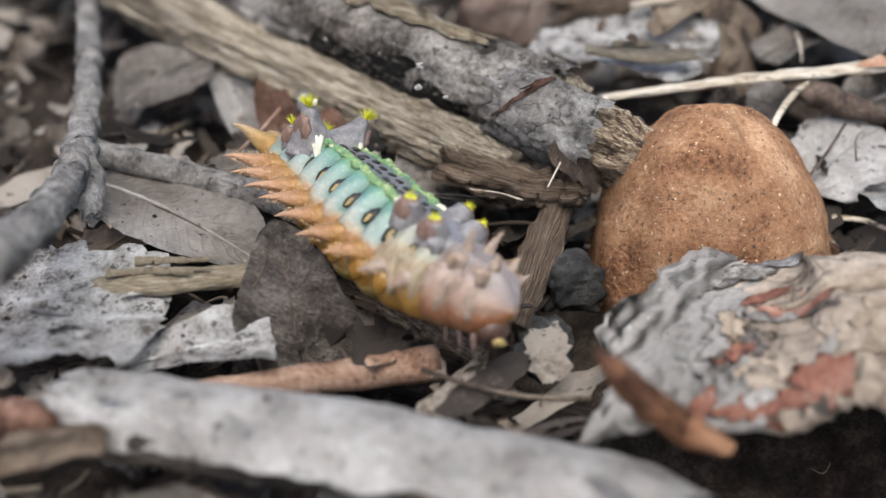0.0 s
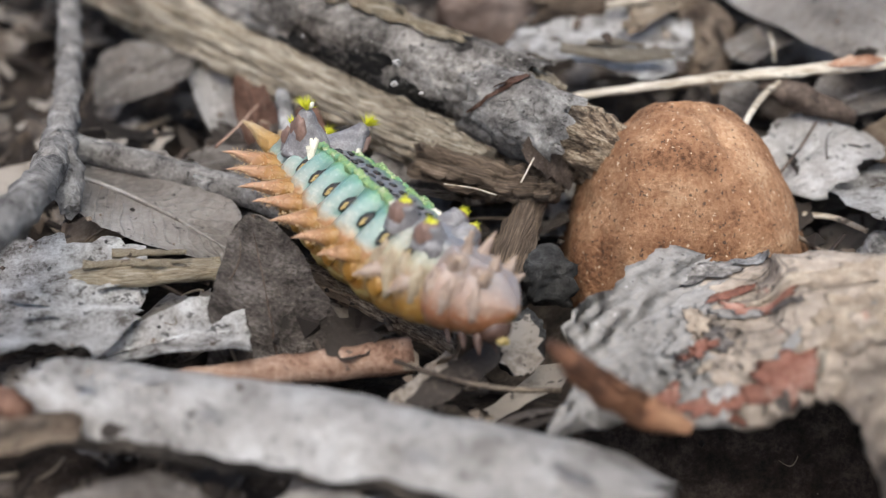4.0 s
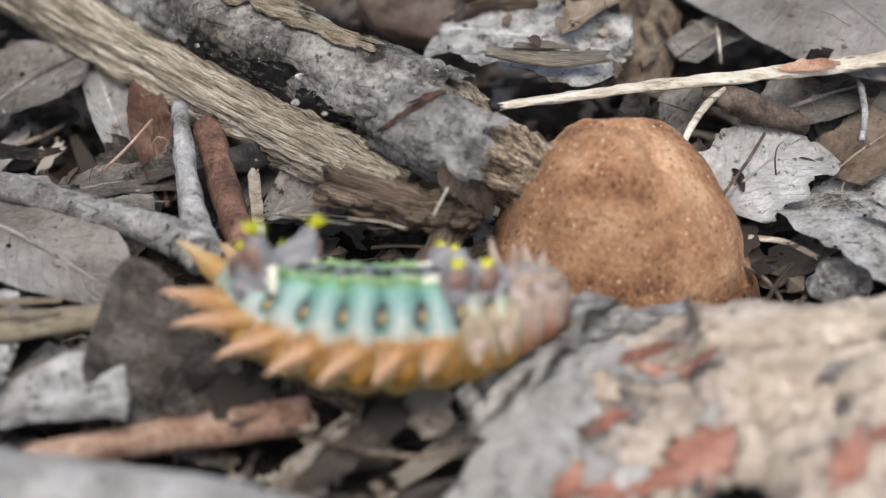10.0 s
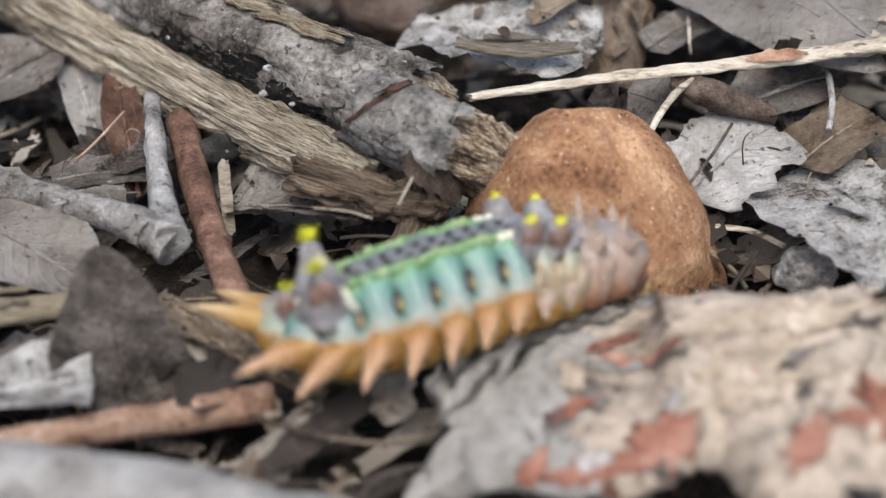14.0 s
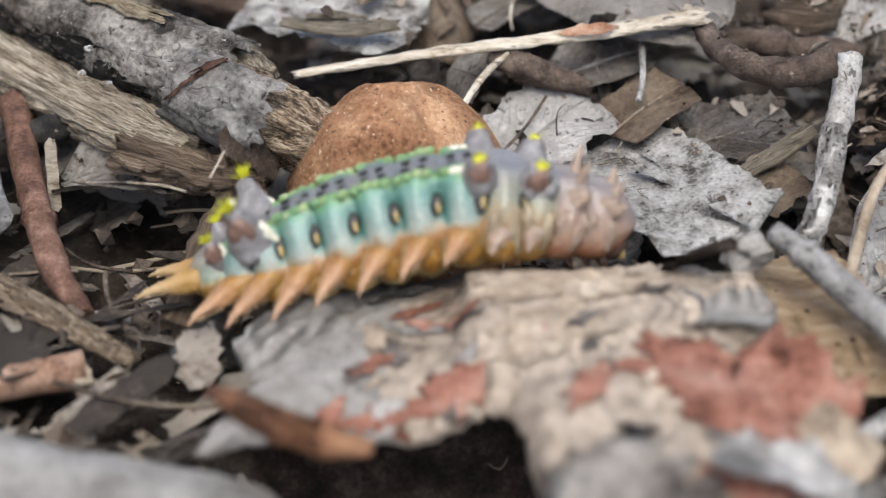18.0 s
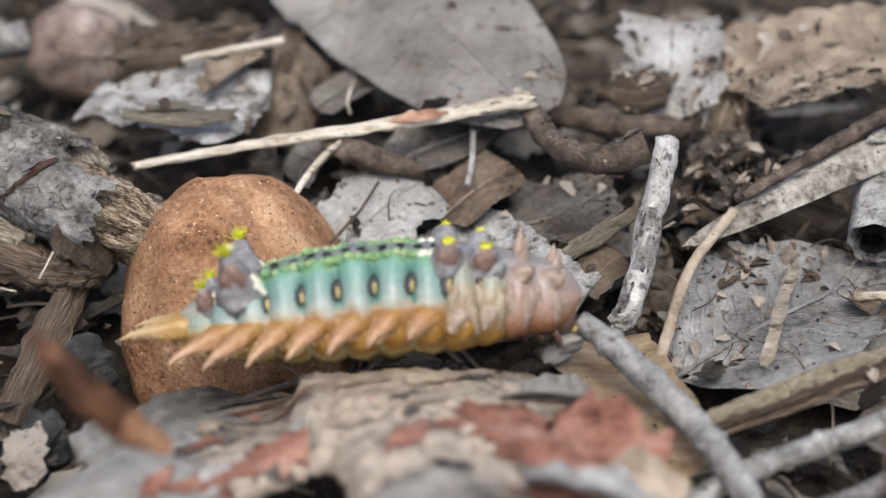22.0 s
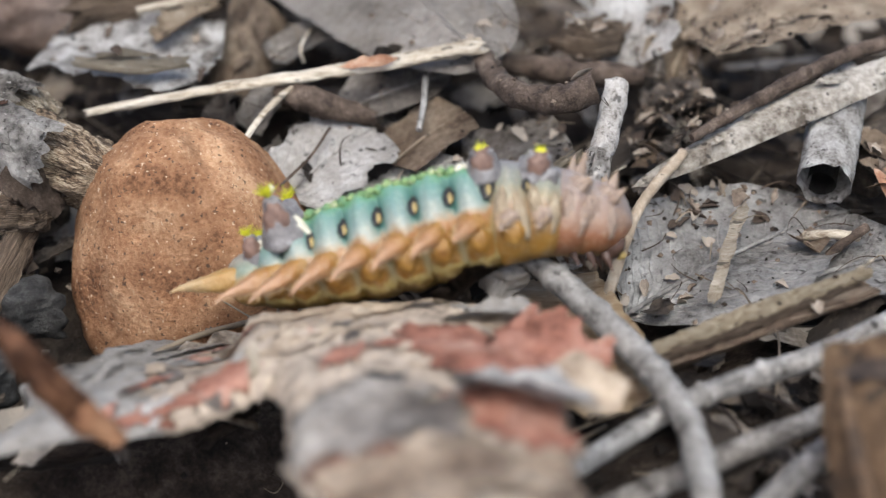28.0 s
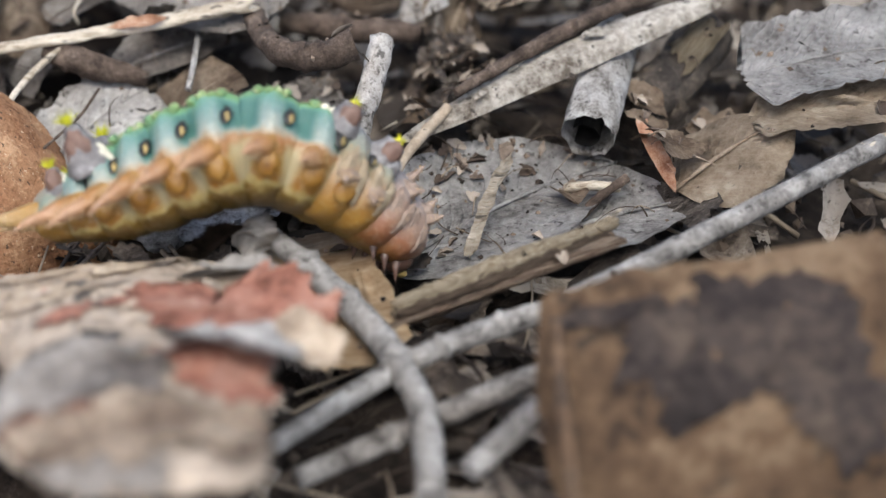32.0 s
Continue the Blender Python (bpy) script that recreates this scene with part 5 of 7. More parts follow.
# ---- loose litter ----
def litter():
    rnd = random.Random(11)

    def scatter(name, label, count, mat, make):
        bm = bmesh.new()
        for _ in range(count):
            x, y = rnd.uniform(-0.055, 0.1), rnd.uniform(-0.045, 0.085)
            if ((x - 0.0145) / 0.0125) ** 4 + ((y + 0.021) / 0.012) ** 4 > 1 and (x - 0.004) ** 2 + (y + 0.002) ** 2 > 0.00003:
                make(bm, x, y)
        o = part(name, bm, mat, None)
        tagged(o, label, "leaf litter", kind="stuff")

    def flake(bm, x, y):
        ln, wd = rnd.uniform(0.0015, 0.008), rnd.uniform(0.0007, 0.0034)
        a = rnd.uniform(0, 2 * math.pi)
        m = pose(x, y, rnd.uniform(-0.0080, -0.0042), rnd.uniform(-24, 24), rnd.uniform(-22, 22), math.degrees(a))
        cu = rnd.uniform(-0.25, 0.5)
        off = Vector((x * 900, y * 900, 0))
        nu, nv = 10, 6
        g = []
        for i in range(nu + 1):
            u = i / nu
            w = wd * 0.5 * (0.55 + 0.45 * math.sin(math.pi * u)) * (1 + 0.5 * noise.noise(Vector((u * 6, 0, 0)) + off) + 0.3 * noise.noise(Vector((u * 19, 3, 0)) + off))
            g.append([bm.verts.new(m @ Vector(((u - 0.5) * ln + 0.0006 * noise.noise(Vector((v * 3, u * 9, 2)) + off), (v / nv * 2 - 1) * w, cu * w * (v / nv * 2 - 1) ** 2 + 0.0003 * noise.noise(Vector((u * 4, v, 5)) + off)))) for v in range(nv + 1)])
        for i in range(nu):
            for j in range(nv):
                bm.faces.new((g[i][j], g[i + 1][j], g[i + 1][j + 1], g[i][j + 1])).smooth = True

    def stick(bm, x, y):
        ln, r = rnd.uniform(0.002, 0.012), rnd.uniform(0.00004, 0.0002)
        m = pose(x, y, rnd.uniform(-0.007, -0.0042), rnd.uniform(-15, 15), rnd.uniform(-15, 15), rnd.uniform(0, 360))
        bw = rnd.uniform(-0.001, 0.001)
        g = []
        for i in range(6):
            u = i / 5
            g.append([bm.verts.new(m @ Vector(((u - 0.5) * ln, bw * math.sin(math.pi * u) + r * math.cos(a), r * math.sin(a)))) for a in (0, 1.05, 2.1, 3.14, 4.19, 5.24)])
        for i in range(5):
            for j in range(6):
                bm.faces.new((g[i][j], g[i + 1][j], g[i + 1][(j + 1) % 6], g[i][(j + 1) % 6])).smooth = True
        bm.faces.new(g[0])
        bm.faces.new(g[5])

    def crumb(bm, x, y):
        r = rnd.uniform(0.0002, 0.0009)
        m = pose(x, y, rnd.uniform(-0.0075, -0.0045), rnd.uniform(0, 360), rnd.uniform(0, 360), 0)
        vs = [bm.verts.new(m @ (Vector(p) * r * rnd.uniform(0.7, 1.3))) for p in ((1, 0, 0), (-1, 0, 0), (0, 1, 0), (0, -1, 0), (0, 0, 1), (0, 0, -1))]
        for f in ((0, 2, 4), (2, 1, 4), (1, 3, 4), (3, 0, 4), (2, 0, 5), (1, 2, 5), (3, 1, 5), (0, 3, 5)):
            bm.faces.new([vs[k] for k in f])

    mats = material("mixed_leaf_fragments", [(0.03, 0.024, 0.02), (0.085, 0.068, 0.055), (0.165, 0.14, 0.117), (0.27, 0.242, 0.212)], 300, island=0.4, bump=0.8, dots=(0.62, 1500))
    tw = material("mixed_twig_bits", [(0.03, 0.022, 0.018), (0.09, 0.07, 0.055), (0.2, 0.165, 0.125)], 500, island=0.5)
    dark = material("soil_and_bark_crumb", [(0.015, 0.011, 0.009), (0.05, 0.038, 0.03), (0.12, 0.095, 0.075)], 600, island=0.5)
    scatter("leaf_fragments", "broken grey and brown leaf fragments covering the soil", 1900, mats, flake)
    scatter("twig_bits", "thin broken twigs and stalks in the litter", 900, tw, stick)
    scatter("soil_crumbs", "dark crumbs of bark and soil", 2500, dark, crumb)


litter()


def debris():
    """Fine crumbs, shreds and fibres that lie on whatever is below them."""
    rnd = random.Random(29)
    verts, faces = [], []
    for ob in list(scene.objects):
        top = ob
        while top.parent is not None:
            top = top.parent
        name = top.name.split(".")[0]
        if ob.type != "MESH" or top in (slab, bent) or name in ("stone", "log", "straw", "stick", "twig", "branch", "root", "stalk", "bark_roll", "reed", "dry_strip", "leaf_fragments", "twig_bits", "soil_crumbs") or top is brown:
            continue
        home = Vector((0, 0, 0))
        o = ob
        while o is not None:
            home += o.location
            o = o.parent
        n = len(verts)
        verts.extend(v.co + home for v in ob.data.vertices)
        faces.extend(tuple(n + k for k in p.vertices) for p in ob.data.polygons)
    tree = BVHTree.FromPolygons(verts, faces)

    def frame_at(hit, normal):
        turn = normal.to_track_quat("Z", "Y").to_matrix().to_4x4()
        return Matrix.Translation(hit) @ turn @ pose(0, 0, 0, rnd.uniform(-16, 16), rnd.uniform(-16, 16), rnd.uniform(0, 360))

    def shard(bm, m):
        ln, wd = rnd.uniform(0.0003, 0.0016), rnd.uniform(0.00012, 0.00045)
        off = Vector((rnd.random() * 60, 0, 0))
        g = []
        for i in range(6):
            u = i / 5
            w = wd * (0.35 + 0.65 * math.sin(math.pi * u)) * (1 + 0.7 * noise.noise(Vector((u * 5, 0, 0)) + off))
            g.append([bm.verts.new(m @ Vector(((u - 0.5) * ln, v * w, 0.00012 + 0.0003 * abs(v) * w / wd + 0.0001 * noise.noise(Vector((u * 4, v, 1)) + off)))) for v in (-1, 0, 1)])
        for i in range(5):
            for j in range(2):
                bm.faces.new((g[i][j], g[i + 1][j], g[i + 1][j + 1], g[i][j + 1])).smooth = True

    def fibre(bm, m):
        ln, r, bow = rnd.uniform(0.0008, 0.0036), rnd.uniform(0.000025, 0.00008), rnd.uniform(-0.0008, 0.0008)
        rise = rnd.uniform(0, 0.0007)
        g = []
        for i in range(7):
            u = i / 6
            q = r * (1 - 0.6 * u)
            g.append([bm.verts.new(m @ Vector(((u - 0.5) * ln, bow * math.sin(math.pi * u) + q * math.cos(b), 0.0001 + rise * math.sin(math.pi * u) + q * math.sin(b)))) for b in (0, 1.57, 3.14, 4.71)])
        for i in range(6):
            for j in range(4):
                bm.faces.new((g[i][j], g[i + 1][j], g[i + 1][(j + 1) % 4], g[i][(j + 1) % 4])).smooth = True

    def grain(bm, m):
        r = rnd.uniform(0.00006, 0.00026)
        vs = [bm.verts.new(m @ (Vector(p) * r * rnd.uniform(0.6, 1.3) + Vector((0, 0, r * 0.4)))) for p in ((1, 0, 0), (-1, 0, 0), (0, 1, 0), (0, -1, 0), (0, 0, 0.8), (0, 0, -0.8))]
        for f in ((0, 2, 4), (2, 1, 4), (1, 3, 4), (3, 0, 4), (2, 0, 5), (1, 2, 5), (3, 1, 5), (0, 3, 5)):
            bm.faces.new([vs[k] for k in f])

    shreds = material("leaf_shreds", [(0.05, 0.036, 0.028), (0.13, 0.1, 0.08), (0.2, 0.165, 0.135), (0.3, 0.26, 0.22)], 400, island=0.5, bump=0.6)
    fibres = material("loose_fibres", [(0.05, 0.034, 0.024), (0.12, 0.09, 0.065), (0.27, 0.22, 0.165)], 500, island=0.6)
    grains = material("wood_and_soil_grains", [(0.015, 0.011, 0.009), (0.07, 0.05, 0.038), (0.2, 0.155, 0.12)], 600, island=0.6)
    for name, label, count, mat, make in (("leaf_shreds", "small curled shreds lying on the leaves", 380, shreds, shard), ("loose_fibres", "thin loose plant fibres lying over the litter", 460, fibres, fibre), ("wood_grains", "dark grains of rotten wood sprinkled on the leaves", 1400, grains, grain)):
        bm = bmesh.new()
        for k in range(count):
            # thickest in the tangle behind the lichen stick
            if k % 2 == 0:
                x, y = rnd.gauss(0.042, 0.006), rnd.gauss(0.013, 0.006)
            else:
                x, y = rnd.uniform(-0.04, 0.075), rnd.uniform(-0.02, 0.045)
            hit, normal = tree.ray_cast(Vector((x, y, 0.03)), Vector((0, 0, -1)))[:2]
            if hit is not None:
                make(bm, frame_at(hit, normal if normal.z > 0 else -normal))
        tagged(part(name, bm, mat, None), label, "leaf litter", kind="stuff")


debris()


# ---- animal ----
LIP = [
    (0, (-0.0005, -0.0190, 0.0037), (0.0055, -0.0210, -0.0003)),
    (2, (-0.0007, -0.0190, 0.0036), (0.0066, -0.0210, -0.0008)),
    (4.5, (-0.0013, -0.0190, 0.0035), (0.0058, -0.0210, -0.0000)),
    (5, (-0.0010, -0.0190, -0.0024), (0.0060, -0.0210, -0.0056)),
    (5.5, (0.0003, -0.0190, 0.0021), (0.0067, -0.0210, -0.0015)),
    (6.5, (0.0021, -0.0190, -0.0082), (0.0080, -0.0210, -0.0109)),
    (9, (-0.0006, -0.0190, -0.0037), (0.0056, -0.0210, -0.0059)),
    (13, (-0.0007, -0.0190, -0.0035), (0.0055, -0.0210, -0.0058)),
    (16.5, (0.0002, -0.0190, -0.0027), (0.0072, -0.0210, -0.0049)),
    (18, (0.0001, -0.0190, 0.0025), (0.0077, -0.0210, 0.0002)),
    (19, (-0.0001, -0.0190, 0.0043), (0.0074, -0.0210, 0.0004)),
    (20, (0.0003, -0.0190, 0.0062), (0.0071, -0.0210, 0.0023)),
    (20.5, (0.0016, -0.0190, 0.0082), (0.0079, -0.0210, 0.0041)),
    (21, (0.0016, -0.0190, 0.0109), (0.0079, -0.0210, 0.0037)),
    (22, (0.0029, -0.0190, 0.0130), (0.0098, -0.0210, 0.0055)),
    (23, (0.0031, -0.0190, 0.0131), (0.0087, -0.0210, 0.0045)),
    (25, (0.0039, -0.0190, 0.0107), (0.0094, -0.0210, 0.0035)),
    (28, (0.0036, -0.0190, 0.0091), (0.0086, -0.0210, 0.0032)),
    (29, (0.0052, -0.0190, 0.0105), (0.0102, -0.0210, 0.0051)),
    (30, (0.0066, -0.0190, 0.0087), (0.0115, -0.0210, 0.0034)),
    (32, (0.0073, -0.0190, 0.0095), (0.0120, -0.0210, 0.0041)),
]


def aligned(a, b):
    """The pose at a whose x axis points to b."""
    d = (Vector(b) - Vector(a)).normalized()
    y = Vector((0, 0, 1)).cross(d).normalized()
    m = Matrix((d, y, d.cross(y))).transposed().to_4x4()
    m.translation = a
    return m


# The slab's curled rim, modelled as a separate twig-like tube with its own keys.
lip = tagged(new("twig"), "orange-brown curved rim of the bark slab", "twig", "fallen twigs")
part("stem", tube([(0.0004, 0, 0.0004), (0.0020, 0, 0.0001), (0.0042, 0, -0.0003), (0.0064, 0, -0.0001), (0.0086, 0, 0.0006)], [0.0002, 0.0006, 0.0008, 0.0008, 0.0004], 50, 18, 0.22, seed=73), LIP_BARK, lip)
part("peeling_bark", tube([(0.0018, 0, 0.0001), (0.0040, 0, -0.0003), (0.0062, 0, -0.0001)], [0.0007, 0.00088, 0.00086], 30, 14, 0.1, seed=74, arc=(0.0, 0.5), thick=0.0001, jag=0.4), LIP_BARK, lip, "peeling orange-brown bark")
CURVES_A = [
    (0, (-0.0185, 0.0074, 0.0002), (-0.0142, 0.0025, 0.0002), (-0.0106, -0.0033, 0.0002), (-0.0073, -0.0073, 0.0002), (-0.0042, -0.0101, 0.0002)),
    (2, (-0.0170, 0.0062, 0.0002), (-0.0132, 0.0013, 0.0002), (-0.0095, -0.0040, 0.0002), (-0.0060, -0.0078, 0.0002), (-0.0024, -0.0114, 0.0002)),
    (2.5, (-0.0168, 0.0056, 0.0002), (-0.0132, 0.0006, 0.0002), (-0.0095, -0.0046, 0.0002), (-0.0062, -0.0084, 0.0002), (-0.0028, -0.0115, 0.0002)),
    (4.5, (-0.0166, 0.0071, 0.0002), (-0.0133, 0.0022, 0.0002), (-0.0100, -0.0033, 0.0002), (-0.0066, -0.0077, 0.0002), (-0.0025, -0.0106, 0.0002)),
    (5, (-0.0142, 0.0033, 0.0002), (-0.0111, -0.0006, 0.0002), (-0.0079, -0.0059, 0.0002), (-0.0047, -0.0097, 0.0002), (-0.0010, -0.0123, 0.0002)),
    (5.5, (-0.0143, 0.0029, 0.0002), (-0.0112, -0.0012, 0.0002), (-0.0077, -0.0055, 0.0002), (-0.0045, -0.0094, 0.0002), (-0.0008, -0.0113, 0.0002)),
    (6, (-0.0136, 0.0026, 0.0002), (-0.0105, -0.0021, 0.0002), (-0.0071, -0.0064, 0.0002), (-0.0033, -0.0094, 0.0002), (0.0009, -0.0089, 0.0002)),
    (7, (-0.0129, 0.0022, 0.0002), (-0.0105, -0.0032, 0.0002), (-0.0071, -0.0080, 0.0002), (-0.0031, -0.0093, 0.0002), (0.0019, -0.0060, 0.0002)),
    (8, (-0.0117, 0.0036, 0.0002), (-0.0104, -0.0028, 0.0002), (-0.0073, -0.0079, 0.0002), (-0.0027, -0.0088, 0.0002), (0.0035, -0.0060, 0.0002)),
    (9, (-0.0112, 0.0018, 0.0002), (-0.0102, -0.0040, 0.0002), (-0.0069, -0.0085, 0.0002), (-0.0023, -0.0094, 0.0002), (0.0039, -0.0056, 0.0002)),
]
CURVES_B = [
    (10, (-0.0123, -0.0029, 0.0002), (-0.0090, -0.0063, 0.0002), (-0.0049, -0.0076, 0.0002), (-0.0003, -0.0071, 0.0002), (0.0047, -0.0047, 0.0002)),
    (11, (-0.0119, -0.0025, 0.0002), (-0.0088, -0.0069, 0.0002), (-0.0047, -0.0092, 0.0002), (0.0001, -0.0078, 0.0002), (0.0055, -0.0039, 0.0002)),
    (12, (-0.0111, -0.0042, 0.0002), (-0.0080, -0.0075, 0.0002), (-0.0037, -0.0089, 0.0002), (0.0017, -0.0065, 0.0002), (0.0091, -0.0020, 0.0002)),
    (13, (-0.0107, -0.0064, 0.0002), (-0.0069, -0.0087, 0.0002), (-0.0024, -0.0082, 0.0002), (0.0028, -0.0049, 0.0002), (0.0098, -0.0023, 0.0002)),
    (13.5, (-0.0098, -0.0072, 0.0002), (-0.0060, -0.0088, 0.0002), (-0.0015, -0.0074, 0.0002), (0.0038, -0.0045, 0.0002), (0.0102, -0.0024, 0.0002)),
    (15.5, (-0.0061, -0.0068, -0.0023), (-0.0022, -0.0063, -0.0019), (0.0028, -0.0046, 0.0006), (0.0083, -0.0030, 0.0013), (0.0147, -0.0022, 0.0010)),
    (16.5, (-0.0054, -0.0047, -0.0044), (-0.0009, -0.0043, -0.0028), (0.0044, -0.0038, 0.0004), (0.0097, -0.0032, 0.0020), (0.0159, -0.0031, 0.0015)),
    (17, (-0.0049, -0.0035, -0.0046), (-0.0004, -0.0035, -0.0032), (0.0052, -0.0035, 0.0006), (0.0110, -0.0035, 0.0027), (0.0177, -0.0035, 0.0026)),
]
CURVES_C = [
    (18, (-0.0028, -0.0035, -0.0028), (0.0022, -0.0035, -0.0011), (0.0089, -0.0035, 0.0012), (0.0148, -0.0035, 0.0022), (0.0216, -0.0035, 0.0010)),
    (19, (-0.0007, -0.0035, -0.0028), (0.0045, -0.0035, -0.0008), (0.0104, -0.0035, 0.0011), (0.0162, -0.0035, 0.0026), (0.0230, -0.0035, 0.0017)),
    (20, (0.0012, -0.0035, -0.0011), (0.0061, -0.0035, -0.0002), (0.0122, -0.0035, 0.0019), (0.0180, -0.0035, 0.0030), (0.0246, -0.0035, 0.0017)),
    (21, (0.0047, -0.0035, -0.0006), (0.0097, -0.0035, 0.0003), (0.0155, -0.0035, 0.0015), (0.0215, -0.0035, 0.0018), (0.0272, -0.0035, 0.0016)),
    (22, (0.0068, -0.0035, 0.0005), (0.0122, -0.0035, 0.0015), (0.0178, -0.0035, 0.0022), (0.0236, -0.0035, 0.0023), (0.0290, -0.0035, 0.0020)),
    (22.5, (0.0082, -0.0035, -0.0002), (0.0132, -0.0035, 0.0011), (0.0191, -0.0035, 0.0019), (0.0251, -0.0035, 0.0026), (0.0304, -0.0035, 0.0027)),
    (23, (0.0082, -0.0035, -0.0009), (0.0136, -0.0035, 0.0000), (0.0193, -0.0035, 0.0009), (0.0248, -0.0035, 0.0022), (0.0298, -0.0035, 0.0042)),
    (24, (0.0094, -0.0035, -0.0006), (0.0145, -0.0035, 0.0003), (0.0202, -0.0035, 0.0011), (0.0256, -0.0035, 0.0029), (0.0307, -0.0035, 0.0042)),
]
CURVES_D = [
    (25, (0.0103, -0.0035, -0.0006), (0.0152, -0.0035, -0.0005), (0.0207, -0.0035, 0.0012), (0.0263, -0.0035, 0.0029), (0.0317, -0.0035, 0.0033)),
    (25.5, (0.0124, -0.0035, -0.0006), (0.0176, -0.0035, 0.0007), (0.0228, -0.0035, 0.0027), (0.0279, -0.0035, 0.0043), (0.0316, -0.0035, 0.0045)),
    (27.5, (0.0130, -0.0035, -0.0003), (0.0172, -0.0035, 0.0010), (0.0224, -0.0035, 0.0027), (0.0275, -0.0035, 0.0044), (0.0332, -0.0035, 0.0038)),
    (28, (0.0124, -0.0035, -0.0012), (0.0180, -0.0035, 0.0004), (0.0238, -0.0035, 0.0021), (0.0295, -0.0035, 0.0033), (0.0350, -0.0035, 0.0023)),
    (29, (0.0138, -0.0035, -0.0011), (0.0188, -0.0035, 0.0010), (0.0247, -0.0035, 0.0030), (0.0297, -0.0035, 0.0027), (0.0352, -0.0035, 0.0000)),
    (29.5, (0.0145, -0.0035, -0.0008), (0.0191, -0.0035, 0.0008), (0.0254, -0.0035, 0.0039), (0.0307, -0.0035, 0.0028), (0.0355, -0.0035, -0.0006)),
    (30, (0.0146, -0.0035, -0.0003), (0.0198, -0.0035, 0.0014), (0.0266, -0.0035, 0.0048), (0.0312, -0.0035, 0.0030), (0.0363, -0.0035, -0.0004)),
    (31, (0.0158, -0.0035, -0.0001), (0.0207, -0.0035, 0.0016), (0.0279, -0.0035, 0.0045), (0.0332, -0.0035, 0.0034), (0.0386, -0.0035, -0.0004)),
    (32, (0.0156, -0.0035, 0.0003), (0.0209, -0.0035, 0.0020), (0.0283, -0.0035, 0.0047), (0.0332, -0.0035, 0.0025), (0.0376, -0.0035, -0.0026)),
]

SEGMENTS = 12
LENGTH = 0.0235


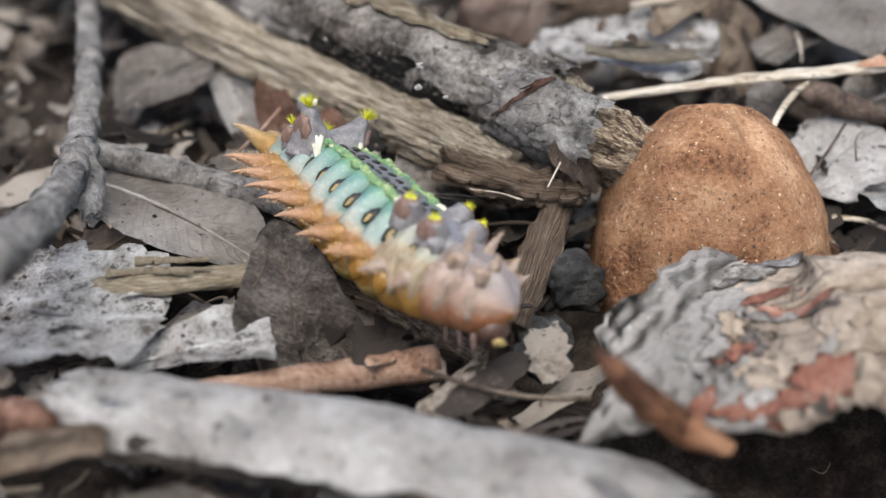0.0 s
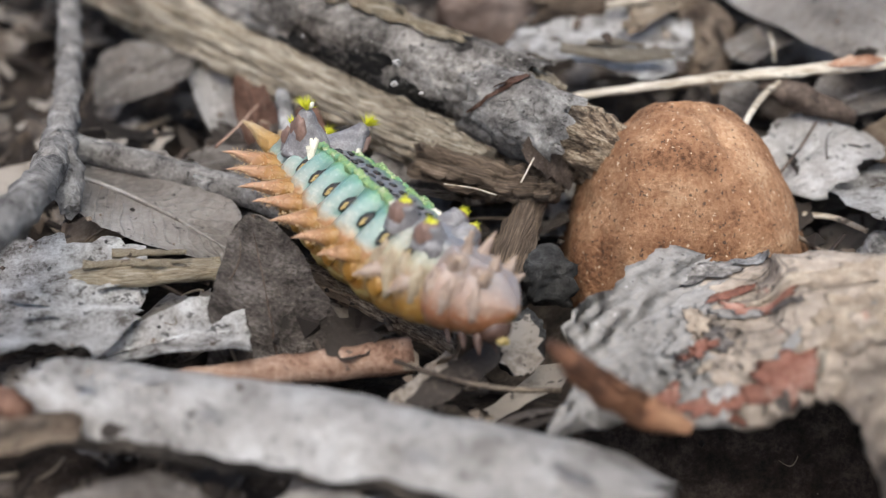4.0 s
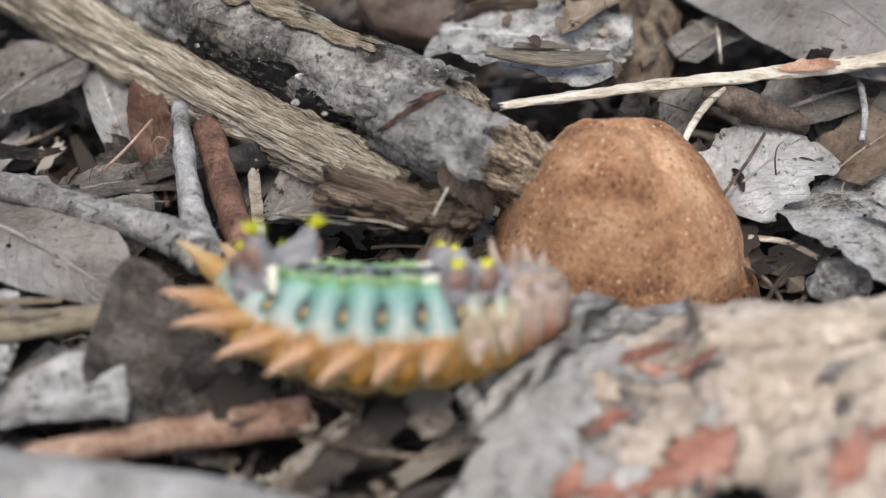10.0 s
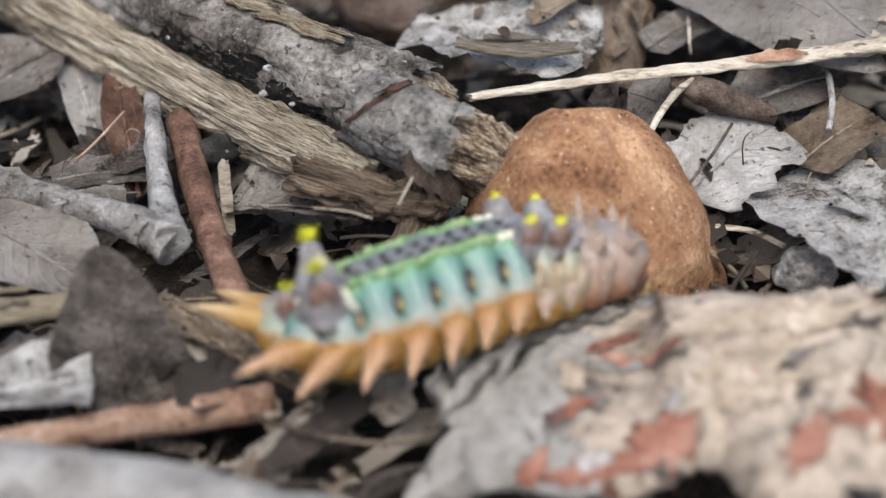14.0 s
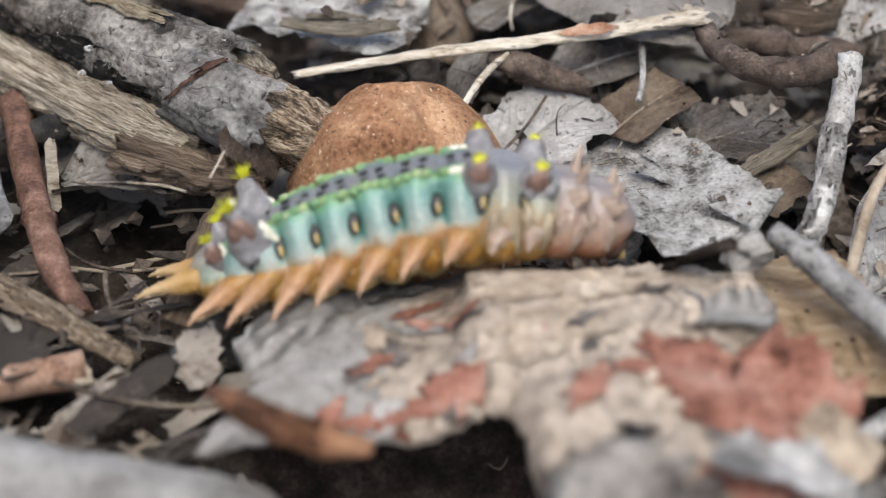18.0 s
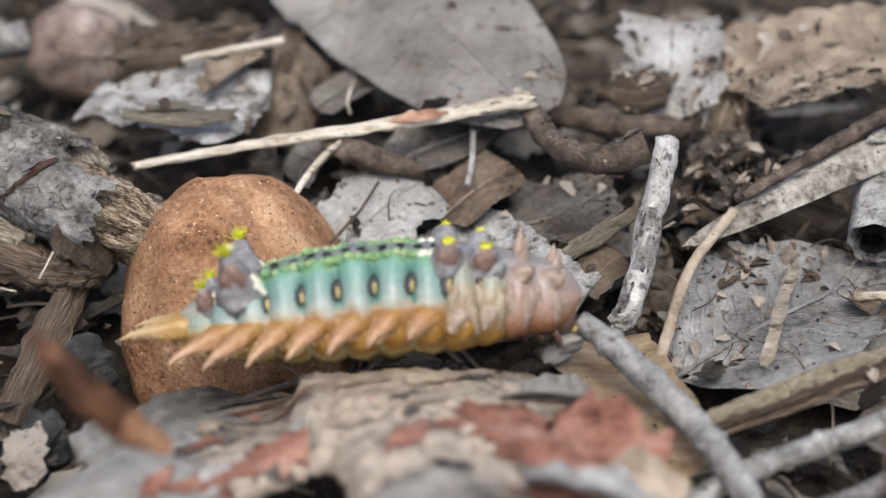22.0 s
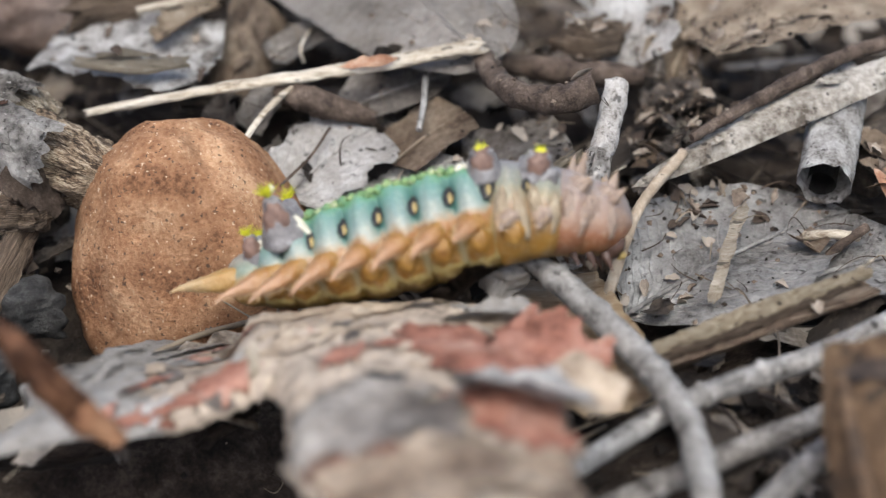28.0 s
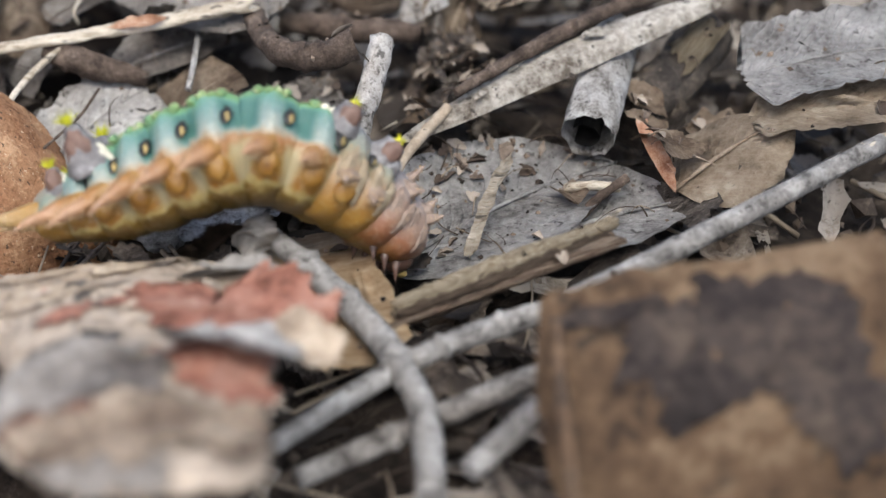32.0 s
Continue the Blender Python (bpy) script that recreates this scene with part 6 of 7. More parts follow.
def skin(name, stops, ribbed=False):
    """Caterpillar skin: bands from the back (0) round the flank to the belly (1), with a fine mottling and pores."""
    m = bpy.data.materials.new(name)
    m.use_nodes = True
    n, l = m.node_tree.nodes, m.node_tree.links
    b = n["Principled BSDF"]
    b.inputs["Roughness"].default_value = 0.42
    b.inputs["Subsurface Weight"].default_value = 0.35
    b.inputs["Subsurface Radius"].default_value = (0.0007, 0.00045, 0.0003)
    b.inputs["Subsurface Scale"].default_value = 1.0
    tc = n.new("ShaderNodeTexCoord")
    sep = n.new("ShaderNodeSeparateXYZ")
    l.new(tc.outputs["UV"], sep.inputs[0])
    info = n.new("ShaderNodeObjectInfo")
    shift = n.new("ShaderNodeVectorMath")
    l.new(tc.outputs["Object"], shift.inputs[0])
    l.new(info.outputs["Random"], shift.inputs[1])

    def tex(scale, detail):
        t = n.new("ShaderNodeTexNoise")
        t.inputs["Scale"].default_value = scale
        t.inputs["Detail"].default_value = detail
        l.new(shift.outputs[0], t.inputs["Vector"])
        return t

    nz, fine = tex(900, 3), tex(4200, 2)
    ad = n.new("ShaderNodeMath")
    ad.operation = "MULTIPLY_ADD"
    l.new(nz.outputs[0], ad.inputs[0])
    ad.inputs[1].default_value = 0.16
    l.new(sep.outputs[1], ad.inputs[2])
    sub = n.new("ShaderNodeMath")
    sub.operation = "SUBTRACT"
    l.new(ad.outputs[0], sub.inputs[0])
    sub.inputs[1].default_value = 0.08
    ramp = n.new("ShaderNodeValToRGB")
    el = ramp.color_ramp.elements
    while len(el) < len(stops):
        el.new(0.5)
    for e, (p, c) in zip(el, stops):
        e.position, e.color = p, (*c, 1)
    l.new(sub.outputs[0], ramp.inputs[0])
    # pale dusting of granules
    gate = n.new("ShaderNodeMath")
    gate.operation, gate.use_clamp = "MULTIPLY_ADD", True
    l.new(fine.outputs[0], gate.inputs[0])
    gate.inputs[1].default_value, gate.inputs[2].default_value = 3.0, -1.55
    mx = n.new("ShaderNodeMix")
    mx.data_type, mx.blend_type = "RGBA", "SCREEN"
    l.new(gate.outputs[0], mx.inputs[0])
    l.new(ramp.outputs[0], mx.inputs[6])
    mx.inputs[7].default_value = (0.14, 0.13, 0.1, 1)
    out = mx.outputs[2]
    if ribbed:
        # deeper blue-green between the pale ribs of the flank
        away = n.new("ShaderNodeMath")
        away.operation = "PINGPONG"
        l.new(sep.outputs[0], away.inputs[0])
        away.inputs[1].default_value = 0.5
        side = n.new("ShaderNodeMapRange")
        side.inputs["From Min"].default_value, side.inputs["From Max"].default_value = 0.36, 0.25
        l.new(away.outputs[0], side.inputs["Value"])
        band = n.new("ShaderNodeValToRGB")
        be = band.color_ramp.elements
        be.new(0.5)
        be.new(0.5)
        for e, (p, c) in zip(be, ((0.22, 0), (0.28, 1), (0.44, 1), (0.5, 0))):
            e.position, e.color = p, (c, c, c, 1)
        l.new(sub.outputs[0], band.inputs[0])
        both = n.new("ShaderNodeMath")
        both.operation = "MULTIPLY"
        l.new(side.outputs[0], both.inputs[0])
        l.new(band.outputs[0], both.inputs[1])
        deep = n.new("ShaderNodeMix")
        deep.data_type = "RGBA"
        l.new(both.outputs[0], deep.inputs[0])
        l.new(out, deep.inputs[6])
        deep.inputs[7].default_value = (0.05, 0.13, 0.11, 1)
        out = deep.outputs[2]
        # cream lattice between the amber swellings below
        low_band = n.new("ShaderNodeValToRGB")
        be = low_band.color_ramp.elements
        be.new(0.5)
        be.new(0.5)
        for e, (p, c) in zip(be, ((0.54, 0), (0.6, 1), (0.77, 1), (0.82, 0))):
            e.position, e.color = p, (c, c, c, 1)
        l.new(sub.outputs[0], low_band.inputs[0])
        seam = n.new("ShaderNodeMapRange")
        seam.inputs["From Min"].default_value, seam.inputs["From Max"].default_value = 0.31, 0.23
        l.new(away.outputs[0], seam.inputs["Value"])
        pale = n.new("ShaderNodeMath")
        pale.operation = "MULTIPLY"
        l.new(seam.outputs[0], pale.inputs[0])
        l.new(low_band.outputs[0], pale.inputs[1])
        net = n.new("ShaderNodeMix")
        net.data_type = "RGBA"
        l.new(pale.outputs[0], net.inputs[0])
        l.new(out, net.inputs[6])
        net.inputs[7].default_value = (0.3, 0.25, 0.14, 1)
        out = net.outputs[2]
    l.new(out, b.inputs["Base Color"])
    bp = n.new("ShaderNodeBump")
    bp.inputs["Strength"].default_value = 0.5
    bp.inputs["Distance"].default_value = 0.00025
    l.new(ad.outputs[0], bp.inputs["Height"])
    fb = n.new("ShaderNodeBump")
    fb.inputs["Strength"].default_value = 0.35
    fb.inputs["Distance"].default_value = 0.00012
    l.new(fine.outputs[0], fb.inputs["Height"])
    l.new(bp.outputs[0], fb.inputs["Normal"])
    l.new(fb.outputs[0], b.inputs["Normal"])
    return m


MAUVE, PINK = (0.13, 0.13, 0.14), (0.25, 0.175, 0.14)
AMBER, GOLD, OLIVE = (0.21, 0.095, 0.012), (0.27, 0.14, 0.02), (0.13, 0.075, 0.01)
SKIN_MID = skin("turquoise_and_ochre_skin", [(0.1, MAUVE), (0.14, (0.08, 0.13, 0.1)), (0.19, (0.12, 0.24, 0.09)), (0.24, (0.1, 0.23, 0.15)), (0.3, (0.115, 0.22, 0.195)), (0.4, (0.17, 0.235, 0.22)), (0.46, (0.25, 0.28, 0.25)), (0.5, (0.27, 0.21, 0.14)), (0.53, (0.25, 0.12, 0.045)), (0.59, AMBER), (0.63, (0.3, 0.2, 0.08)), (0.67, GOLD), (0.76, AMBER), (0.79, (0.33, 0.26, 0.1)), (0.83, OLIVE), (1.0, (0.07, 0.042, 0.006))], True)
SKIN_TAIL = skin("tail_skin", [(0.1, (0.17, 0.155, 0.14)), (0.3, (0.22, 0.205, 0.165)), (0.42, (0.17, 0.22, 0.18)), (0.5, (0.27, 0.22, 0.12)), (0.56, (0.26, 0.14, 0.04)), (0.66, GOLD), (1.0, OLIVE)])
SKIN_NECK = skin("mauve_front_skin", [(0.15, (0.155, 0.155, 0.17)), (0.26, (0.18, 0.18, 0.175)), (0.36, (0.2, 0.21, 0.17)), (0.43, (0.26, 0.225, 0.15)), (0.5, (0.26, 0.185, 0.12)), (0.6, (0.25, 0.15, 0.07)), (0.7, (0.24, 0.13, 0.035)), (0.8, GOLD), (1.0, OLIVE)])
SKIN_HEAD = skin("pinkish_front_skin", [(0.1, (0.19, 0.165, 0.165)), (0.3, (0.215, 0.18, 0.17)), (0.45, PINK), (0.6, (0.25, 0.16, 0.115)), (0.7, (0.22, 0.095, 0.05)), (0.85, (0.17, 0.07, 0.02)), (1.0, OLIVE)])


def plain(name, c, rough=0.5, spec=0.5):
    return material(name, [tuple(v * 0.7 for v in c), c, tuple(min(1, v * 1.25) for v in c)], 1500, rough=rough, bump=0.2, stain=0, spec=spec)


def graded(name, stops):
    """Spine skin that runs from its base to its tip, with a fine mottling."""
    m = bpy.data.materials.new(name)
    m.use_nodes = True
    n, l = m.node_tree.nodes, m.node_tree.links
    b = n["Principled BSDF"]
    b.inputs["Roughness"].default_value = 0.45
    b.inputs["Subsurface Weight"].default_value = 0.2
    b.inputs["Subsurface Radius"].default_value = (0.0006, 0.0004, 0.0003)
    b.inputs["Subsurface Scale"].default_value = 1.0
    tc = n.new("ShaderNodeTexCoord")
    sep = n.new("ShaderNodeSeparateXYZ")
    l.new(tc.outputs["UV"], sep.inputs[0])
    nz = n.new("ShaderNodeTexNoise")
    nz.inputs["Scale"].default_value = 2200
    l.new(tc.outputs["Object"], nz.inputs["Vector"])
    ad = n.new("ShaderNodeMath")
    ad.operation = "MULTIPLY_ADD"
    l.new(nz.outputs[0], ad.inputs[0])
    ad.inputs[1].default_value = 0.22
    l.new(sep.outputs[0], ad.inputs[2])
    ramp = n.new("ShaderNodeValToRGB")
    el = ramp.color_ramp.elements
    while len(el) < len(stops):
        el.new(0.5)
    for e, (p, c) in zip(el, stops):
        e.position, e.color = p, (*c, 1)
    l.new(ad.outputs[0], ramp.inputs[0])
    l.new(ramp.outputs[0], b.inputs["Base Color"])
    bp = n.new("ShaderNodeBump")
    bp.inputs["Strength"].default_value = 0.6
    bp.inputs["Distance"].default_value = 0.0003
    l.new(nz.outputs[0], bp.inputs["Height"])
    l.new(bp.outputs[0], b.inputs["Normal"])
    return m


SPINE_ORANGE = graded("pinkish_orange_spine", [(0.1, (0.22, 0.24, 0.2)), (0.17, (0.25, 0.14, 0.035)), (0.3, (0.25, 0.125, 0.035)), (0.42, (0.29, 0.155, 0.075)), (0.7, (0.37, 0.225, 0.14))])
GRANULE = plain("pale_granule", (0.42, 0.29, 0.16))
SPINE_BROWN = plain("mauve_brown_tubercle", (0.15, 0.09, 0.07))
SPINE_PALE = material("pinkish_knob", [(0.19, 0.13, 0.1), (0.255, 0.19, 0.15), (0.34, 0.275, 0.225)], 900, rough=0.4, bump=0.4, stain=0, spec=0.5)
NECK_FOLD = material("cream_pink_fold", [(0.2, 0.15, 0.095), (0.27, 0.215, 0.145), (0.35, 0.3, 0.215)], 900, rough=0.4, bump=0.4, stain=0, spec=0.5)
BRISTLE = plain("yellow_bristle", (0.52, 0.52, 0.03))
BLACK = plain("black_spot", (0.012, 0.011, 0.01))
OCHRE = plain("ochre_spot", (0.27, 0.2, 0.07))
DARK_HEAD = plain("dark_head_capsule", (0.07, 0.04, 0.03), 0.25)
MAUVE_BACK = material("mauve_grey_back", [(0.1, 0.094, 0.098), (0.16, 0.152, 0.155), (0.28, 0.275, 0.28)], 1000, rough=0.45, bump=0.4, stain=0, spec=0.4)


OCHRE_LOBE = material("ochre_flank_bulge", [(0.13, 0.05, 0.004), (0.21, 0.1, 0.013), (0.29, 0.17, 0.045)], 900, rough=0.38, bump=0.25, stain=0, spec=0.5)
GREEN_BUMP = material("green_yellow_ridge", [(0.1, 0.24, 0.16), (0.14, 0.26, 0.11), (0.23, 0.33, 0.13), (0.44, 0.46, 0.32)], 1500, rough=0.4, bump=0.5, stain=0, spec=0.5)
WHITE_BUMP = plain("cream_white_ridge", (0.52, 0.5, 0.41))
TAIL_SPINE = graded("amber_tail_spine", [(0.1, (0.25, 0.14, 0.03)), (0.4, (0.3, 0.18, 0.06)), (0.75, (0.36, 0.26, 0.14))])


def bristles(top, d, length, count, seed, spread=0.75):
    hair = bmesh.new()
    rnd = random.Random(seed)
    for _ in range(count):
        q = (d + Vector((rnd.uniform(-1, 1), rnd.uniform(-1, 1), rnd.uniform(-0.4, 0.6))) * spread).normalized()
        h = top + q * length * rnd.uniform(0.6, 1.1)
        o = q.orthogonal().normalized() * 0.00005
        o2 = q.cross(o)
        vs = [hair.verts.new(top + o), hair.verts.new(top - o * 0.5 + o2), hair.verts.new(top - o * 0.5 - o2), hair.verts.new(h)]
        for fa in ((0, 1, 3), (1, 2, 3), (2, 0, 3)):
            hair.faces.new([vs[x] for x in fa])
    return hair


def cone(base, d, length, radius, seed, droop=0.0, flat=1.0):
    """A soft spine: broad swollen base, drawn out to a fine bent point."""
    tipp = base + d * length + Vector((0, 0, -droop * length))
    return tube([base - d * radius * 0.8, base + d * length * 0.2, base + d * length * 0.5, base + d * length * 0.78, tipp], [radius * 0.95, radius * 0.88, radius * 0.55, radius * 0.24, radius * 0.03], 22, 16, 0.1, seed=seed, flat=flat)


def lobe(c, radii, turn=(0, 0, 0), rough=0.2):
    """A fleshy swelling, turned in place."""
    bm = ball((0, 0, 0), radii, 3, rough)
    bmesh.ops.rotate(bm, verts=bm.verts[:], matrix=Euler([radians(a) for a in turn]).to_matrix())
    bmesh.ops.translate(bm, verts=bm.verts[:], vec=c)
    return bm


def granules(base, d, length, radius, count, seed):
    """Pale pointed grains over a spine."""
    bm = bmesh.new()
    rnd = random.Random(seed)
    x = d.orthogonal().normalized()
    y = d.cross(x)
    for _ in range(count):
        s = rnd.uniform(0.05, 0.85)
        a = rnd.uniform(0, 2 * math.pi)
        out = x * math.cos(a) + y * math.sin(a)
        p = base + d * length * s + out * radius * (1 - 0.9 * s)
        e = (out + d * 0.5).normalized()
        u = e.orthogonal().normalized() * 0.00004
        w = e.cross(u)
        vs = [bm.verts.new(q) for q in (p + u, p - u * 0.5 + w, p - u * 0.5 - w, p + e * rnd.uniform(0.00006, 0.0002))]
        for fa in ((0, 1, 3), (1, 2, 3), (2, 0, 3)):
            bm.faces.new([vs[k] for k in fa])
    return bm


# half of the body's outline, from the middle of the back to the middle of the belly
OUTLINE = [(0, 0.80), (0.22, 0.83), (0.44, 0.85), (0.62, 0.69), (0.79, 0.44), (0.93, 0.17), (0.99, -0.08), (0.97, -0.36), (0.86, -0.62), (0.62, -0.85), (0.30, -0.95), (0, -0.97)]
FOLDS = [0.03, 0.03, 0.04, 0.12, 0.19, 0.17, 0.11, 0.15, 0.16, 0.1, 0.05, 0.04]
WIDE = [0.52, 0.7, 0.84, 0.94, 1.0, 1.03, 1.03, 1.0, 0.95, 0.87, 0.79, 0.68]


def body_segment(i, pitch, reach):
    """One ring of the body: a rib over its middle, folds towards its neighbours, bands of skin by the UV."""
    bm = bmesh.new()
    uv = bm.loops.layers.uv.new()
    half = catmull([(y, z, 0) for y, z in OUTLINE], 25)
    n = 22
    cols = [(1, k) for k in range(25)] + [(-1, k) for k in range(23, 0, -1)]
    rings = []
    for k in range(n + 1):
        x = (2 * k / n - 1) * reach
        s = abs(2 * x / pitch)
        along = i + x / pitch
        r = 0.0033 * linear(WIDE, min(1, max(0, along / 11)))
        if i == 11 and x > 0:
            r *= max(0.05, 1 - abs(x / reach) ** 2.4) ** 0.5
        if i == 0 and x < 0:
            r *= max(0.05, 1 - abs(x / reach) ** 2.2) ** 0.5
        ring = []
        for sy, q in cols:
            v = q / 24
            rib = math.exp(-(s / 0.5) ** 2) * math.exp(-((v - 0.38) / 0.14) ** 2)
            g = 1 - linear(FOLDS, v) * min(1.0, s) ** 2.2 - 0.2 * max(0.0, s - 1) ** 1.3 + 0.06 * rib
            p = Vector((x * 1600, sy * half[q].x * 2.6, half[q].y * 2.6 + i * 5))
            g += 0.035 * noise.noise(p) + 0.02 * noise.noise(p * 2.7)
            ring.append(bm.verts.new((x, sy * half[q].x * r * g, half[q].y * r * g)))
        rings.append(ring)
    m = len(cols)
    for k in range(n):
        for j in range(m):
            j2 = (j + 1) % m
            f = bm.faces.new((rings[k][j], rings[k + 1][j], rings[k + 1][j2], rings[k][j2]))
            f.smooth = True
            for lp, (a, c) in zip(f.loops, ((k, j), (k + 1, j), (k + 1, j2), (k, j2))):
                lp[uv].uv = (a / n, cols[c][1] / 24)
    for ring in (rings[0], rings[-1]):
        f = bm.faces.new(ring)
        for lp in f.loops:
            lp[uv].uv = (0.5, 0.6)
    bmesh.ops.recalc_face_normals(bm, faces=bm.faces[:])
    return bm


def caterpillar():
    t = thing("caterpillar", "spiny caterpillar, turquoise above with orange flanks and yellow tufts", "caterpillar", (0, 0, 0))
    pitch = LENGTH / SEGMENTS
    segs = []
    for i in range(SEGMENTS):
        r = 0.0033 * WIDE[i]
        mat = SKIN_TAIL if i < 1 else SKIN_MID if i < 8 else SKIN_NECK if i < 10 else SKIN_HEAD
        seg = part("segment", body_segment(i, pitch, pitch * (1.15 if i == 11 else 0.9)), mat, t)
        segs.append(seg)
        rnd = random.Random(i + 70)
        for sy in (-1, 1):
            out = Vector((0, sy, 0))
            if 1 <= i <= 9:
                # row of side spines: long and swept back at the tail, short and pink towards the front
                ln = (0, 0.0038, 0.0037, 0.0035, 0.0033, 0.0031, 0.0028, 0.0025, 0.0019, 0.0015)[i]
                back = (-1.5, -1.15, -0.85, -0.65, -0.55, -0.5, -0.5, -0.45, -0.3, -0.2)[i]
                d = Vector((back, sy * 0.74, (-0.1, -0.2, -0.28, -0.33, -0.35, -0.35, -0.35, -0.36, -0.4, -0.5)[i] + rnd.uniform(-0.05, 0.05))).normalized()
                base = Vector((-0.0001, sy * r * 0.8, -r * 0.12))
                wide = 0.00088 if i < 8 else 0.0008
                part("spine", cone(base, d, ln, wide, i + 30 * (sy > 0), 0.05, 0.85), SPINE_ORANGE if i < 8 else SPINE_PALE, seg, "pinkish-orange cone spine" if i < 8 else "short fleshy pink spine")
                part("granule_coat", granules(base, d, ln, wide, 110, i), GRANULE, seg, "pale pointed granules")
            if 1 <= i <= 8:
                part("flank_bulge", lobe(Vector((0, sy * r * 0.9, -r * 0.44)), (pitch * 0.34, r * 0.12, r * 0.22), (-sy * 12, 0, 0)), OCHRE_LOBE, seg, "ochre flank bulge")
            if 2 <= i <= 7:
                for kk in range(4):
                    q = Vector((pitch * (kk - 1.5) * 0.27, sy * r * (0.47 + 0.03 * rnd.uniform(-1, 1)), r * (0.82 + 0.02 * rnd.uniform(-1, 1))))
                    pale = i == 7 and kk > 0 or i == 2 and kk < 2
                    part("ridge_bump", lobe(q, (pitch * rnd.uniform(0.13, 0.19), r * rnd.uniform(0.07, 0.1), r * rnd.uniform(0.06, 0.09)), (0, 0, rnd.uniform(-30, 30)), 0.5), WHITE_BUMP if pale else GREEN_BUMP, seg, "cream white ridge bump" if pale else "")
            if 1 <= i <= 8:
                c = Vector((pitch * 0.5, sy * r * 0.715, r * 0.375))
                big = 1.25 if i in (1, 7) else 1.0 if i < 8 else 0.7
                turn = (sy * 31, 8, 0)
                part("spot", lobe(c, (0.00036 * big, 0.0002, 0.0006 * big), turn, 0.3), BLACK, seg, "black oval spot with an ochre middle")
                part("spot_middle", lobe(c + Vector((0.00006, sy * 0.0001, -0.0001)), (0.0002 * big, 0.00016, 0.0004 * big), turn, 0.3), OCHRE, seg)
            tub = {0: (0.3, 0.0013, 0.8), 2: (-0.25, 0.0024, 1.2), 7: (0.5, 0.0014, 1.0), 9: (-0.2, 0.0013, 1.0)}.get(i)
            if tub:
                at, big, girth = tub
                rear = i < 5
                base = Vector((pitch * at, sy * r * (0.46 if rear else 0.5), r * 0.66))
                d = Vector((-0.06 if rear else 0.12, sy * 0.5, 1)).normalized()
                radii = [0.00125, 0.0009, 0.00055, 0.0004, 0.00018] if rear else [0.0011, 0.0009, 0.0007, 0.00062, 0.0003]
                part("tubercle", tube([base - d * 0.0003, base + d * big * 0.3, base + d * big * 0.65, base + d * big * 0.92, base + d * big], [q * girth for q in radii], 20, 22, 0.08, seed=i), MAUVE_BACK, seg, "grey-mauve tubercle")
                part("tubercle_side", lobe(base + d * big * 0.3 + out * 0.0006 * girth, (0.00062 * girth, 0.00034, big * 0.34 + 0.0003), (-sy * 18, 0, 0), 0.3), SPINE_BROWN, seg, "brown outer side of the tubercle")
                top = base + d * big
                if rear:
                    part("white_stripe", lobe(base + d * big * 0.15 + Vector((0.00085 * girth, sy * 0.0002, 0)), (0.00028, 0.0004, big * 0.4 + 0.0002), (0, -34, 0), 0.4), WHITE_BUMP, seg, "white stripe down the tubercle")
                    part("bristle_tuft", bristles(top, d, 0.001 if i else 0.0008, 70 if i else 36, i * 7 + sy, 1.1), BRISTLE, seg, "star-shaped tuft of yellow bristles")
                    if i == 2 and sy < 0:
                        part("white_bead", ball(top + Vector((0.0003, 0, 0.0004)), (0.00016, 0.00016, 0.00026), 2), WHITE_BUMP, seg, "small white bead")
                else:
                    part("dark_socket", lobe(top - d * 0.00006, (0.0005, 0.00044, 0.00016), (-sy * 26, 0, 0), 0.2), SPINE_BROWN, seg, "dark socket round the tuft")
                    part("tuft_bed", lobe(top + d * 0.00003, (0.00034, 0.00028, 0.00016), (-sy * 26, 0, 0), 0.5), BRISTLE, seg, "flattened yellow tuft")
                    part("bristle_tuft", bristles(top, d, 0.00055, 26, i * 7 + sy, 1.2), BRISTLE, seg)
            if i >= 8:
                # upright folds of flesh down the sides of the front
                for kk in range(2):
                    c = Vector((pitch * (kk - 0.5) * 0.5, sy * r * (0.86 - 0.04 * kk), r * (0.0 - 0.12 * kk)))
                    part("side_fold", lobe(c, (pitch * 0.22, r * 0.17, r * (0.36 + 0.1 * rnd.random())), (-sy * 6, rnd.uniform(-20, 10), 0), 0.35), NECK_FOLD if i < 10 else SPINE_PALE, seg, "fleshy cream side fold" if i < 10 else "fleshy pink side fold")
                part("granule_coat", granules(Vector((0, sy * r * 0.5, 0)), out, r * 0.6, r * 0.7, 40, i), GRANULE, seg)
            if i >= 9:
                part("knob", lobe(Vector((pitch * 0.1, sy * r * 0.62, r * 0.58)), (pitch * 0.34, r * 0.2, r * 0.22), (-sy * 40, 0, 0), 0.4), MAUVE_BACK if i < 10 else SPINE_PALE, seg, "fleshy front knob")
            if i > 9:
                for yy, zz, ln, lean_x in ((0.34, 0.74, 0.0017 if i == 10 else 0.0011, 0.15), (0.72, 0.46, 0.0010, 0.5)):
                    base = Vector((pitch * (0.1 if i == 10 else 0.3), sy * r * yy, r * zz))
                    d = Vector((lean_x, sy * yy * 0.9, zz + 0.25)).normalized()
                    part("front_spine", cone(base, d, ln, 0.0004, i, 0.0), SPINE_PALE, seg, "pale pointed front spine")
                    part("granule_coat", granules(base, d, ln, 0.00036, 26, i), GRANULE, seg)
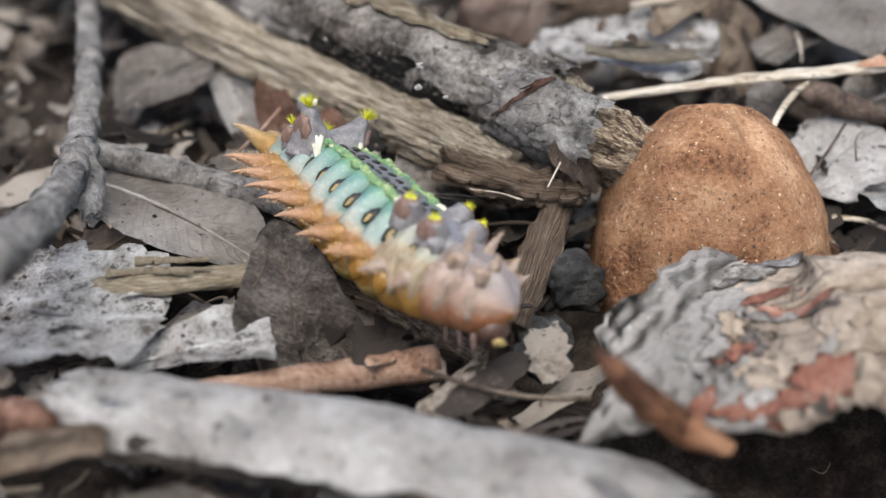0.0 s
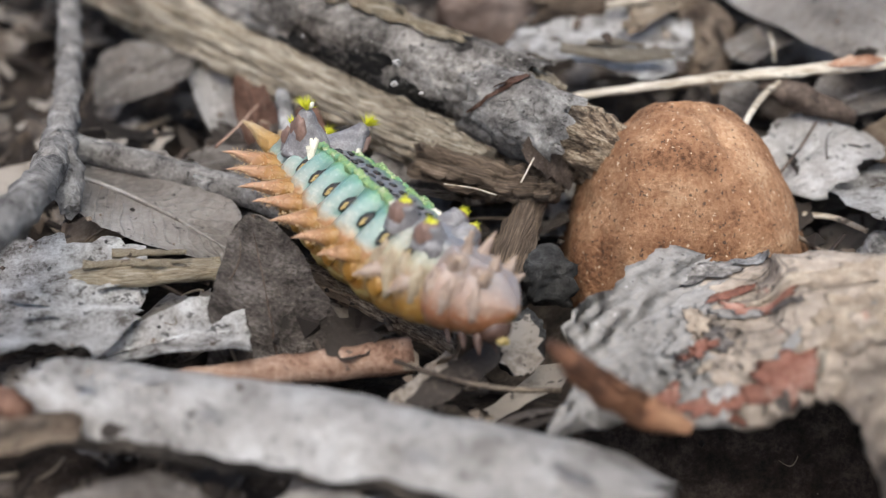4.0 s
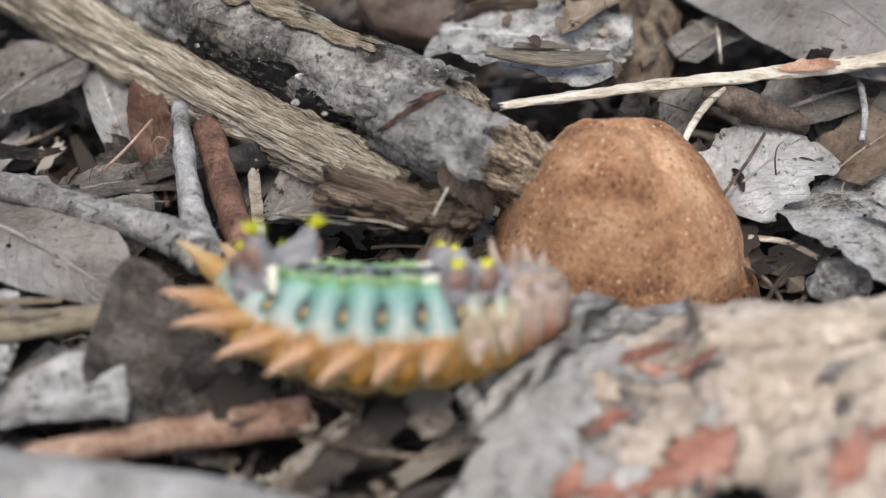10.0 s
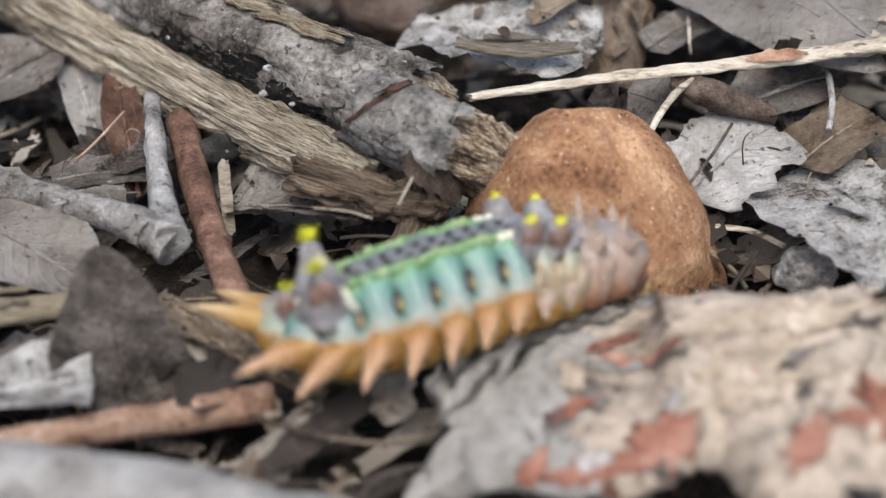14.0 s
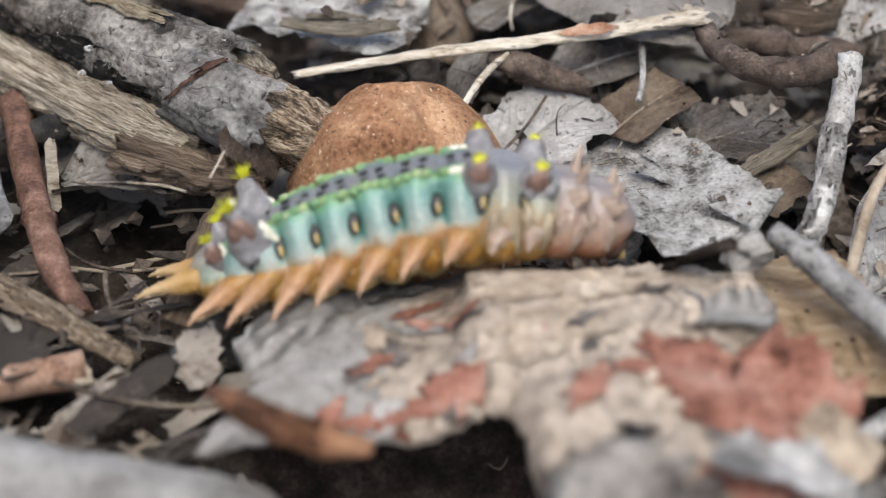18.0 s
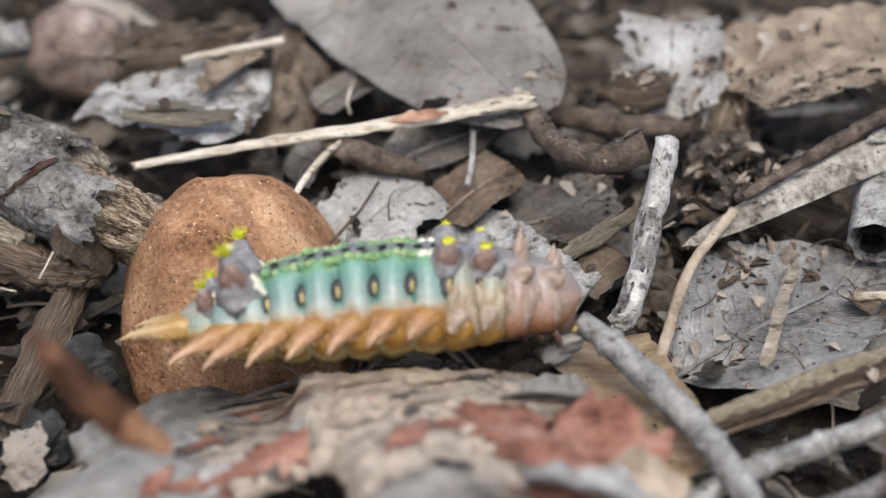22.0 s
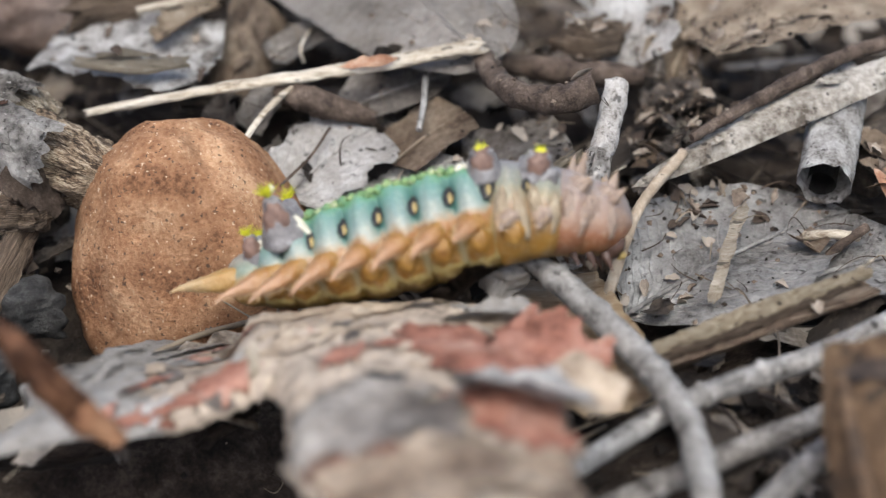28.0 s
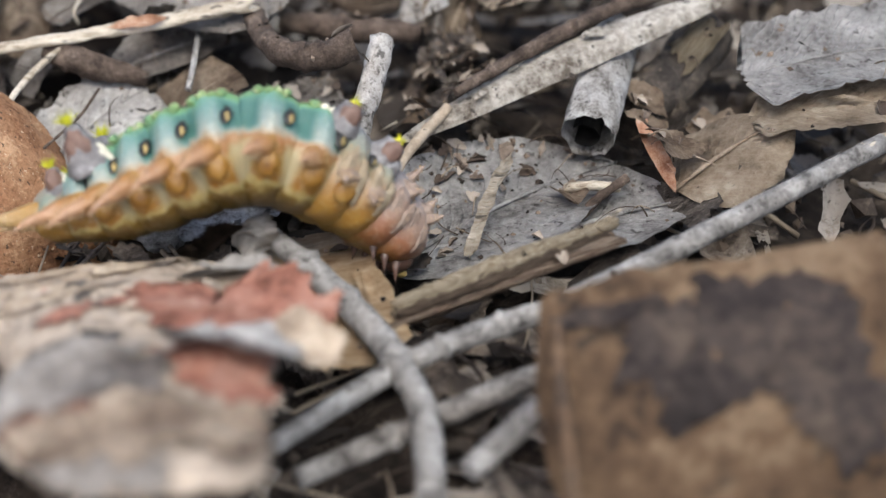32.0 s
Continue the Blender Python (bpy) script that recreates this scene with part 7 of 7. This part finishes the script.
        if i == 0:
            for ang, ln in ((-12, 0.0040), (12, 0.0038)):
                d = Vector((-math.cos(radians(ang)), math.sin(radians(ang)), 0.12)).normalized()
                base = Vector((-0.0008, math.sin(radians(ang)) * 0.003, 0.0001))
                part("tail_spine", cone(base, d, ln, 0.0008, abs(ang) + 3, 0.05), TAIL_SPINE, seg, "amber tail spine")
                part("granule_coat", granules(base, d, ln, 0.0007, 80, abs(ang)), GRANULE, seg)
        if 2 <= i <= 7:
            for sy in (-1, 1):
                for kk in range(2):
                    part("back_spot", lobe(Vector((pitch * ((kk - 0.5) * 0.5 + rnd.uniform(-0.06, 0.06)), sy * r * 0.16, r * 0.83)), (0.00024, 0.00022, 0.0001), (0, 0, 25 * sy), 0.5), BLACK, seg, "black back spot")
    head = segs[-1]
    part("head", lobe(Vector((pitch * 0.62, 0, -0.0014)), (0.00085, 0.00105, 0.00095), (0, 20, 0), 0.05), DARK_HEAD, head, "small glossy dark brown head capsule")
    part("mouthparts", lobe(Vector((pitch * 0.95, 0, -0.0019)), (0.00035, 0.0005, 0.0003), (0, 30, 0), 0.3), OCHRE, head, "pale brown mouthparts")
    for sy in (-1, 1):
        for kk in range(3):
            b0 = Vector((pitch * (0.4 - 0.5 * kk), sy * 0.0009, -0.0021))
            part("leg", cone(b0, Vector((0.5, sy * 0.15, -0.85)).normalized(), 0.0010, 0.00026, kk, 0.0), DARK_HEAD, head, "tiny brown hooked leg")
    return t, segs


cater, cater_segments = caterpillar()


def lean(t):
    """How far the body rolls away from the lens, in degrees, as it climbs."""
    return -(24 + 4 * min(1.0, max(0.0, (7.5 - t) / 1.5)) - 14 * min(1.0, max(0.0, (t - 12) / 4)) + 16 * min(1.0, max(0.0, (t - 17.5) / 5)) + 18 * min(1.0, max(0.0, (t - 25.5) / 4)))


def motions():
    curves = CURVES_A + CURVES_B + CURVES_C + CURVES_D
    rows = [[] for _ in cater_segments]
    for t, *pts in curves:
        line = catmull(pts, 61)
        total = [0.0]
        for k in range(60):
            total.append(total[-1] + (line[k + 1] - line[k]).length)
        for i in range(SEGMENTS):
            # the middle rings are drawn out, those of the front bunched up
            want = total[-1] * (0.03 + 0.95 * (i + 0.4) / SEGMENTS + 0.045 * max(0.0, min((i - 1.5) / 6, (11.8 - i) / 4.3)) + 0.015 * max(0, 2 - i))
            k = max(q for q in range(60) if total[q] <= want)
            f = (want - total[k]) / max(1e-9, total[k + 1] - total[k])
            p = line[k].lerp(line[k + 1], f)
            d = (line[min(60, k + 3)] - line[max(0, k - 2)]).normalized()
            y = Vector((0, 0, 1)).cross(d).normalized()
            z = d.cross(y)
            m = Matrix((d, y, z)).transposed().to_4x4() @ pose(0, 0, 0, lean(t), 0, 0)
            m.translation = p
            rows[i].append((t, m))
    for seg, r in zip(cater_segments, rows):
        walk(seg, r)
    # the slab slides a little, then its back sinks under the animal's weight
    hinge = Vector((0.01383, -0.01521, -0.00020))
    tips = [(0, 0.0001, 0.0006, 0, 9, 0), (2.5, 0.0, 0.0004, 0, 9, 0), (4.5, -0.0002, 0.0002, 0, 9, 0), (9, -0.0010, -0.0002, 0, 9, 0), (13, -0.0006, -0.0002, 0, 8, 0), (16.5, -0.0005, -0.0001, 0, 4, 1),
            (18, 0.0, 0.0, 0.0002, 1, 3), (19.5, 0.0001, 0.0001, 0.0004, -1, 4), (20.5, 0.0006, 0.0003, 0.0012, -7, 5), (21.2, 0.0010, 0.0006, 0.0018, -12, 5), (22, 0.0012, 0.0009, 0.0019, -16, 5), (23, 0.0012, 0.0009, 0.0019, -18, 4), (28, 0.0012, 0.0008, 0.0019, -18, 1), (32, 0.0012, 0.0008, 0.0019, -18, 1)]
    home = slab.location.copy()
    walk(slab, [(t, Matrix.Translation(hinge + Vector((dx, dy, dz))) @ pose(0, 0, 0, turn, side, 0) @ Matrix.Translation(home - hinge)) for t, dx, dy, dz, turn, side in tips])
    walk(lip, [(t, aligned(a, b)) for t, a, b in LIP])
    home = bent.location.copy()
    walk(bent, [(0, Matrix.Translation(home)), (28.4, Matrix.Translation(home)), (29.4, Matrix.Translation(home + Vector((0, -0.0012, -0.0009)))), (32, Matrix.Translation(home + Vector((0, -0.0014, -0.0011))))])


motions()
